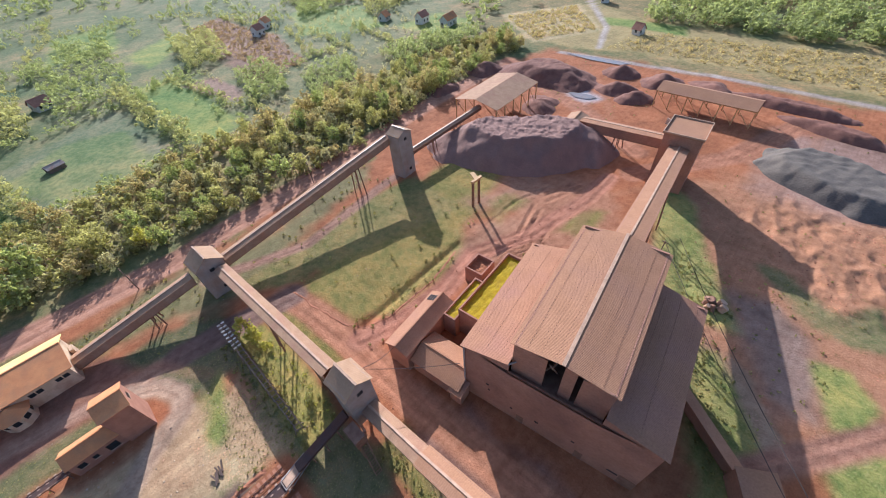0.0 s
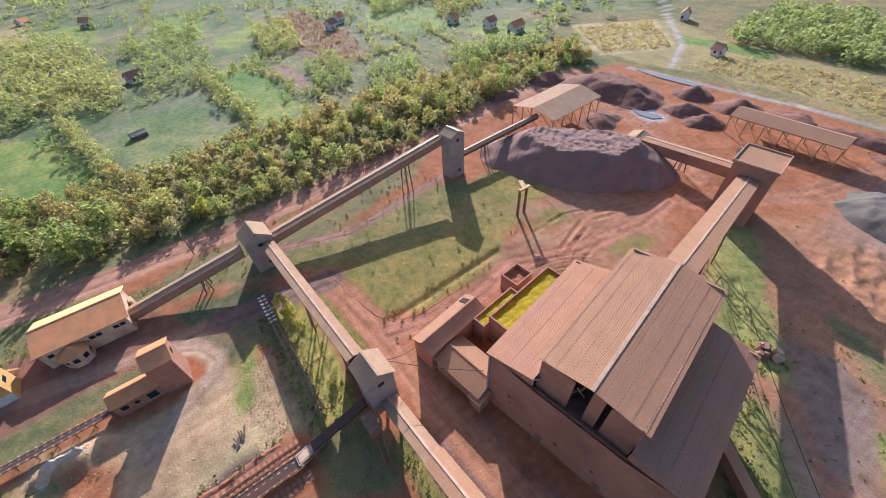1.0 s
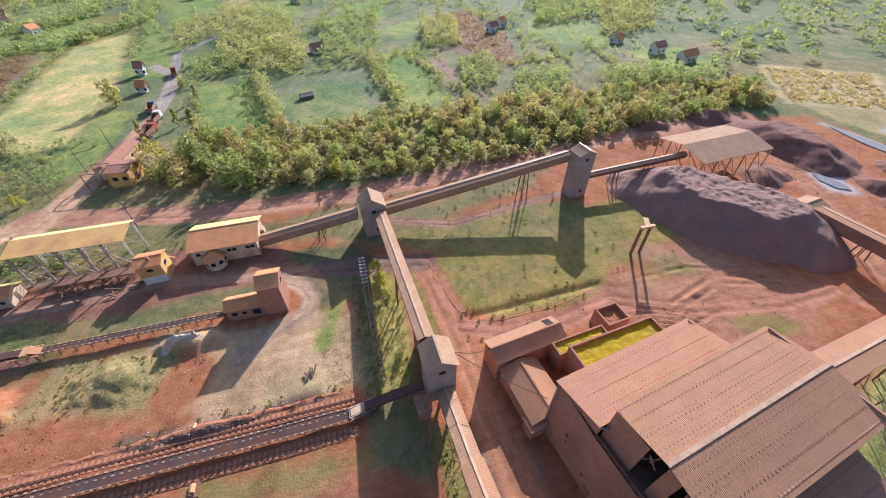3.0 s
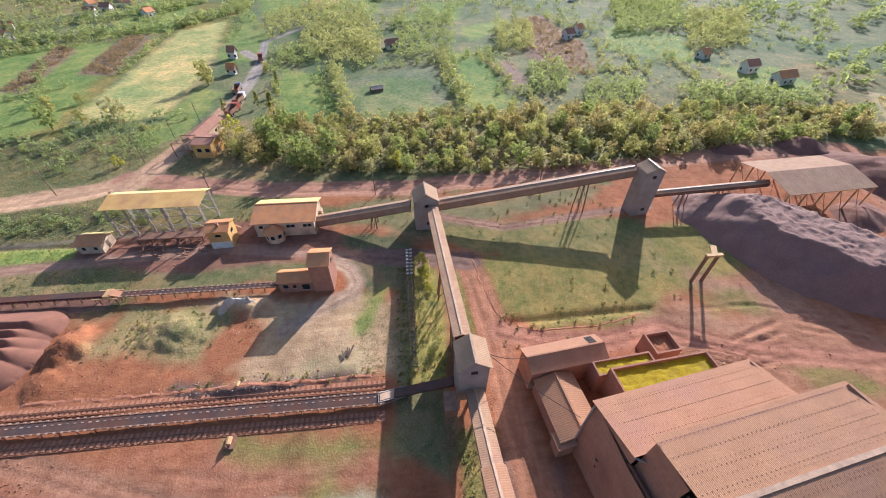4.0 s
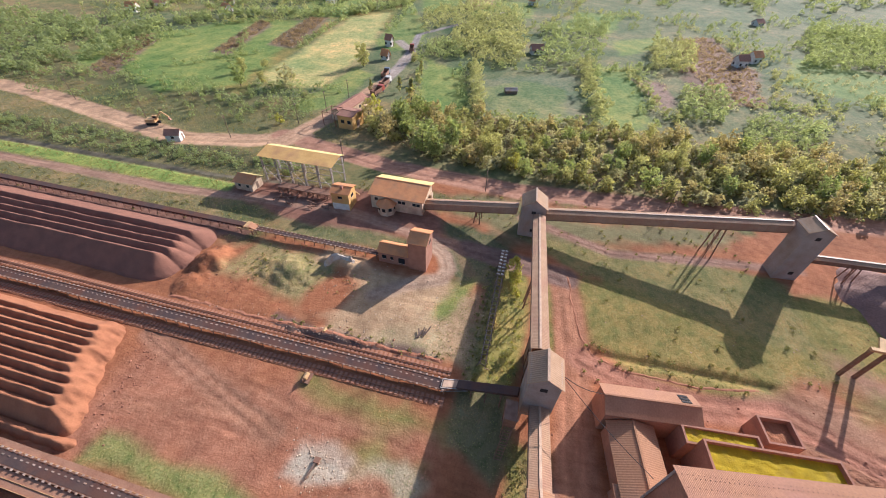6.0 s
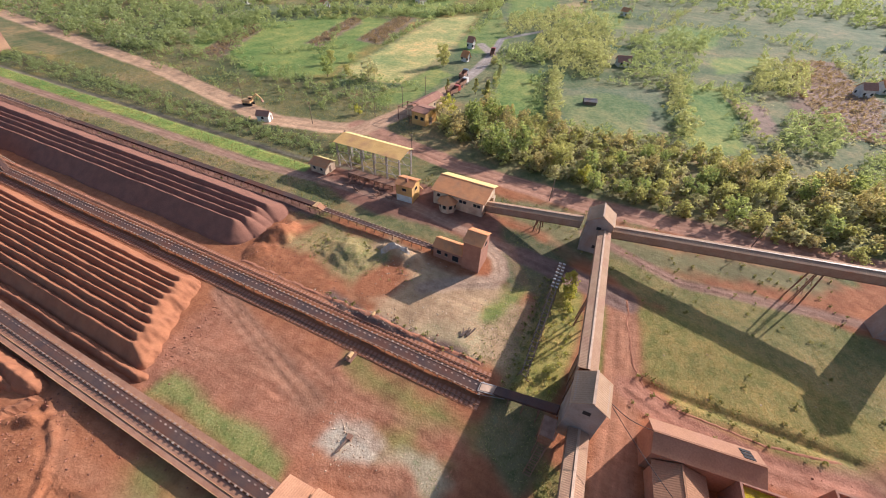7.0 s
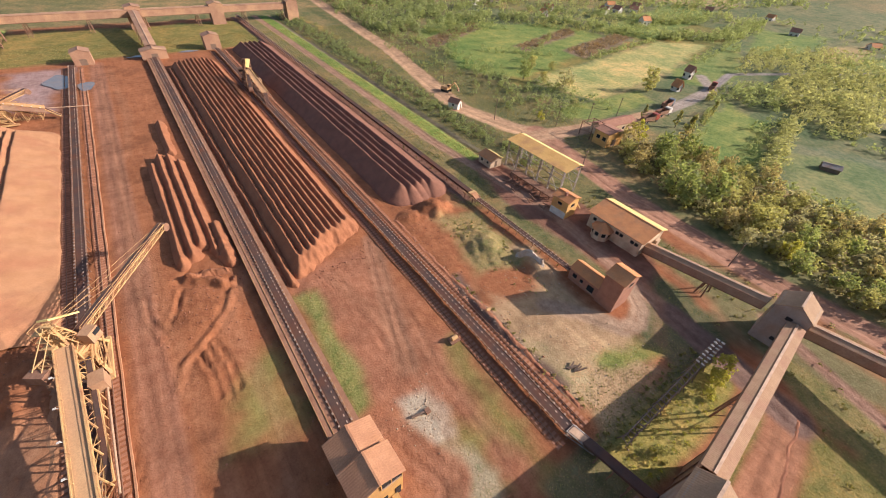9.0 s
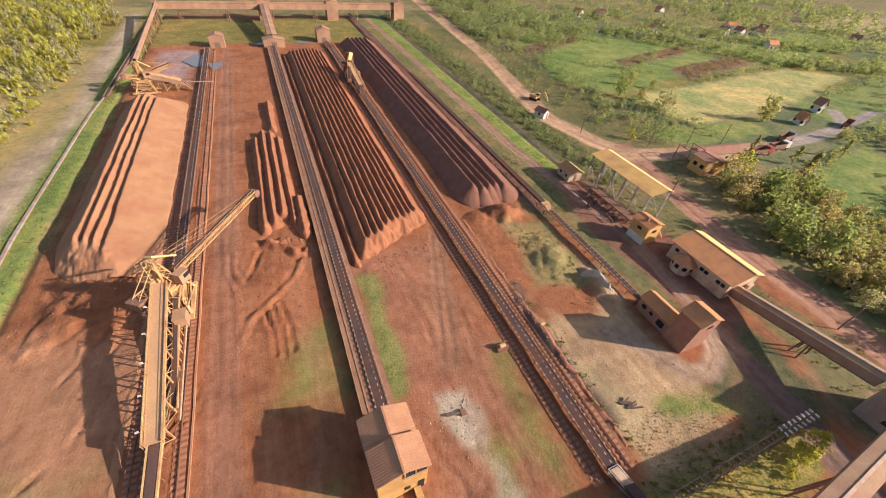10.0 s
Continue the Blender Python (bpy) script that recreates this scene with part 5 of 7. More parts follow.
    for x in (-.7, .7):
        for end_, rad in (((x, boom * .9, 1.6 + boom_rise), .03), ((x, boom * .5, 1.5 + boom_rise * .5), .03), ((x, -6.2, 2.2), .08)):
            Geo(sm).tube((x * .8, -.6, 6.4), end_, rad, n=6).make("stay_rod", paint, t)
    g = lattice(Geo(sm), (0, -1.5, 1.0), (0, -6.0, 1.4), 2.4, 1.2, 4, .14)
    g.make("counter_jib", paint, t)
    Geo(sm).box(-1.4, 1.4, -7.2, -5.6, .4, 2.2).make("counterweight", M_steel, t, "rusty counterweight box")
    Geo(sm).slab((-2.4, .4, 6.2), (-1.2, 4.2, 3.6), (.3, 4.4, 3.9), (-.5, .5, 6.6), .3).make("chute_plate", M_cream, t, "cream sheet-metal chute plate")
    c = Geo(sm)
    c.box(1.9, 3.7, .3, 2.6, .6, 3.0)
    cab = c.make("cabin", M_gal_roof, t, "dusty operator cabin")
    Geo(sm).box(1.86, 3.74, 1.2, 2.64, 1.7, 2.6).make("cabin_window", M_glass, cab)
    g = Geo(sm)
    g.tube((-.9, boom + .3, .5 + boom_rise), (.9, boom + .3, .5 + boom_rise), 1.0, n=12)
    g.make("bucket_wheel", M_steel, t)
    g = Geo(sm)
    for k in range(9):
        y = 2.4 + k * (boom - 3) / 9
        z = 1.7 + boom_rise * y / boom
        g.beam((.95, y, z - .4), (.95, y, z + .9), .06)
    g.beam((.95, 2.4, 2.6), (.95, boom - .6, 2.5 + boom_rise), .06)
    g.make("boom_handrail", M_steel_yel, t)
    for k in range(4):
        z = 1.4 + k * 1.2
        for sx in (-2.6, 2.6):
            Geo(m).beam((sx, -3.6, z), (sx * .8, 3.6, z + .8), .16).make("brace", paint, t)
        Geo(m).beam((-2.6, -3.4 + k, z), (2.6, -2.6 + k, z + .6), .16).make("brace", paint, t)
        Geo(m).beam((-2.4, 3.2 - k, z), (2.4, 2.2 - k, z + .9), .14).make("brace", paint, t)
    for k in range(5):
        Geo(m).box(-3.6, -3.0, -4 + k * 1.7, -2.6 + k * 1.7, 1.6 + k * .8, 1.7 + k * .8).make("stair_landing", paint, t)
        Geo(m).beam((-3.6, -4 + k * 1.7, 1.7 + k * .8), (-3.6, -4 + k * 1.7, 2.7 + k * .8), .06).make("rail_post", paint, t)
    g = Geo(m)
    a2, b2 = Vector((1.6, -3, 5.4)), Vector((1.6, -3 - tail * .72, 1.3))
    g.beam(a2 + Vector((-.45, 0, 0)), b2 + Vector((-.45, 0, 0)), .18, .4).beam(a2 + Vector((.45, 0, 0)), b2 + Vector((.45, 0, 0)), .18, .4)
    for i in range(12):
        q = a2.lerp(b2, i / 11)
        g.beam(q + Vector((-.5, 0, 0)), q + Vector((.5, 0, 0)), .12)
        g.beam(q, Vector((q.x, q.y, .4)), .12)
        g.beam(q + Vector((-.5, 0, .2)), a.lerp(b, i / 11) + Vector((.95, 0, -.2)), .1)
    g.make("return_conveyor", paint, t)
    Geo(m).slab(a2 + Vector((-.35, 0, .3)), b2 + Vector((-.35, 0, .3)), b2 + Vector((.35, 0, .3)), a2 + Vector((.35, 0, .3)), .08).make("return_belt", M_belt, t)
    lattice(Geo(m), (0, -3.6, 4.6), (0, 4.2, 5.4), 4.6, 2.2, 5, .13).make("machinery_frame", paint, t)
    lattice(Geo(sm), (-1.2, -.4, .5), (-.6, -.8, 6.3), 1.4, 1.4, 5, .1).make("mast_lattice", paint, t)
    lattice(Geo(sm), (1.3, 1.2, .5), (.5, -.6, 6.2), 1.2, 1.2, 5, .1).make("mast_lattice", paint, t)
    for k in range(3):
        z = 2.2 + k * 1.5
        Geo(sm).box(-2.4, -1.0 + .2 * k, -2.2 + .3 * k, 1.0, z, z + .09).make("platform", paint, t)
        for y in (-2.2 + .3 * k, -.6, 1.0):
            Geo(sm).beam((-2.4, y, z), (-2.4, y, z + 1.0), .06).make("rail_post", paint, t)
        Geo(sm).beam((-2.4, -2.2 + .3 * k, z + 1.0), (-2.4, 1.0, z + 1.0), .06).make("guard_rail", paint, t)
    h = Geo(sm)
    h.box(-1.9, -.3, -2.2, 1.4, .5, 2.4)
    h.make("machine_house", M_steel_yel, t)
    return t


stacker(-91.2, 57.3, 0, 0.86, -34.5, "dusty yellow stacker reclaimer with a long boom and trailing belt bridge", tail=30, boom=30.5, boom_rise=1.5)
stacker(-109, 168, 90, 0.8, -160, "distant rusty stacker working at the end of a stockpile", tail=12, boom=12)
stacker(-35.4, 172, 0, 0.8, 168, "rusty red stacker between two long stockpiles", tail=22, boom=22, paint=M_steel, boom_rise=-1)

# ---- conveyor drive houses ----
def gable_house(name, label, cat, cx, cy, deg, lx, ly, ze, zr, wall, roof, over=.35, group="", windows=(), doors=(), ridge="y", corr=False, base=0.0, skew=0.0, roof_sunlit=None):
    """Walls with a gabled roof; the ridge runs along local y (or x)."""
    m = turned(cx, cy, 0, deg)
    t = thing(name, (cx, cy, 0), label, cat, group)
    mm = m if ridge == "y" else m @ pose(0, 0, 0, 0, 0, 90)
    hx, hy = (lx / 2, ly / 2) if ridge == "y" else (ly / 2, lx / 2)
    g = Geo(mm)
    g.add([(-hx, -hy, base - .2), (hx, -hy, base - .2), (hx, hy, base - .2), (-hx, hy, base - .2), (-hx, -hy, ze), (hx, -hy, ze), (hx, hy, ze), (-hx, hy, ze), (skew * hx, -hy, zr - .08), (skew * hx, hy, zr - .08)],
          [(3, 2, 1, 0), (0, 1, 5, 8, 4), (2, 3, 7, 9, 6), (1, 2, 6, 5), (3, 0, 4, 7)])
    body = g.make("wall_body", wall, t)
    rx = skew * hx
    for k in (1, -1):
        sl = (zr - ze) / (hx - k * rx)
        p = [(k * (hx + over), -hy - over, ze - over * sl), (k * (hx + over), hy + over, ze - over * sl), (rx, hy + over, zr), (rx, -hy - over, zr)]
        if k < 0:
            p = [p[1], p[0], p[3], p[2]]
        gg = Geo(mm)
        # where given, a second colour paints the +x slope as sunlit
        (gg.corrugated(*p, pitch=.3, amp=.03) if corr else gg.slab(*p, .12)).make("roof_slope", roof_sunlit if roof_sunlit and k > 0 else roof, t)
    Geo(mm).beam((rx, -hy - over, zr + .03), (rx, hy + over, zr + .03), .26, .1).make("ridge_cap", roof, t)
    # openings: (side, offset along the side, z of the sill, width, height)
    for lst, nm in ((windows, "window"), (doors, "door")):
        for side, off, z, w, h in lst:
            e = .05
            if side in "+-":
                s = hx if side == "+" else -hx
                b1 = (min(s - e, s + e), max(s - e, s + e), off - w / 2, off + w / 2, z, z + h)
                b2 = (min(s - e * 1.6, s + e * 1.6), max(s - e * 1.6, s + e * 1.6), off - w / 2 - .09, off + w / 2 + .09)
            else:
                s = hy if side == "n" else -hy
                b1 = (off - w / 2, off + w / 2, s - e, s + e, z, z + h)
                b2 = (off - w / 2 - .09, off + w / 2 + .09, s - e * 1.6, s + e * 1.6)
            o = Geo(mm).box(*b1).make(nm, M_glass if nm == "window" else M_pole, t)
            if nm == "window":
                Geo(mm).box(*b2, z - .1, z).make("sill", M_plaster, o)
    return t, mm


t, m = gable_house("drive_house", "orange-red drive house over a conveyor's end, with an open front", "conveyor house", -63.44, 20.8, 1, 6.2, 4.25, 6.5, 7.75, M_yelroof, M_roof_orange, .3, "drive houses", corr=True)
t, m = gable_house("drive_house", "lower ribbed front part of the drive house with dark openings", "conveyor house", -63.25, 16.7, 1, 6.3, 3.8, 7.25, 8.5, M_yelroof, M_roof_orange, .3, "drive houses", corr=True)
# loading openings are near-black boxes: their inner shade is given as colour
Geo(m).box(.15, 3.0, -1.97, -1.79, 5.9, 7.15).make("opening", M_dark, t, "dark loading opening under the eave")
for off in (.15, 1.5, 3.0):
    Geo(m).beam((off, -2.0, 5.8), (off, -2.0, 7.25), .14).make("mullion", M_yelroof, t)
Geo(m).beam((.1, -2.01, 5.85), (3.05, -2.01, 5.85), .14).make("rail_bar", M_roller, t)
Geo(m).box(.2, .9, -2.0, -1.86, 1.4, 2.2).make("opening", M_dark, t)
Geo(m).box(2.0, 2.8, -2.0, -1.86, 0, 2.4).make("door", M_dark, t)
Geo(m).box(1.4, 2.3, -6.2, -1.95, 0, .7).make("chute_wall", M_yelroof, t)
for x, y, w, d, h in ((-87.4, 227.5, 6.5, 6, 6.0), (-62, 226, 10, 6, 4.5), (-36.4, 234, 7, 6, 7.0)):
    t, m = gable_house("drive_house", "distant orange conveyor head house at the yard's end", "conveyor house", x, y, 0, w, d, h - 1, h, M_bridge, M_bridge, .2, "drive houses", doors=[("s", 0, 0, 2.4, 2.4)])

# ---- far conveyor bridge across the yard ----
for (a, b, lab) in (((-118, 282, 9.5), (24, 286, 9.5), "long ochre conveyor bridge across the end of the yard"), ((-62, 229, 4.8), (-62, 281, 9.3), "ochre conveyor gallery climbing from the yard to the bridge"),
                    ((-117, 200, 3.0), (-116, 281, 9.4), "inclined ochre conveyor beside the yard")):
    gallery(lab, a, b, 4.2 if a[0] != -117 else 1.5, 3.6 if a[0] != -117 else 1.5, (.08, .25, .42, .6, .78, .94), M_bridge, M_bridge)
for x in (-62, -22, 22):
    t, m = gable_house("bridge_tower", "ochre tower block on the conveyor bridge", "transfer tower", x, 286, 0, 7, 7, 10.4, 11.2, M_bridge, M_bridge, .3, "bridge towers")


# ---- site buildings ----
wins = [("-", y, 2.6, .9, .8) for y in (-6.0, -4.9, -2.0, -.9, 2.0, 3.1, 5.6)]
t, m = gable_house("site_office", "long plastered site office with an orange roof and paired windows", "office building", 14.0, 31.2, 0, 9.4, 14.2, 4.6, 6.0, M_plaster, M_tile, .6, skew=.2, roof_sunlit=M_cream, windows=wins, doors=[("s", 1, 0, 1, 2.1)])
for y in (-7.4, -6.0):
    Geo(m).box(1.5, 3.2, y - .5, y + .1, 0, 2.6).make("wall_buttress", M_plaster, t)

# eight-sided hut with a tent roof
hut8 = thing("round_hut", (8.4, 33.6, 0), "small eight-sided plastered hut with an orange tent roof", "hut")
g, r8 = Geo(), Geo()
P = [(8.4 + 2.3 * math.cos(math.pi * (k + .5) / 4), 33.6 + 2.3 * math.sin(math.pi * (k + .5) / 4)) for k in range(8)]
g.add([(x, y, 0) for x, y in P] + [(x, y, 2.9) for x, y in P], [(k, (k + 1) % 8, 8 + (k + 1) % 8, 8 + k) for k in range(8)] + [tuple(range(8, 16))])
g.make("wall_body", M_plaster, hut8)
Q = [(8.4 + 2.8 * math.cos(math.pi * (k + .5) / 4), 33.6 + 2.8 * math.sin(math.pi * (k + .5) / 4)) for k in range(8)]
r8.add([(x, y, 2.75) for x, y in Q] + [(8.4, 33.6, 4.2)], [(k, (k + 1) % 8, 8) for k in range(8)] + [tuple(range(7, -1, -1))])
r8.make("tent_roof", M_tile, hut8, "orange tent roof")
for k in range(8):
    a = math.pi * (k + 1) / 4
    mm = pose(8.4 + 2.14 * math.cos(a), 33.6 + 2.14 * math.sin(a), 0, 0, 0, math.degrees(a))
    Geo(mm).box(-.04, .04, -.45, .45, 1.3, 2.3).make("window", M_glass, hut8)

# tall narrow booth
bt, m = gable_house("weigh_booth", "tall narrow orange booth with a white lower wall", "booth", 8.2, 45.6, 3, 4.6, 4.8, 5.2, 6.0, M_yelroof, M_tile, .35, windows=[("+", 0, 3.2, 1.4, .8), ("s", 0, 3.2, 1.4, .8), ("-", 0, 3.4, 1.2, .7)], doors=[("+", .9, 0, .9, 2)])
Geo(m).box(-2.34, -2.2, -2.3, 2.3, 0, 1.9).make("plinth_panel", M_white, bt, "white painted lower wall")
Geo(m).box(-1.2, -.6, -.5, .1, 5.4, 6.6).make("chimney", M_brickred, bt)
g = Geo(m)
for k in range(9):
    g.box(2.4 + .32 * k, 2.75 + .32 * k, -2.2, -1.2, 3.0 - .33 * k, 3.1 - .33 * k)
g.beam((2.4, -2.2, 3), (5.3, -2.2, 0), .1)
g.beam((2.4, -1.2, 3.9), (5.3, -1.2, .9), .05)
g.make("stair", M_steel_yel, bt, "yellow steel outside stair")

t, m = gable_house("site_kiosk", "small pale site hut with an orange roof, its sunlit slope painted paler", "hut", 8.8, 75.4, 0, 4.6, 5.4, 2.7, 3.6, M_plaster, M_tile, .4, skew=.15, roof_sunlit=M_cream, windows=[("-", -1.4, 1.1, .8, .8), ("-", 1.2, 1.1, .8, .8)], doors=[("s", 0, 0, .9, 2)])
t, m = gable_house("white_hut", "small whitewashed hut with a dark roof beside the road", "hut", 26.6, 116.5, 20, 3.2, 4.4, 2.5, 3.7, M_white, M_brickred, .3, windows=[("-", 0, 1.1, .9, .8)], doors=[("s", .6, 0, .9, 2)])

# brick drive house with its tower, on the narrow conveyor
t, m = gable_house("brick_drive_house", "low red-dusted brick drive house on the narrow conveyor", "conveyor house", -8.0, 25.0, 0, 3.8, 7.2, 3.1, 4.2, M_brickred, M_tile, .25, windows=[("-", 2.2, 1.2, 1.0, 1.0), ("-", .4, 1.2, .7, .8), ("-", -1.9, .6, 1.5, 1.5)])
t, m = gable_house("brick_tower", "square red-brick tower with a low gabled roof", "tower building", -7.8, 19.3, 0, 5.2, 4.0, 7.8, 9.0, M_brickred, M_tile, .25, ridge="y", windows=[("s", .5, 6.0, 1.2, .8)])

# open workshop canopy
cano = thing("workshop_canopy", (16, 61.6, 0), "tall open workshop canopy with a yellow sheet roof on lattice posts", "canopy")
X0, X1, Y0, Y1, ZC, ZP = 12.6, 19.6, 50.6, 72.6, 8.2, 9.1
for k, (xa, xb) in enumerate(((X0 - .4, X0 + 5), (X1 + .4, X0 + 5))):
    p = [(xa, Y0 - .4, ZC), (xa, Y1 + .4, ZC), (xb, Y1 + .4, ZP), (xb, Y0 - .4, ZP)]
    if k == 0:
        p = [p[1], p[0], p[3], p[2]]
    # sun-facing slope in cream: its brighter light is put into the colour
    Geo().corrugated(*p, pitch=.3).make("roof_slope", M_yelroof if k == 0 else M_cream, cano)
for k in range(6):
    y = Y0 + .3 + k * (Y1 - Y0 - .6) / 5
    for x in (X0 + .2, X1 - .2):
        g = Geo()
        for o in (-.3, .3):
            g.beam((x + o, y, -.2), (x + o, y, ZC - .1), .14)
        for i in range(7):
            z = i * ZC / 7
            g.beam((x - .3, y, z), (x + .3, y, z + ZC / 7), .12)
            g.beam((x + .3, y, z), (x - .3, y, z + ZC / 7), .1)
        g.make("lattice_post", M_steel_grey, cano)
    g = Geo()
    g.beam((X0, y, ZC - .2), (X1, y, ZC - .2), .14)
    g.beam((X0, y, ZC - .2), (X0 + 5, y, ZP - .15), .12)
    g.beam((X1, y, ZC - .2), (X0 + 5, y, ZP - .15), .12)
    g.make("roof_truss", M_steel_grey, cano)
for x in (X0 + .2, X1 - .2):
    g = Geo()
    for z in (2.6, 5.2, ZC - .3):
        g.beam((x, Y0, z), (x, Y1, z), .12)
    for k in (0, 2, 4):
        y = Y0 + .3 + k * (Y1 - Y0 - .6) / 5
        g.beam((x, y, .2), (x, y + 4.2, 5.2), .08)
    g.make("side_rail", M_steel_grey, cano)

# loading steelwork and scrap beside the canopy
load = thing("loading_platform", (9.5, 58, 0), "rusty raised loading platform of beams", "platform")
Geo().box(8.6, 11.2, 50.5, 66, 1.5, 1.75).make("deck", M_steel, load)
for y in np.arange(51, 66.5, 3):
    for x in (8.8, 11.0):
        Geo().beam((x, y, -.1), (x, y, 1.5), .22).make("post", M_steel, load)
for k in range(26):
    x, y = random.uniform(3.5, 9.5), random.uniform(48, 66)
    a = random.uniform(0, math.pi)
    L = random.uniform(1.2, 3.6)
    q = thing("scrap_beam", (x, y, 0), "rusty loose steel beam lying on red soil", "scrap", "scrap steel")
    Geo().beam((x - L / 2 * math.cos(a), y - L / 2 * math.sin(a), .2), (x + L / 2 * math.cos(a), y + L / 2 * math.sin(a), random.uniform(.2, .9)), .25).make("beam", M_steel, q)

# ---- gate houses on the site road ----
t, m = gable_house("gate_building", "long low gate building with a red-brown roof", "gate house", 67, 71.2, -6, 18, 5.2, 3.6, 4.6, M_plaster, M_brickred, .5, "gate buildings", ridge="x", windows=[("-", 2, 1.2, 1.2, 1), ("-", -3, 1.2, 1.2, 1)])
t, m = gable_house("gate_building", "square orange gate block beside the site road", "gate house", 55.5, 65.6, -6, 7.5, 6, 5.0, 5.6, M_yelroof, M_brickred, .3, "gate buildings", windows=[("-", 1, 2.2, 1.4, 1.2), ("-", -1.6, 2.2, 1.4, 1.2)], doors=[("s", 0, 0, 2.0, 2.6)])
g = Geo(turned(55.5, 71.5, 0, -6))
gf = thing("gantry", (55.5, 72, 0), "open rusty steel gantry frame by the gate", "steel frame")
for x in (-3, 3):
    for y in (-1.5, 3.5):
        g.beam((x, y, -.1), (x, y, 5), .25)
g.beam((-3, -1.5, 5), (3, -1.5, 5), .2).beam((-3, 3.5, 5), (3, 3.5, 5), .2).beam((-3, -1.5, 5), (-3, 3.5, 5), .2).beam((3, -1.5, 5), (3, 3.5, 5), .2)
g.make("frame", M_steel, gf)


def truck(x, y, deg, paint, label):
    m = turned(x, y, 0, deg)
    t = thing("tipper_truck", (x, y, 0), label, "truck", "trucks")
    g = Geo(m)
    g.add([(-1.2, 2.0, 1.0), (1.2, 2.0, 1.0), (1.2, 4.3, 1.0), (-1.2, 4.3, 1.0), (-1.2, 2.0, 3.1), (1.2, 2.0, 3.1), (1.2, 3.9, 3.1), (-1.2, 3.9, 3.1)],
          [(3, 2, 1, 0), (4, 5, 6, 7), (0, 1, 5, 4), (1, 2, 6, 5), (2, 3, 7, 6), (3, 0, 4, 7)])
    cab = g.make("cab", paint, t)
    Geo(m).slab((-1.05, 4.22, 2.0), (1.05, 4.22, 2.0), (1.05, 3.98, 2.9), (-1.05, 3.98, 2.9), .06).make("windscreen", M_glass, cab)
    Geo(m).box(-.45, .45, -4.2, 4.1, .75, 1.05).make("chassis", M_steel, t)
    g = Geo(m)
    g.box(-1.25, 1.25, -4.4, 1.7, 1.15, 1.3).box(-1.25, -1.15, -4.4, 1.7, 1.3, 2.6).box(1.15, 1.25, -4.4, 1.7, 1.3, 2.6).box(-1.15, 1.15, 1.6, 1.7, 1.3, 2.8).box(-1.15, 1.15, -4.4, -4.3, 1.3, 2.5)
    g.make("tipper_body", M_steel, t)
    for yy in (3.2, -2.0, -3.3):
        for s in (-1, 1):
            w = Geo(m).tube((s * .85, yy, .52), (s * 1.2, yy, .52), .52, n=14).make("wheel", M_tyre, t)
            Geo(m).tube((s * 1.17, yy, .52), (s * 1.22, yy, .52), .26, n=10).make("rim", M_steel_grey, w)
    return t


truck(89, 68.5, -98, M_red, "parked tipper truck with a red cab on the site road")
truck(101, 69.5, -94, M_white, "parked tipper truck with a pale cab on the site road")
truck(113, 74, -84, M_blue, "parked tipper truck with a dark cab on the site road")
truck(160, 76, -75, M_red, "distant tipper truck on the road")

# excavator by the road
ex = thing("excavator", (35, 135, 0), "small yellow tracked excavator beside the road", "excavator")
m = turned(34.5, 133, 0, 200)
for s in (-1, 1):
    Geo(m).box(s * 1.1 - .3, s * 1.1 + .3, -1.9, 1.9, .05, .85).make("track", M_tyre, ex)
Geo(m).box(-1.3, 1.3, -1.9, 1.3, .95, 2.1).make("body", M_steel_yel, ex)
c = Geo(m).box(-1.25, -.2, .1, 1.5, 1.3, 2.9).make("cab", M_steel_yel, ex)
Geo(m).box(-1.28, -.17, .3, 1.55, 1.9, 2.7).make("cab_window", M_glass, c)
Geo(m).beam((.3, 1.2, 1.7), (.3, 4.2, 4.6), .45).make("boom", M_steel_yel, ex)
Geo(m).beam((.3, 4.2, 4.6), (.3, 6.2, 2.6), .35).make("dipper", M_steel_yel, ex)
Geo(m).add([(-.2, 6.0, 2.6), (.8, 6.0, 2.6), (.8, 6.6, 1.6), (-.2, 6.6, 1.6), (-.2, 5.6, 1.8), (.8, 5.6, 1.8)], [(0, 1, 2, 3), (3, 2, 5, 4), (0, 4, 5, 1), (0, 3, 4), (1, 5, 2)]).make("bucket", M_steel, ex)

# ---- houses of the village ----
VILLAGE = [(181, 6, 20, 9, 8), (187, 298, 15, 9, 8), (208, 294, 40, 10, 8), (216, 242, -20, 9, 8), (283, 230, 10, 9, 8), (300, 314, 0, 9, 8), (240, 258, 30, 9, 8), (314, 246, 60, 10, 8), (340, 234, 15, 9, 8),
           (291, 193, -30, 12, 8), (300, 228, 0, 9, 7), (52, -268, 20, 7, 6), (9.7, -218.2, 75, 6, 5.5), (106, -182, 12, 14, 7), (124, -178, 12, 10, 7), (150, -170, 20, 8, 7), 
           (196, -107, 20, 8, 7), (208, -118, 30, 8, 7), (330, -160, 30, 9, 8), (345, 20, -30, 9, 8),
           (380, 110, 10, 9, 8), (395, 60, 50, 10, 8), (318, 223, 35, 9, 8), (278, 187, 70, 9, 8), (420, 200, 20, 9, 8), (440, 150, -10, 9, 8), (166, 92, -10, 5, 4.2), (139, 84, -15, 5, 4)]
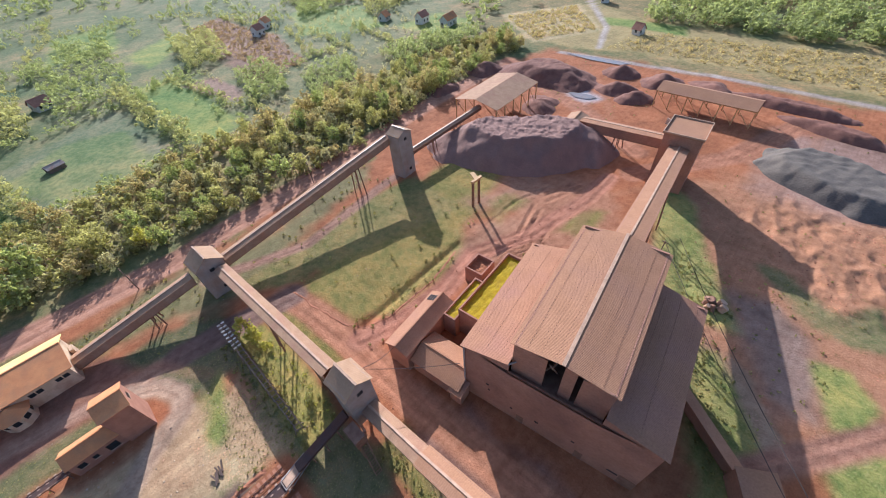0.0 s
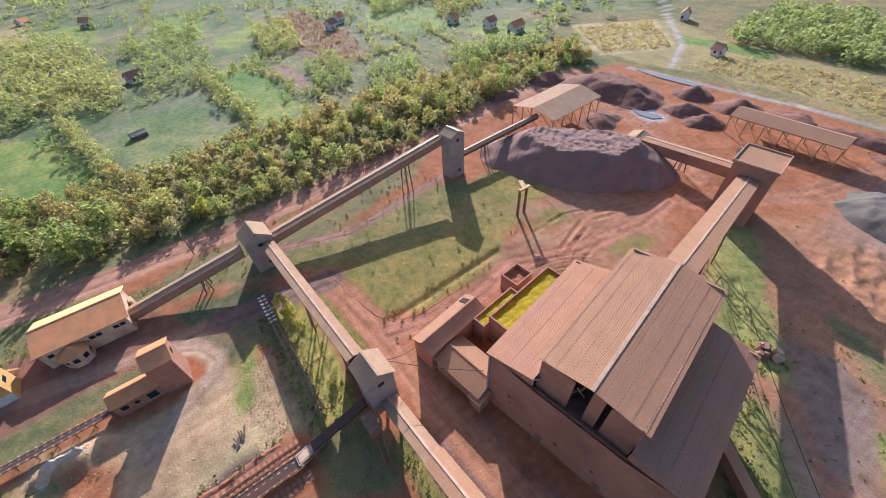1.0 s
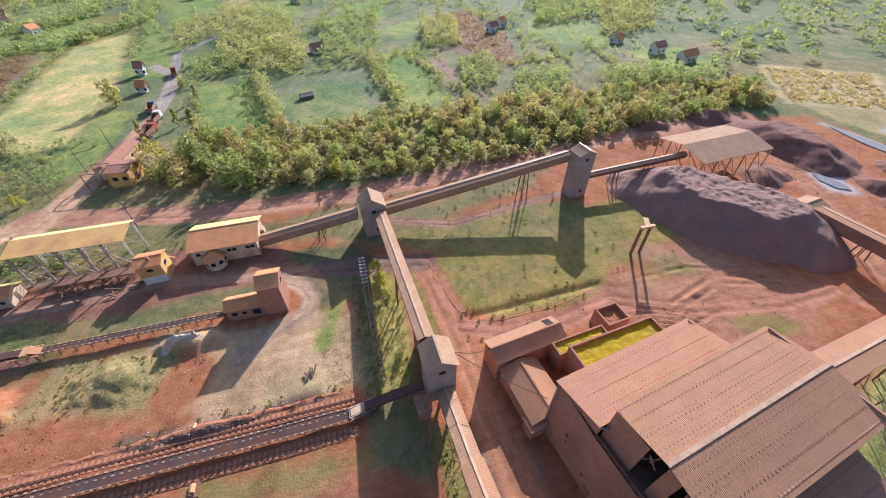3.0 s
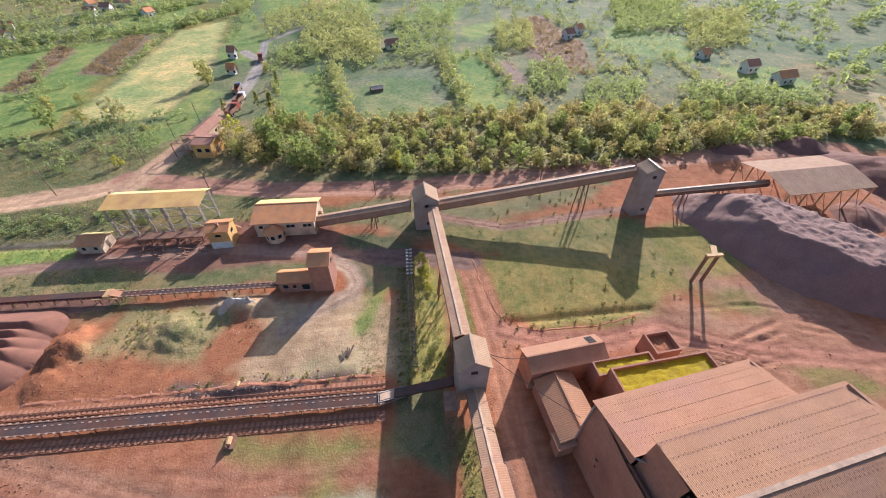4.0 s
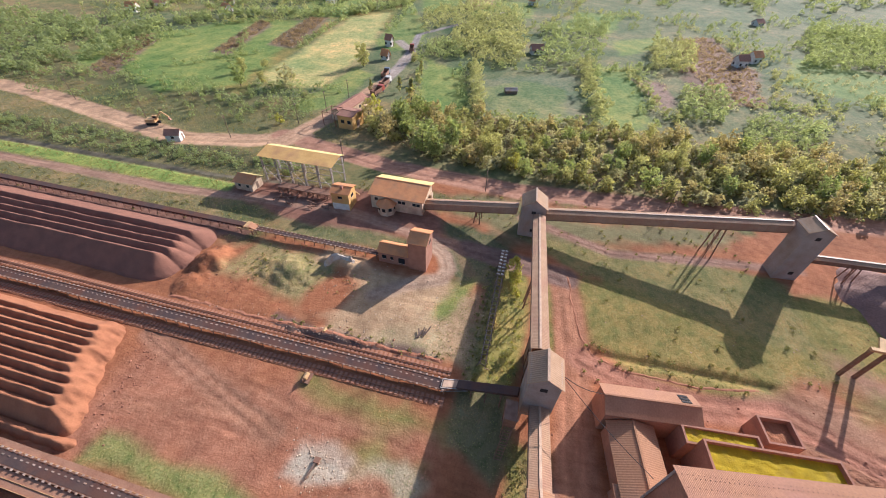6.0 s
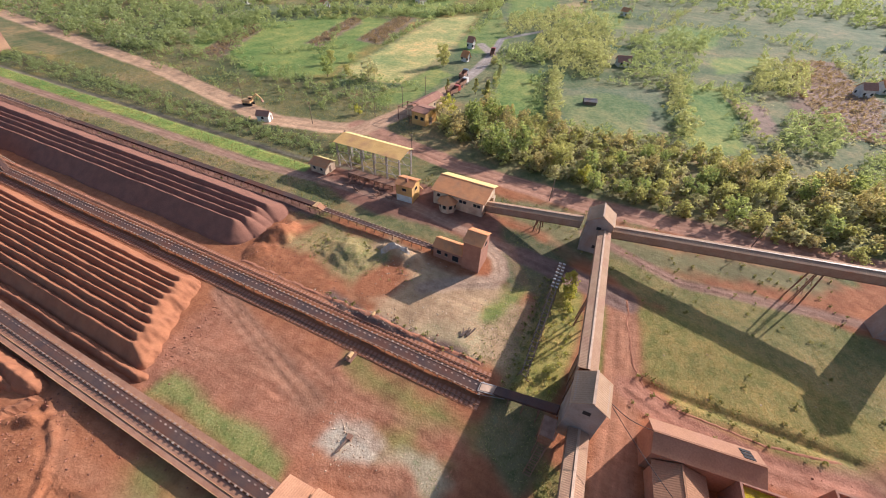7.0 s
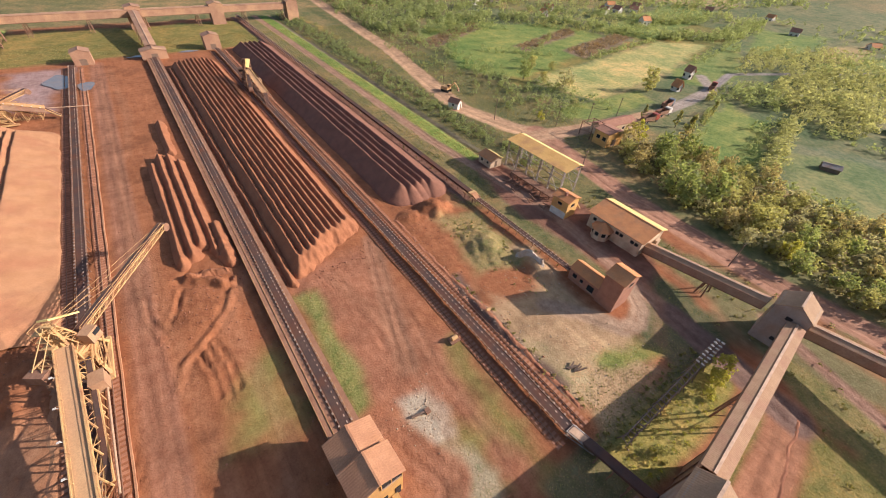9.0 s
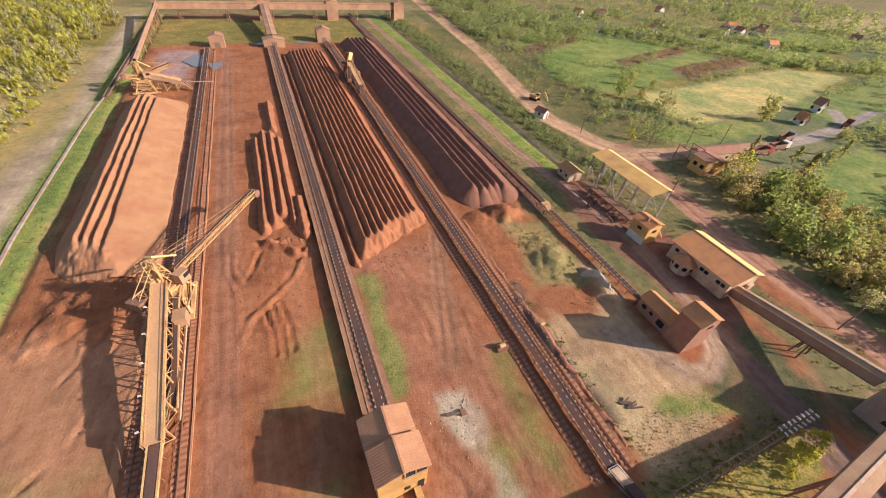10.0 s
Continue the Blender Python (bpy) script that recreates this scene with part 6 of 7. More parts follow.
for k, (x, y, deg, lx, ly) in enumerate(VILLAGE):
    h = (4.8 if k % 3 else 3.4) if k < 28 else 1.6
    gable_house("village_house", ("white rendered village house with an orange tiled roof" if k % 2 else "pale village house with a weathered red roof"), "house", x, y, deg, ly * .75, lx * .75, h * .85, h * .85 + 2.3, M_white, M_tile if k % 2 else M_brickred, .5, "village houses",
                windows=[("-", -2, 1.1, 1.1, 1.2), ("-", 1.5, 1.1, 1.1, 1.2), ("+", 0, 1.1, 1.1, 1.2), ("s", -1.2, 1.1, 1.0, 1.2), ("n", 1.2, 1.1, 1.0, 1.2)], doors=[("s", 1.2, 0, 1, 2.1)])
t, m = gable_house("hay_shed", "low weathered hay shed in a mown field", "shed", 110, 12.6, 20, 3.2, 5.2, 1.5, 2.3, M_pole, M_concrete, .3)

# ---- annexes of the hall ----
HR = 7.2
t, m = gable_house("hall_annex", "long low red-dusted annex with a vented roof", "industrial annex", -33.05, -24.5, HR - .2, 4.5, 13.4, 5.6, 6.7, M_wallclad, M_roof_pink, .3)
for k in range(3):
    x0, x1 = .45 + .6 * k, .9 + .6 * k
    z0, z1 = 6.78 - .49 * x0, 6.78 - .49 * x1
    Geo(m).slab((x0, -5.9, z0), (x1, -5.9, z1), (x1, -4.5, z1), (x0, -4.5, z0), .08).make("roof_vent", M_dark, t)
t, m = gable_house("hall_annex", "low annex with a weathered ribbed roof against the hall", "industrial annex", -40.9, -22.6, HR, 9.6, 6.4, 3.7, 4.9, M_wallclad, M_roof, .3, ridge="x", corr=True)
Geo(turned(-45.8, -20.6, 0, HR)).box(-1.1, 1.1, -1.2, 1.2, 0, 3.2).make("porch", M_wallclad, t)
Geo(turned(-45.8, -20.6, 0, HR)).slab((-1.3, -1.4, 3.9), (1.3, -1.4, 3.9), (1.3, 1.5, 3.2), (-1.3, 1.5, 3.2), .12).make("porch_roof", M_roof_pink, t)


def roofless(name, label, x, y, deg, lx, ly, z, fill, par=.7):
    """Flat-roofed block with parapets and a mossy or dusty roof deck."""
    m = turned(x, y, 0, deg)
    t = thing(name, (x, y, 0), label, "flat-roofed annex", "flat-roofed annexes")
    hx, hy = lx / 2, ly / 2
    Geo(m).box(-hx, hx, -hy, hy, -.2, z - .05).make("wall_body", M_wallclad, t)
    for b in ((-hx, hx, -hy, -hy + .3), (-hx, hx, hy - .3, hy), (-hx, -hx + .3, -hy + .3, hy - .3), (hx - .3, hx, -hy + .3, hy - .3)):
        Geo(m).box(*b, z - .05, z + par).make("parapet", M_brickred, t)
    n = 40
    xs, ys = np.linspace(-hx + .3, hx - .3, 24), np.linspace(-hy + .3, hy - .3, n)
    ob = grid_mesh("roof_deck", xs, ys, lambda a, b: z + .06 + (fbm(a * 3 + x, b * 3, 2.0, 4) - .5) * .35, fill)
    ob.matrix_world = m
    ob.parent = t
    ob.matrix_parent_inverse = Matrix.Translation(t.location).inverted()
    return t, m


roofless("moss_roofed_block", "flat-roofed block with bright yellow moss on its roof", -38.9, -39.1, HR - 1.8, 5.0, 17.4, 6.4, M_moss)
roofless("moss_roofed_block", "lower flat-roofed block with patchy olive moss", -35.75, -33.9, HR - 1.8, 2.7, 10.6, 5.0, M_moss, .5)
roofless("dusty_roofed_block", "low dusty walled bunker open to the sky", -31.5, -43.4, HR - 2, 4.2, 4.9, 3.2, M_ore, 1.0)

# hall front: recessed nave gable, doors, gutter pipe, roof fixings
Geo(HALL).box(1.9, WN - .25, -1.3, -1.1, 12.8, ZN + .1).make("gable_panel", M_wallclad, hall)
Geo(HALL).box(-1.9, -.3, -1.3, -1.1, 12.8, ZN + .6).make("gable_panel", M_wallclad, hall)
Geo(HALL).box(-WN + .25, -2.6, -1.3, -1.1, 12.8, ZN + .1).make("gable_panel", M_wallclad, hall)
# dark sheet in place of the shade deep inside the hall
Geo(HALL).box(-WN + .25, WN - .25, -6, -5.8, 12.8, ZN).make("interior_shade_sheet", M_dark, hall)
Geo(HALL).box(-WN, WN, -5.8, -.3, 12.6, 12.8).make("gantry_floor", M_steel, hall)
g = Geo(HALL)
g.beam((WN, -.1, 14.0), (-WN, -.1, 14.0), .1).beam((WN, -.1, 13.6), (-WN, -.1, 13.6), .08)
for k in range(12):
    x = -WN + k * 2 * WN / 11
    g.beam((x, -.1, 13.2), (x, -.1, 14.0), .08)
g.make("balcony_rail", M_steel, hall)
g = Geo(HALL)
for a, b in (((.6, -2.6, 15.4), (1.6, -1.4, 18.6)), ((1.0, -3.5, 16.5), (1.9, -1.4, 16.9)), ((1.4, -3.0, 15.0), (.8, -2.6, 18.8))):
    g.beam(a, b, .18)
g.make("inner_steelwork", M_roller, hall, "pale steel bracing inside the opening")
Geo(HALL).tube((W2 - .1, .2, 0), (W2 - .1, .2, ZE), .14).make("downpipe", M_steel_grey, hall)
Geo(HALL).tube((WN + .1, .1, ZN0 - .4), (WN - .7, -1.4, ZN0 - 1.0), .14).make("downpipe", M_steel_grey, hall)
for sgn in (1, -1):
    for part_name, x0, x1, z0, z1, rows in (("nave", WN + .3, .6, ZN - .05, ZR - .1, (.06, .33, .62, .9)), ("aisle", W2 + .2, WN + .5, ZE, ZN0 - .12, (.15, .5, .82))):
        g = Geo(HALL)
        for f in rows:
            n = 44
            for k in range(n):
                x, z = x0 + (x1 - x0) * f, z0 + (z1 - z0) * f
                y = -1.3 - ((LH if part_name == "nave" else LA) - 2) * (k + .5) / n
                g.box(sgn * x - .05, sgn * x + .05, y - .045, y + .045, z, z + .05)
        g.make("fixing_stuff", M_steel, hall)["kind"] = "stuff"
# thin dark plates paint the shaded wall openings onto the front
g = Geo(HALL)
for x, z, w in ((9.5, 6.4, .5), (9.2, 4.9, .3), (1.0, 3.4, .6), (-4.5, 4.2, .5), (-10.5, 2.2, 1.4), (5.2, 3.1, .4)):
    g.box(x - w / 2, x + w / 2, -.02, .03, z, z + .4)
g.make("opening_shade_plates", M_dark, hall)
for x, w, h in ((-12.5, 2.2, 3.0), (-5.8, 1.2, 2.2), (3.6, 1.2, 2.2)):
    Geo(HALL).box(x - w / 2, x + w / 2, -.02, .06, 0, h).make("door", M_steel, hall)

# long low shed wall on the shaded side
lw = thing("low_shed", (-78, -40, 0), "low long shed with a sloping red-dusted roof", "shed")
m = turned(-78.0, -40.6, 0, 54)
Geo(m).box(-.7, .7, -6.6, 5.2, 0, 2.3).make("wall_body", M_wallclad, lw)
Geo(m).slab((.95, -6.8, 2.7), (.95, 5.4, 2.7), (-.95, 5.4, 2.35), (-.95, -6.8, 2.35), .1).make("roof_slope", M_roof_orange, lw)
Geo(turned(-84.4, -36.0, 0, 30)).box(-2.2, 2.2, -2.2, 2.2, 0, 4.0).make("end_block", M_wallclad, lw)
Geo(turned(-84.4, -36.0, 0, 30)).slab((2.4, -2.4, 4.1), (2.4, 2.4, 4.1), (-2.4, 2.4, 4.6), (-2.4, -2.4, 4.6), .15).make("end_roof", M_roof, lw)
for k in range(7):
    g = Geo()
    x, y = -71 + random.uniform(-1.8, 1.8), -66.5 + random.uniform(-1.6, 1.6)
    q = thing("scrap_drum", (x, y, 0), "rusty scrap machine part on rough grass", "scrap", "scrap parts")
    g.tube((x, y, .2), (x + random.uniform(-.6, .6), y + random.uniform(-.6, .6), 1.3), random.uniform(.4, .8), n=10).make("drum", M_steel if k % 3 else M_ridge, q)

# ---- far sheds, hopper gallery and portal ----
def open_shed(label, x, y, deg, lx, ly, ze, zr, roof):
    m = turned(x, y, 0, deg)
    t = thing("open_shed", (x, y, 0), label, "open shed", "open sheds")
    for k in (1, -1):
        p = [(-lx / 2, k * ly / 2, ze), (lx / 2, k * ly / 2, ze), (lx / 2, 0, zr), (-lx / 2, 0, zr)]
        if k > 0:
            p = [p[1], p[0], p[3], p[2]]
        Geo(m).corrugated(*p, pitch=.4, amp=.04).make("roof_slope", roof, t)
    n = max(3, int(lx / 5))
    for i in range(n + 1):
        for k in (1, -1):
            xx, yy = -lx / 2 + .3 + i * (lx - .6) / n, k * (ly / 2 - .4)
            Geo(m).beam((xx, yy, -.3), (xx, yy, ze), .3).make("post", M_steel_yel, t)
    g = Geo(m)
    for k in (1, -1):
        g.beam((-lx / 2, k * (ly / 2 - .4), ze - .3), (lx / 2, k * (ly / 2 - .4), ze - .3), .25)
        for i in range(n):
            xa, xb = -lx / 2 + .3 + i * (lx - .6) / n, -lx / 2 + .3 + (i + 1) * (lx - .6) / n
            g.beam((xa, k * (ly / 2 - .4), .2), (xb, k * (ly / 2 - .4), ze - .3), .12)
    g.make("eave_beam", M_steel_yel, t)
    return t


open_shed("wide open ore shed with a buff sheet roof on yellow posts", 14.8, -109.6, 94, 27, 17.5, 7.6, 9.4, M_gal_roof)
open_shed("long open shed with a brown roof beside the waste heaps", -42.2, -149.2, 1, 30, 10, 5.8, 7.4, M_roof)
gallery("short enclosed gallery between the hopper house and the flat-roofed tower", (-18, -110.6, 6.4), (-43.6, -108, 9.5), 3.6, 3.2, (.5,), M_roof, M_wallclad)
gable_house("hopper_house", "small square hopper house with a buff roof", "conveyor house", -15.6, -111.6, 8, 5.6, 5.6, 5.2, 6.2, M_wallclad, M_gal_roof, .3)
gallery("low sagging conveyor from the transfer tower to the open shed", (12.4, -64, 6.0), (13.5, -98, 7.0), 1.8, 1.5, (.3, .6), M_gal_roof, M_steel)
for k in range(4):
    Geo().tube((-44.6 + k * .0, -106.5, 13 + .35 * k), (-42.0, -107.2 - .2 * k, 13 + .35 * k), .22).make("vent_pipe", M_roller, flat)

pt = thing("steel_portal", (-14.6, -62.2, 0), "tall rusty steel portal frame standing in the grass", "portal frame")
for y in (-61.2, -63.6):
    Geo().beam((-14.6, y, -.2), (-14.6, y, 8.0), .5).make("post", M_steel, pt)
Geo().beam((-14.8, -60.6, 8.1), (-14.8, -64.2, 8.1), .7, .5).make("crossbeam", M_steel_yel, pt)
Geo().beam((-14.8, -62.4, 8.2), (-12.2, -63.6, 8.4), 1.2, .3).make("cantilever", M_steel_yel, pt)

# clad wall beside the near transfer tower, added to close the gallery's shadow
sb = thing("shadow_fill_wall", (-29.6, -7.0, 0), "rusty sheet-clad wall added under the conveyor gallery to fill its shadow", "support")
Geo(turned(-29.6, -6.95, 0, 2.6)).box(-4.1, 4.1, -.8, .8, -.1, 8.2).make("clad_wall", M_steel, sb)
for x in (-33.5, -31.0, -28.4, -25.7):
    Geo().beam((x, -6.0, -.1), (x, -6.0, 9.4), .18).make("post", M_steel, sb)

# stair cabin and chute under the near transfer tower
sc = thing("stair_cabin", (-42, -4.3, 0), "rusty cabin on slender legs with a steep stair", "cabin")
Geo().box(-41.6, -38.6, -5.2, -3.4, 4.6, 6.8).make("cabin", M_steel, sc)
for x in (-41.4, -38.8):
    for y in (-5.0, -3.6):
        Geo().beam((x, y, -.1), (x, y, 4.6), .16).make("leg", M_steel, sc)
g = Geo()
g.beam((-41.6, -4.9, 4.6), (-44.6, -4.2, 0), .12).beam((-41.6, -3.9, 4.6), (-44.6, -3.2, 0), .12)
for k in range(12):
    f = k / 11
    g.beam((-41.6 - 3 * f, -4.9 + .7 * f, 4.6 * (1 - f)), (-41.6 - 3 * f, -3.9 + .7 * f, 4.6 * (1 - f)), .1)
g.make("stair", M_steel, sc)
ch = thing("feed_chute", (-35.4, -1, 0), "low covered feed conveyor running under the transfer tower", "conveyor")
Geo().beam((-35.2, 4.4, 1.0), (-36.2, -5.2, 5.2), 1.5, .5).make("trough", M_belt, ch)
for f in (.25, .5, .75):
    Geo().beam((-36.0 - f, 4.4 - 9.6 * f, .8 + 4.2 * f), (-36.0 - f, 4.4 - 9.6 * f, -.1), .18).make("leg", M_steel, ch)
    Geo().beam((-34.4 - f, 4.4 - 9.6 * f, .8 + 4.2 * f), (-34.4 - f, 4.4 - 9.6 * f, -.1), .18).make("leg", M_steel, ch)

# derelict roller trestle beside the tree
tr = thing("derelict_trestle", (-16, 1.0, 0), "derelict timber and steel conveyor trestle with loose rollers", "trestle")
g = Geo()
for k in range(29):
    x = -2.4 - k * 1.0
    top = 3.2 - .075 * k
    j = random.uniform(-.45, .45)
    g.beam((x, .3 + j, -.1), (x + j, .6, top + j), .12)
    g.beam((x, 1.7 - j, -.1), (x - j, 1.5, top - j), .12)
    g.beam((x, .4, top - .1 + j), (x, 1.7, top - .1 - j), .12)
    g.beam((x, .5, .3), (x + 1.0 + j, .6, top), .09)
    g.beam((x + 1.0, 1.6, .3), (x - j, 1.5, top), .09)
    if k % 4 == 1:
        g.beam((x, .5, .2), (x, 1.6, top), .09)
    if k < 8:
        for q in (.65, 1.5):
            Geo().tube((x, q - .3, top + .3), (x + random.uniform(-.1, .1), q + .3, top + .3), .14, n=8).make("roller", M_white, tr, "pale loose roller")
for q in (.6, 1.5):
    g.beam((-2.2, q, 3.2), (-30.6, q, 1.1), .13)
g.make("trestle_frame", M_trestle, tr)

# masts, poles and slack cables
def pole(x, y, h, label="slim dark utility pole", lean=(0, 0)):
    t = thing("utility_pole", (x, y, 0), label, "pole", "utility poles")
    Geo().tube((x, y, -.3), (x + lean[0], y + lean[1], h), .13, .09).make("shaft", M_pole, t)
    Geo().beam((x + lean[0] - .7, y + lean[1], h - .4), (x + lean[0] + .7, y + lean[1], h - .4), .12).make("crossarm", M_pole, t)
    return t


for x, y, h in ((50, 84, 8), (64, 80, 8), (80, 78, 8), (29, 56, 8), (33, 100, 8), (38, 140, 8), (44, 180, 8), (26, 10, 7), (30, -40, 7), (24, 78, 6), (-58, -72, 6), (-68, -58, 6)):
    pole(x, y, h)
lm = thing("fallen_post", (-52.6, 21.6, 0), "dark fallen post lying on pale gravel", "post")
Geo().beam((-54.2, 22.0, .25), (-51.6, 21.5, .3), .3).make("log", M_pole, lm)
Geo().box(-52.0, -51.2, 21.1, 21.9, 0, .5).make("stump", M_steel, lm)
for k in range(6):
    x, y = -26.3 + random.uniform(-1.2, 1.0), 13.2 + random.uniform(-.8, .8)
    q = thing("timber_scrap", (x, y, 0), "broken dark timber on pale soil", "scrap", "timber scraps")
    Geo().beam((x - .9, y + random.uniform(-.5, .5), .2), (x + .8, y + random.uniform(-.4, .4), .5), .22).make("timber", M_pole, q)
for a, b, sag in (((-36, -10.4, 12), (-33.5, -17.8, 6), .8), ((-36, -10.4, 11.8), (-46, -21, 11), .6), ((-60, -75, 5.5), (-90, -36, 5.5), 1.0), ((-58, -72, 5.6), (-88, -34, 5.6), 1.0)):
    c = thing("slack_cable", ((a[0] + b[0]) / 2, (a[1] + b[1]) / 2, 0), "slack black overhead cable", "cable", "cables")
    g = Geo()
    A, B = Vector(a), Vector(b)
    p = [A.lerp(B, i / 10) - Vector((0, 0, sag * math.sin(math.pi * i / 10))) for i in range(11)]
    g.sweep(p, .05)
    g.make("strand", M_cable, c)
for x, y, rx, ry in ((-4, -138, 5, 2.2), (38, -142, 4, 2), (8, -176, 14, 2.2), (-104, -122, 9, 4), (-96, 205, 4, 8), (-88, 196, 2.5, 6), (-66, 230, 6, 1.6), (-48, 231, 4, 1.4), (-100, -140, 5, 3)):
    n = 28
    v = [(x + rx * (1 + .25 * math.sin(3 * a + x)) * math.cos(a), y + ry * (1 + .2 * math.sin(2 * a + y)) * math.sin(a), .22) for a in [2 * math.pi * k / n for k in range(n)]]
    w = Geo().add(v, [tuple(range(n))]).make("puddle", M_water)
    tagged(w, "shallow grey puddle on red mud", "puddle", "puddles", "structure")


# ---- trees, scrub and grass ----
def leaf_cloud(rs, n_clump, per, size, shape):
    """Leaf blades in small clumps; each blade faces roughly away from its clump's middle."""
    C, R, O = [], [], []
    for _ in range(n_clump):
        c, r, o = shape(rs)
        C.append(c)
        R.append(r)
        O.append(o)
    C, R, O = np.repeat(np.array(C), per, 0), np.repeat(np.array(R), per), np.repeat(np.array(O), per, 0)
    n = len(C)
    unit = lambda v: v / (np.linalg.norm(v, axis=1, keepdims=True) + 1e-6)
    d = unit(rs.normal(size=(n, 3)))
    p = C + d * (R * rs.uniform(.3, 1.3, n))[:, None]
    nrm = unit(d * .4 + O * .4 + rs.normal(size=(n, 3)) * .6 + np.array([0, 0, .2]))
    u = unit(np.cross(nrm, rs.normal(size=(n, 3))))
    w = np.cross(nrm, u)
    s = (size * rs.uniform(.55, 1.35, n))[:, None]
    V = np.stack([p - u * s - w * s * .4, p + u * s * .1 - w * s * .75, p + u * s + w * s * .1, p - u * s * .1 + w * s * .7], 1).reshape(-1, 3)
    return V, [(4 * k, 4 * k + 1, 4 * k + 2, 4 * k + 3) for k in range(n)]


def crown_shape(h, r, base, lobes, pointed=False, seed=0):
    """Uneven lobes about a leaning stem: some low and wide, some high and small."""
    rl = np.random.RandomState(seed + 900)
    L = []
    lean = rl.normal(size=2) * r * .12
    for k in range(lobes):
        f = (k + rl.uniform(.1, .9)) / lobes
        a = 2.4 * k + rl.uniform(-.7, .7)
        wide = (1.05 - .95 * f) if pointed else math.sin(math.pi * min(.93, .22 + .72 * f))
        off = r * wide * rl.uniform(.35, .8)
        z = base + (h - base) * (.12 + .78 * f)
        L.append((np.array([math.cos(a) * off + lean[0] * f, math.sin(a) * off + lean[1] * f, z]), r * rl.uniform(.26, .5) * (.75 if f > .8 or pointed else 1)))
    mass = np.array([q[1] ** 2 for q in L])
    mass /= mass.sum()

    def place(rs):
        c, rad = L[rs.choice(len(L), p=mass)]
        d = rs.normal(size=3)
        d[2] = d[2] * .9 + .15
        d /= np.linalg.norm(d)
        return c + d * rad * np.array([1, 1, .85]) * rs.uniform(.55, 1.05), rad * .3, d
    return place


def make_tree(h, r, leaf, seed, pointed=False, clumps=130):
    rs = np.random.RandomState(seed)
    t = thing("tree", (0, 0, 0), "broadleaf tree with a ragged autumn crown", "tree", "trees")
    g = Geo()
    g.tube((0, 0, -.3), (.1, 0, h * .55), .035 * h * .6, .02 * h * .5, 7)
    for k in range(6):
        a = k * 2.4
        z = h * (.18 + .08 * k)
        g.tube((.05, 0, z), (math.cos(a) * r * .6, math.sin(a) * r * .6, z + h * .22), .012 * h * .6, .004 * h, 5)
    g.make("trunk", M_bark, t)
    V, F = leaf_cloud(rs, clumps, 9, .022 * h + .07, crown_shape(h, r, h * .08, 15, pointed, seed))
    me = bpy.data.meshes.new("crown")
    me.from_pydata(V.tolist(), [], F)
    me.materials.append(leaf)
    c = new("crown", me)
    c.parent = t
    return t


KINDS = []
for k, (h, r, lf, pt_) in enumerate([(7, 3.0, 0, False), (6, 2.8, 2, False), (8, 3.2, 1, False), (5, 2.6, 4, False), (8.5, 2.0, 0, True), (7, 2.3, 3, False), (9, 3.0, 2, False), (6, 3.0, 0, False)]):
    KINDS.append(make_tree(h, r, M_leaf[lf], 40 + k, pt_))
LABELS = {0: "olive-green broadleaf tree in a dense belt", 1: "low tree with brown-turning autumn leaves", 2: "dark green broadleaf tree with a full crown", 3: "greyish scrub tree with thin foliage", 4: "tall slim olive-green poplar", 5: "bright yellow-green young tree", 6: "tall tree with turning ochre leaves", 7: "broad olive tree with a ragged crown"}
for k, t in enumerate(KINDS):
    t["label"] = LABELS[k]

rt = np.random.RandomState(11)


def scatter(poly, n, gap):
    pts = np.array(poly)
    lo, hi = pts.min(0), pts.max(0)
    out = []
    for _ in range(n * 40):
        p = lo + rt.rand(2) * (hi - lo)
        if poly_dist(p[:1], p[1:], poly)[0] < 0 and all((p[0] - q[0]) ** 2 + (p[1] - q[1]) ** 2 > gap * gap for q in out):
            out.append(tuple(p))
            if len(out) >= n:
                break
    return out


used = set()


def plant(x, y, kind, s):
    m = turned(x, y, -.1, rt.uniform(0, 360)) @ Matrix.Diagonal((s, s, s * rt.uniform(.9, 1.1), 1))
    if kind not in used:
        used.add(kind)
        KINDS[kind].matrix_world = m
        return
    o = copy_thing(KINDS[kind], Matrix())
    o.matrix_world = m


BELT = [(35, -60), (46, -120), (46, -176), (72, -178), (80, -60), (82, -20), (76, 26), (76, 48), (58, 60), (48, 56), (43, 40), (39, 20), (36, 0)]
for x, y in scatter(BELT, 225, 4.0):
    plant(x, y, rt.choice([0, 1, 2, 3, 6, 7], p=[.24, .16, .17, .15, .1, .18]), .5 + .85 * fbm(np.array([x]), np.array([y]), 22, 2)[0] * rt.uniform(.7, 1.35))
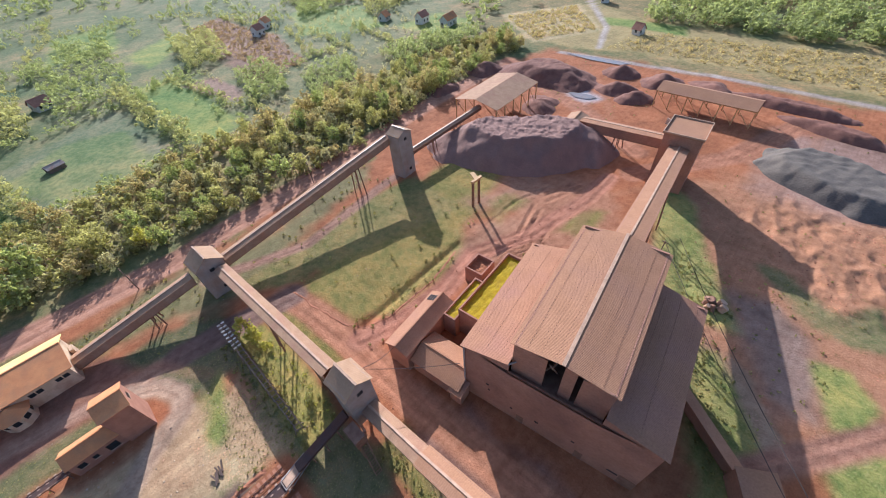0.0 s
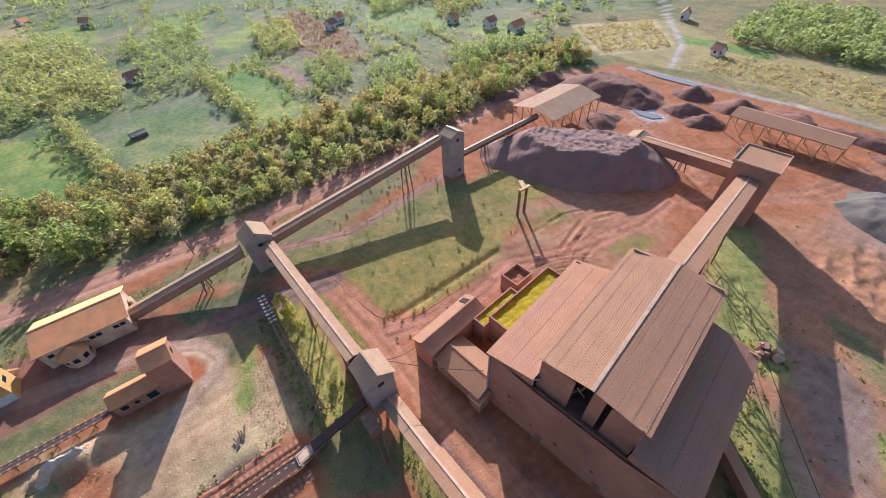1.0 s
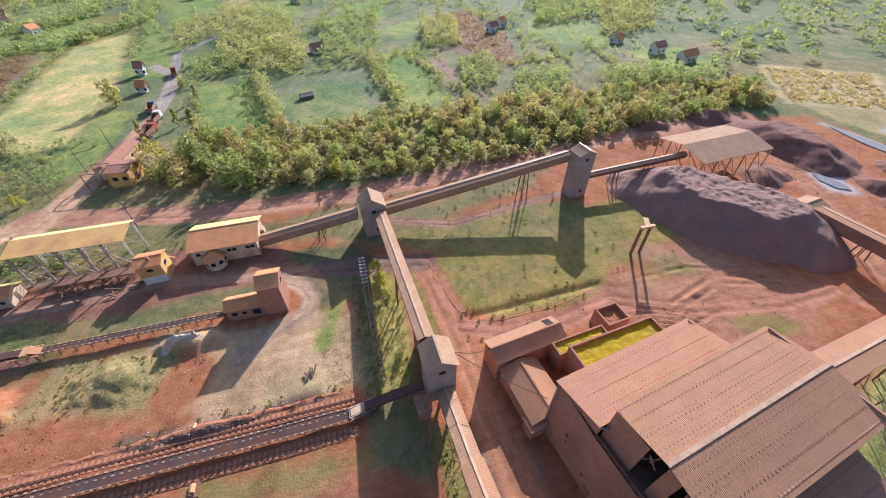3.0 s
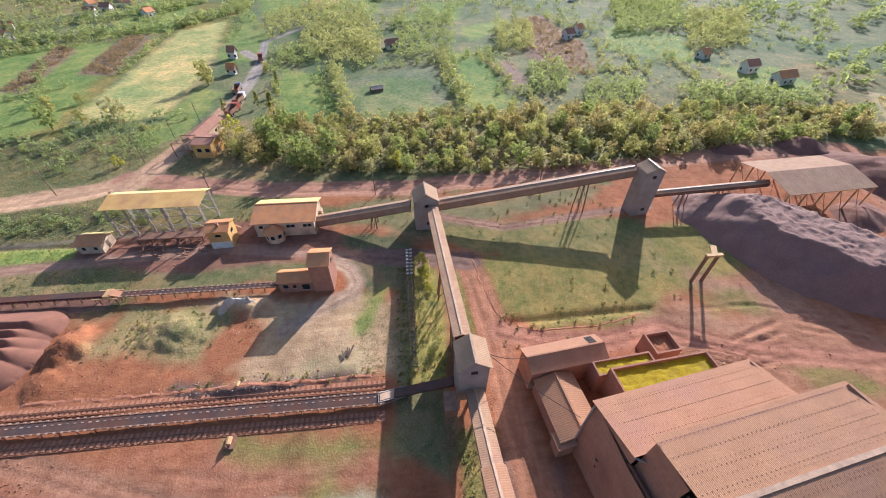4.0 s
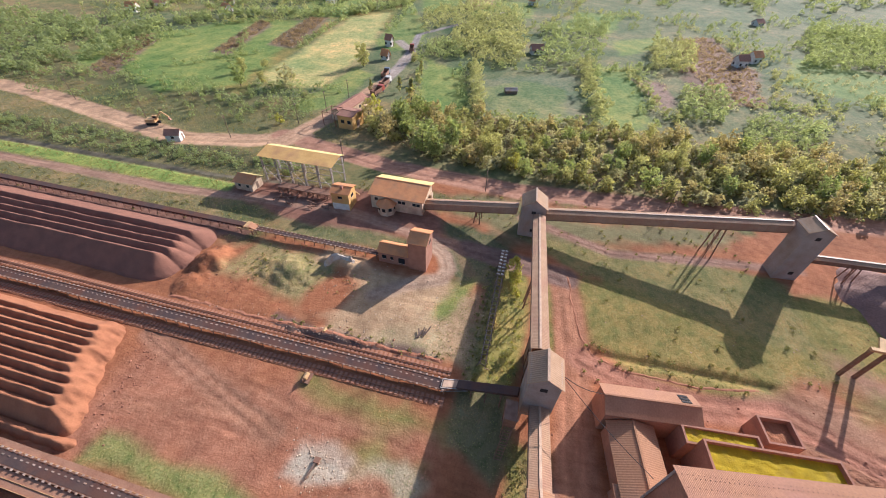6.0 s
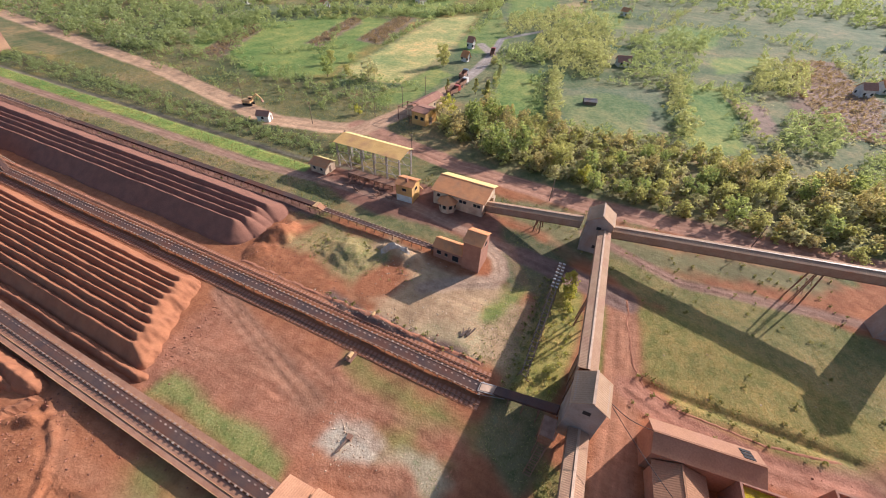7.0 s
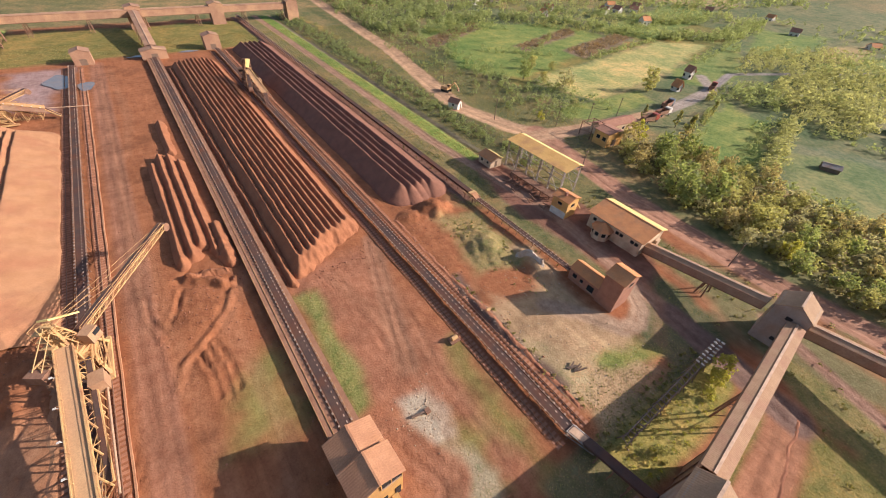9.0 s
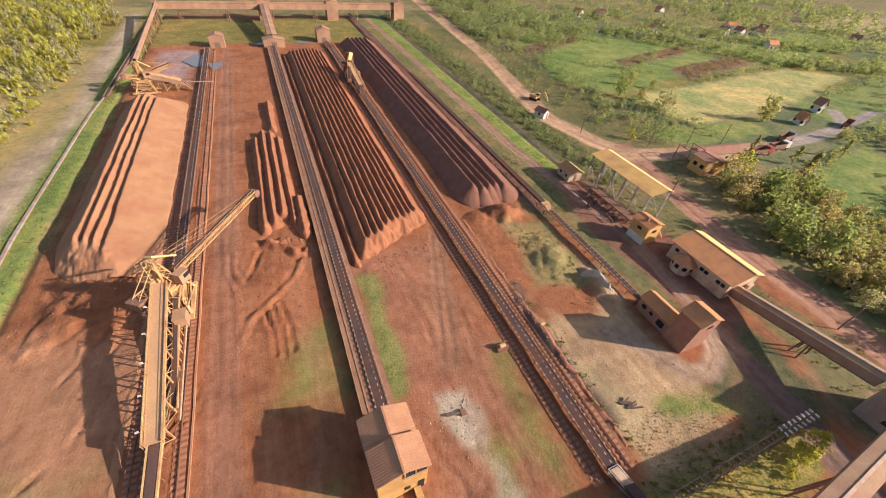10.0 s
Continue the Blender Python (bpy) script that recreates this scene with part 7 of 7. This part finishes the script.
# single trees
for x, y, k, s in ((78, 129, 2, 1.25), (84, 110, 3, 1.8), (123, 90, 0, 1.6), (80, 50, 4, 1.4), (67, 61, 5, 1.35), (49, 91, 5, .7), (-5.4, -2.2, 5, .8), (-8.6, -2.0, 5, .66), (-11.8, -2.9, 5, .45), (-27, -3.0, 0, .34), (40.5, 4, 5, .95), (76, 96, 3, .6), (90, 72, 4, .7), (94, 60, 4, .9),
                   (140, 68, 0, .8), (120, 58, 4, .8), (108, 56, 0, .7), (84, 122, 0, .9), (95, 140, 0, 1.0), (104, 134, 7, .8)):
    plant(x, y, k, s)
def thicket(name, label, pts, leaf, size, seed, clumps=22, per=7, slim=1.0, far=False):
    """Many bushes or crowns as one mass of leaf blades, three-cornered ones far off."""
    rs = np.random.RandomState(seed)
    temps = []
    for k in range(6):
        shape = crown_shape(1.0, .5, .0, 8, False, seed * 7 + k)
        if far:
            q = leaf_cloud(rs, clumps, 6, .36 / math.sqrt(clumps * .6), shape)[0].reshape(-1, 4, 3)
            temps.append(q[:, :3].reshape(-1, 3))
        else:
            temps.append(leaf_cloud(rs, clumps, per, .33 / math.sqrt(clumps * per / 10), shape)[0])
    allv = []
    for x, y in pts:
        s = rs.uniform(*size)
        a = rs.uniform(0, 6.28)
        V = temps[rs.randint(6)] * np.array([s * slim * rs.uniform(.9, 1.4), s * slim * rs.uniform(.9, 1.4), s])
        allv.append(np.stack([V[:, 0] * math.cos(a) - V[:, 1] * math.sin(a) + x, V[:, 0] * math.sin(a) + V[:, 1] * math.cos(a) + y, V[:, 2] - .1], -1))
    co = np.concatenate(allv).astype(np.float32)
    if np.abs(co[:, :2]).max() > 300:
        co[:, 2] += ground_height(co[:, 0].astype(float), co[:, 1].astype(float))
    me = bpy.data.meshes.new(name)
    f = np.arange(len(co), dtype=np.int32).reshape(-1, 3 if far else 4)
    me.vertices.add(len(co))
    me.vertices.foreach_set("co", co.ravel())
    me.loops.add(f.size)
    me.loops.foreach_set("vertex_index", f.ravel())
    me.polygons.add(len(f))
    me.polygons.foreach_set("loop_start", np.arange(0, f.size, f.shape[1], dtype=np.int32))
    me.update(calc_edges=True)
    me.materials.append(leaf)
    return tagged(new(name, me), label, "vegetation", "", "stuff")


def along(line, step, wide):
    out = []
    for (ax, ay), (bx, by) in zip(line, line[1:]):
        L = math.hypot(bx - ax, by - ay)
        for k in range(max(1, int(L / step))):
            f = (k + rt.rand()) / max(1, int(L / step))
            out.append((ax + (bx - ax) * f + rt.normal() * wide, ay + (by - ay) * f + rt.normal() * wide))
    return out


def uniform(x0, x1, y0, y1, n, keep=None):
    p = np.stack([rt.uniform(x0, x1, n), rt.uniform(y0, y1, n)], -1)
    return [tuple(q) for q in p if keep is None or keep(q[0], q[1])]


GROVE = [(-135, 84), (-134, 300), (-200, 300), (-200, 84)]
bands = along([(160, 252), (200, 226), (224, 190), (240, 150), (313, 128), (400, 150)], 1.4, 4.5) + along([(225, 262), (262, 222), (300, 186), (380, 165)], 1.6, 7) + along([(100, 268), (160, 285), (240, 300)], 2, 5)
thicket("woodland", "thick band of trees and bushes along the field edge", bands, M_leaf[5], (3.5, 8), 18, 22, 0, 1.0, True)
thicket("woodland", "bushes and fruit trees round the village gardens", uniform(170, 420, 170, 360, 420, lambda x, y: y > 330 - .75 * x), M_leaf[6], (2.5, 5.5), 19, 20, 0, 1.0, True)
thicket("forest", "dense dark forest on the far slope", uniform(330, 620, 80, 640, 700, lambda x, y: y + .3 * x > 330), M_leaf[5], (6, 11), 20, 17, 0, 1.0, True)
wide = uniform(90, 640, -560, -170, 620, lambda x, y: y < -170 - .25 * (x - 90) + 60 * math.sin(x * .03) or x > 400) + uniform(430, 640, -200, 80, 240)
thicket("forest", "distant dark woods beyond the village", wide, M_leaf[5], (6, 11), 23, 17, 0, 1.0, True)
thicket("poplar_grove", "dense grove of pale yellow-green poplars west of the yard", scatter(GROVE, 170, 4.6), M_leaf[3], (8, 14), 16, 30, 7, .5)
thicket("poplar_grove", "thin grey-olive poplars in the western grove", scatter(GROVE, 90, 5.4), M_leaf[4], (7, 12), 17, 30, 8, .5)
thicket("undergrowth", "dense olive and grey undergrowth between the belt trees", scatter(BELT, 340, 2.5), M_leaf[4], (2.2, 4.4), 3)
thicket("undergrowth", "green shrubs filling the tree belt", scatter(BELT, 280, 2.8), M_leaf[0], (2.6, 5.2), 4)
hedges = []
for ln, st, wd in (([(76, 28), (140, 42), (150, -16)], 3, 1.2), ([(80, 22), (122, 33)], 3, 1), ([(78, 20), (84, -22), (168, -28)], 2.8, 1.6), ([(87, -44), (172, -52)], 2.6, 2.2), ([(150, -16), (172, -52), (190, -80)], 2.6, 3), ([(120, -64), (130, -100), (150, -160)], 2.6, 3),
                   ([(76, 48), (130, 62), (165, 72)], 4, 1.2), ([(66, 116), (80, 124), (88, 88), (84, 84)], 3, 1.5), ([(140, 136), (228, 150)], 3.5, 1.2), ([(44, 102), (60, 110), (70, 180), (60, 300)], 3, 3), ([(140, 262), (210, 180), (330, 182)], 2.6, 3.5), ([(80, 190), (142, 262)], 3, 2.5),
                   ([(100, 148), (165, 188)], 4, 1.0), ([(200, 105), (330, 128)], 4, 1.5), ([(90, 180), (130, 150)], 3, 1.2)):
    hedges += along(ln, st, wd)
thicket("hedgerow", "ragged hedgerows dividing the fields", hedges, M_leaf[5], (1.8, 4.6), 5, 20, 0, 1.0, True)
GROVES = [([(244, 66), (278, 33), (218, 14), (152, 14), (149, 33), (173, 54)], 130, 4.6, (5, 9.5)), ([(255, 8), (264, -38), (175, -30), (151, 2)], 80, 5.0, (4, 8)),
          ([(142, -67), (144, -84), (102, -73), (100, -57)], 46, 3.6, (3.5, 7)), ([(232, -67), (237, -91), (170, -75), (167, -56)], 50, 4.2, (4, 8)), ([(108, -85), (111, -111), (82, -99), (79, -73)], 60, 3.2, (3, 6)),
          ([(324, -195), (338, -265), (214, -195), (206, -145)], 150, 5.5, (6, 10)), ([(261, -227), (271, -284), (170, -212), (164, -171)], 150, 5.0, (5, 9.5)), ([(80, -120), (100, -125), (96, -165), (74, -176)], 60, 3.6, (4, 8)),
          ([(152, 44), (150, 64), (176, 70), (190, 58)], 30, 4.0, (4, 7)), ([(205, 80), (250, 66), (280, 60), (300, 20), (330, 70), (270, 100)], 70, 6.0, (4, 8))]
for k, (poly, n, gap, size) in enumerate(GROVES):
    thicket("grove", "group of olive-green trees between the meadows", scatter(poly, n, gap), M_leaf[5] if k % 3 else M_leaf[6], size, 60 + k, 34, 0, 1.0, True)
rows_ = along([(169, -22), (128, -22), (87, -25)], 2.6, 1.8) + along([(142, 36), (81, 22)], 2.4, .8)
thicket("tree_row", "row of full trees casting long shade over a meadow", rows_, M_leaf[6], (4, 7.5), 80, 38, 0, 1.0, True)
lines = along([(165, -43), (91, -55)], 2.2, 1.5) + along([(136, -104), (131, -113), (105, -113)], 2.2, 1.8) + along([(161, -153), (99, -140)], 2.4, 1.6) + along([(190, -130), (120, -122)], 2.6, 1.6) + along([(268, -112), (190, -122), (128, -104)], 3, 1.5) + along([(262, 6), (330, -16), (420, -30)], 3.4, 2)
lines += along([(300, -100), (210, -140)], 3, 2) + along([(340, 30), (330, -60), (300, -110)], 3.4, 2.5)
thicket("hedgerow", "low ragged hedges between brown and green strips", lines, M_leaf[6], (1.8, 4.2), 81, 18, 0, 1.0, True)
gardens = uniform(165, 430, -260, 60, 520, lambda x, y: fbm(np.array([x]), np.array([y]), 45, 2)[0] > .5 and poly_dist(np.array([x]), np.array([y]), [(255, -87), (268, -107), (187, -114), (126, -97), (126, -80), (175, -77)])[0] > 2 and poly_dist(np.array([x]), np.array([y]), [(165, -20), (175, -48), (85, -50), (85, -20)])[0] > 1)
gardens += uniform(240, 460, 60, 420, 200, lambda x, y: fbm(np.array([x]), np.array([y]), 60, 2)[0] > .5)
thicket("woodland", "scattered green trees and gardens round the village", gardens, M_leaf[5], (3, 7), 6, 24, 0, 1.0, True)
low_bush = uniform(84, 200, -190, -56, 260, lambda x, y: poly_dist(np.array([x]), np.array([y]), [(255, -87), (268, -107), (187, -114), (126, -97), (126, -80), (175, -77)])[0] > 1)
thicket("scrubland", "low brown and olive scrub on fallow strips", low_bush, M_leaf[4], (1.0, 2.8), 7, 14, 0, 1.0, True)
thicket("forest", "dense green forest edge beyond the cornfield", uniform(-190, 20, -320, -242, 520, lambda x, y: y < -238 - .08 * x), M_leaf[5], (6, 10), 8, 26, 0, 1.0, True)
thicket("forest", "dense forest beside the haul road", uniform(58, 150, 214, 420, 420, lambda x, y: x > 56 + .06 * (y - 214)), M_leaf[5], (4.5, 8), 9, 26, 0, 1.0, True)
bank = along([(21, 66), (20, 100), (21, 170), (22, 300)], .45, 2.4) + along([(15, 90), (16, 300)], 1.6, 1.0)
thicket("bank_scrub", "low dark scrub on the bank beside the road", bank, M_leaf[5], (1.0, 2.4), 10, 13, 0, 1.0, True)
scrubs = scatter([(44, 100), (70, 112), (82, 150), (76, 230), (58, 260), (44, 200), (40, 140)], 150, 2.6) + scatter([(58, 84), (80, 92), (84, 118), (66, 112), (50, 96)], 90, 2.2)
thicket("scrub_bank", "dark ragged scrub between the haul road and the fields", scrubs, M_leaf[5], (1.2, 3.0), 15, 16, 0, 1.0, True)
low = scatter([(-22, 42), (-14, 38), (-13, 54), (-20, 56)], 30, 1.2) + scatter([(-34, .2), (-5, .2), (-5, 4), (-34, 4)], 80, .9) + scatter([(-60, -5), (-42, -5), (-42, -10.5), (-60, -10.5)], 50, 1.0)
low += scatter([(-70, -66), (-82, -44), (-86, -34), (-78, -36), (-66, -60), (-60, -80)], 80, 1.2) + uniform(-24.5, -19, -48, -18, 26) + along([(-30.5, 8), (-30.5, 44)], 1.2, .6) + scatter([(14, 26), (21, 26), (21, 8), (15, 4)], 60, 1.0) + scatter([(15, 38), (22, 37), (23, 46), (16, 47)], 26, 1.2)
low += scatter([(-23, 52), (-15, 40), (-13.5, 44), (-18, 56)], 26, 1.2)
low += uniform(-10, 6, 62, 230, 90, lambda x, y: x < -2 or x > 12) + uniform(-42, 4, -60, -16, 40) + uniform(3, 26, -56, 20, 90)
thicket("weed_clumps", "low weeds and shrubs on rough ground", low, M_weed, (.4, 1.0), 12, 12, 5)
thicket("weed_clumps", "pale dry weeds on rough ground", uniform(-24, -9, 28, 58, 70) + uniform(-88, -60, -80, -30, 120) + uniform(-30, 30, -180, -120, 120) + uniform(-120, -60, -176, -60, 160), M_weed, (.3, .7), 13, 8, 5)


shrubs = scatter([(-10, -4.2), (-33, -4.8), (-34, -.6), (-22, -.4), (-10, -.6)], 90, 1.15)
thicket("shrubs", "low yellow-green shrubs between the trestle and the gallery", shrubs[::2], M_leaf[3], (.4, .95), 90, 26, 7)
thicket("shrubs", "dry olive shrubs between the trestle and the gallery", shrubs[1::2], M_leaf[0], (.45, 1.1), 91, 26, 7)
thicket("weed_clumps", "yellow-green weeds beside the pale soil", scatter([(-12, 5), (-30, 4), (-31, 9), (-22, 11)], 200, .5), M_weed, (.15, .4), 92, 12, 5)


def tufts(name, label, n, box, size, seed, least):
    rs = np.random.RandomState(seed)
    x, y = rs.uniform(box[0], box[1], n), rs.uniform(box[2], box[3], n)
    keep = ground_tint(x, y)["soil"][:, 3] * (0.45 + 0.9 * fbm(x, y, 3, 3)) > least + rs.rand(n) * .35
    x, y = x[keep], y[keep]
    z = ground_height(x, y)
    V = []
    for k in range(3):
        a = rs.uniform(0, 6.28, len(x))
        s = rs.uniform(size[0], size[1], len(x))
        dx, dy = np.cos(a) * s * .6, np.sin(a) * s * .6
        lx, ly = rs.normal(size=(2, len(x))) * .1
        V.append(np.stack([np.stack([x - dx, y - dy, z - .02], -1), np.stack([x + dx, y + dy, z - .02], -1), np.stack([x + lx, y + ly, z + s], -1)], 1))
    co = np.concatenate(V).reshape(-1, 3).astype(np.float32)
    me = bpy.data.meshes.new(name)
    m3 = len(co) // 3
    me.vertices.add(len(co))
    me.vertices.foreach_set("co", co.ravel())
    me.loops.add(3 * m3)
    me.loops.foreach_set("vertex_index", np.arange(3 * m3, dtype=np.int32))
    me.polygons.add(m3)
    me.polygons.foreach_set("loop_start", np.arange(0, 3 * m3, 3, dtype=np.int32))
    me.update(calc_edges=True)
    me.materials.append(M_tuft)
    return tagged(new(name, me), label, "grass", "", "stuff")


tufts("grass_tufts", "rough autumn grass between the tracks", 90000, (-70, 32, -90, 66), (.04, .13), 21, .3)
tufts("grass_tufts", "rough grass along the yard", 60000, (-128, 60, 60, 260), (.1, .3), 22, .35)


# ---- crops, clods, kerbs and small scatter ----
M_maize = leafy("dry_maize", (0.58, 0.49, 0.28), (0.48, 0.40, 0.23), 0.6)
M_bramble = leafy("brown_crop", (0.42, 0.31, 0.2), (0.34, 0.25, 0.16), 0.55)


def crop(label, poly, n, size, leaf, seed):
    """Standing plants over a field, thick and uneven."""
    p = np.array(poly, float)
    lo, hi = p.min(0), p.max(0)
    q = lo + np.random.RandomState(seed).rand(n * 3, 2) * (hi - lo)
    q = q[poly_dist(q[:, 0], q[:, 1], poly) < -.4][:n]
    thicket("crop", label, [tuple(v) for v in q], leaf, size, seed, 4, 0, 1.3, True)


crop("dry maize standing in the southern field", [(-190, -194), (0, -194), (14, -190), (8, -222), (-80, -234), (-190, -234)], 1900, (.7, 1.5), M_maize, 101)
crop("dry maize beyond the village path", [(30, -216), (48, -184), (88, -213), (64, -254)], 900, (.7, 1.4), M_maize, 102)
crop("brown withered crop on a long field", [(255, -87), (268, -107), (187, -114), (126, -97), (126, -80), (175, -77)], 1100, (.8, 1.6), M_bramble, 103)
for k, poly in enumerate(([(70, 208), (144, 245), (130, 223), (72, 194)], [(121, 178), (202, 203), (190, 187), (119, 167)], [(145, 159), (218, 174), (223, 163), (141, 141)])):
    crop("brown dry maize on a strip between green meadows", poly, 420, (.8, 1.5), M_bramble, 104 + k)


def clods(label, spots, size, material, seed):
    """Loose lumps of ore and stone: small uneven six-cornered pieces lying on the ground."""
    rs = np.random.RandomState(seed)
    pts = []
    for x, y, rx, ry, n in spots:
        pts.append(np.stack([x + rs.normal(size=n) * rx, y + rs.normal(size=n) * ry], -1))
    p = np.concatenate(pts)
    z = ground_height(p[:, 0], p[:, 1])
    s = size[0] + (size[1] - size[0]) * rs.rand(len(p)) ** 3
    base = np.array([(1, 0, 0), (0, 1, 0), (-1, 0, 0), (0, -1, 0), (0, 0, 1), (0, 0, -.6)], float)
    V = base[None] * s[:, None, None] * rs.uniform(.6, 1.3, (len(p), 6, 1)) * np.array([1, 1, .7])
    a = rs.uniform(0, 6.28, len(p))[:, None]
    co = np.stack([V[..., 0] * np.cos(a) - V[..., 1] * np.sin(a) + p[:, :1], V[..., 0] * np.sin(a) + V[..., 1] * np.cos(a) + p[:, 1:], V[..., 2] + z[:, None] + .02], -1).reshape(-1, 3)
    tri = np.array([(0, 1, 4), (1, 2, 4), (2, 3, 4), (3, 0, 4), (1, 0, 5), (2, 1, 5), (3, 2, 5), (0, 3, 5)])
    f = (tri[None] + (np.arange(len(p)) * 6)[:, None, None]).reshape(-1, 3)
    me = bpy.data.meshes.new("loose_lumps")
    me.from_pydata(co.tolist(), [], f.tolist())
    me.materials.append(material)
    return tagged(new("loose_lumps", me), label, "rubble", "", "stuff")


M_lump = surface("ore_lumps", (0.32, 0.14, 0.08), (0.22, 0.09, 0.055), 0.6, 8, 0.95, 0.4, island=0.6)
M_stone = surface("pale_stones", (0.47, 0.35, 0.24), (0.38, 0.27, 0.18), 0.6, 8, 0.95, 0.4, island=0.6)
clods("loose red ore lumps scattered over the yard floor", [(-72, 64, 6, 7, 700), (-50, 58, 7, 3, 500), (-104, 62, 8, 7, 900), (-78, 100, 4, 40, 500), (-24, 62, 5, 6, 400), (-30, 50, 2, 20, 260), (-66.5, 60, 1.2, 24, 300),
      (4, 62, 6, 10, 420), (-76, 150, 6, 24, 300), (-40, -60, 12, 14, 400), (-12, -76, 10, 4, 300), (-84, -92, 14, 10, 500)], (.04, .24), M_lump, 31)
clods("pale stones and broken concrete on rough ground", [(-14, 38, 4, 7, 420), (-31, 30, .9, 12, 300), (-24, 24, 5, 7, 300), (-52.5, 22, 1.8, 2, 260), (-20, 8, 5, 4, 100), (-6, -30, 10, 14, 90), (-16, -60, 4, 4, 70), (-90, -120, 12, 10, 260)], (.04, .2), M_stone, 32)

def berm(label, pts, width, height, material, seed, step=.35, broken=.0):
    """A low uneven ridge of pushed-up soil along a line, lying on the ground."""
    rs = np.random.RandomState(seed)
    p = [np.array(pts[0], float)]
    for q in pts[1:]:
        q = np.array(q, float)
        n = max(1, int(np.hypot(*(q - p[-1])) / step))
        start = p[-1]
        p += [start + (q - start) * k / n for k in range(1, n + 1)]
    p = np.array(p)
    if len(p) > 6:
        p[2:-2] = (p[:-4] + p[1:-3] + p[2:-2] + p[3:-1] + p[4:]) / 5
    d = np.gradient(p, axis=0)
    d /= np.hypot(d[:, 0], d[:, 1])[:, None] + 1e-9
    side = np.stack([d[:, 1], -d[:, 0]], -1)
    p = p + side * ((fbm(np.arange(len(p)) * step, np.full(len(p), seed * 3.1), 2.2, 3) - .5) * width * 1.2)[:, None]
    prof = [(-.5, -.12), (-.3, .45), (-.05, 1.0), (.2, .7), (.5, -.12)]
    swell = np.clip(fbm(np.arange(len(p)) * step + seed, np.full(len(p), 9.0), 1.6, 3) * 2.0 - broken, .05, 1.5)
    swell[:2] *= .2
    swell[-2:] *= .2
    rows = []
    for u, h in prof:
        q = p + side * (u * width)
        z = ground_height(q[:, 0], q[:, 1]) + h * height * swell + rs.normal(size=len(p)) * height * .06 * (h > 0)
        rows.append(np.stack([q[:, 0], q[:, 1], z], -1))
    co = np.stack(rows, 1).reshape(-1, 3)
    k = len(prof)
    f = [(i * k + j, i * k + j + 1, (i + 1) * k + j + 1, (i + 1) * k + j) for i in range(len(p) - 1) for j in range(k - 1)]
    me = bpy.data.meshes.new("soil_ridge")
    me.from_pydata(co.tolist(), [], f)
    me.materials.append(material)
    return tagged(new("soil_ridge", me), label, "soil ridge", "soil ridges")


M_berm = surface("pushed_red_soil", (0.36, 0.15, 0.08), (0.29, 0.12, 0.066), 0.9, 7, 0.95, 0.5)
berm("pushed-up ridge of red ore before the low stockpile", [(-76.6, 70.3), (-74.1, 70.9), (-71, 69.4), (-68.3, 69.6)], 2.4, .7, M_ore, 51)
berm("spilled ore along the crane rail", [(-96, 0), (-96.1, 40), (-95.9, 74)], 1.2, .14, M_ore_tan, 71, .6, .2)
berm("spilled ore along the yard conveyor", [(-31.2, 8), (-31.3, 30), (-31.2, 66)], .9, .2, M_berm, 73, .4, .6)
berm("low soil kerb beside the red road", [(-2.7, -13.6), (-10.3, -14.4), (-19.2, -16.2), (-22.6, -18.6), (-24.4, -23.2), (-24.3, -36.2), (-22, -46)], .5, .08, M_berm, 74, .4, .3)
berm("short heap of rubble on the pale soil", [(-14.8, 39.7), (-13, 36), (-12.6, 33)], 1.6, 1.0, M_pale, 78, .4)

ct = thing("cable_trough", (-87.8, 60, 0), "long dusty concrete cable trough beside the crane rail", "cable trough")
for k in range(28):
    y = 24 + k * 6.0
    Geo().beam((-87.8 + .05 * (k % 3), y, .12), (-87.8 + .05 * ((k + 1) % 3), y + 5.94, .12), .26, .3).make("trough_length", M_roof_orange, ct)
Geo().beam((-87.8, 23.9, .12), (-86.6, 18.5, .12), .26, .3).make("trough_length", M_roof_orange, ct)

kb = thing("boundary_kerb", (-122.6, 110, 0), "long pale concrete kerb between the stockpile and the grass", "kerb")
for k in range(40):
    y = 46 + k * 4.4
    x = -120.5 - 2.1 * min(1, max(0, (y - 46) / 40)) + 3.2 * min(1, max(0, (y - 150) / 60))
    x2 = -120.5 - 2.1 * min(1, max(0, (y + 4.3 - 46) / 40)) + 3.2 * min(1, max(0, (y + 4.3 - 150) / 60))
    Geo().beam((x, y, .15), (x2, y + 4.3, .15), .55, .5).make("kerb_stone", M_concrete, kb)
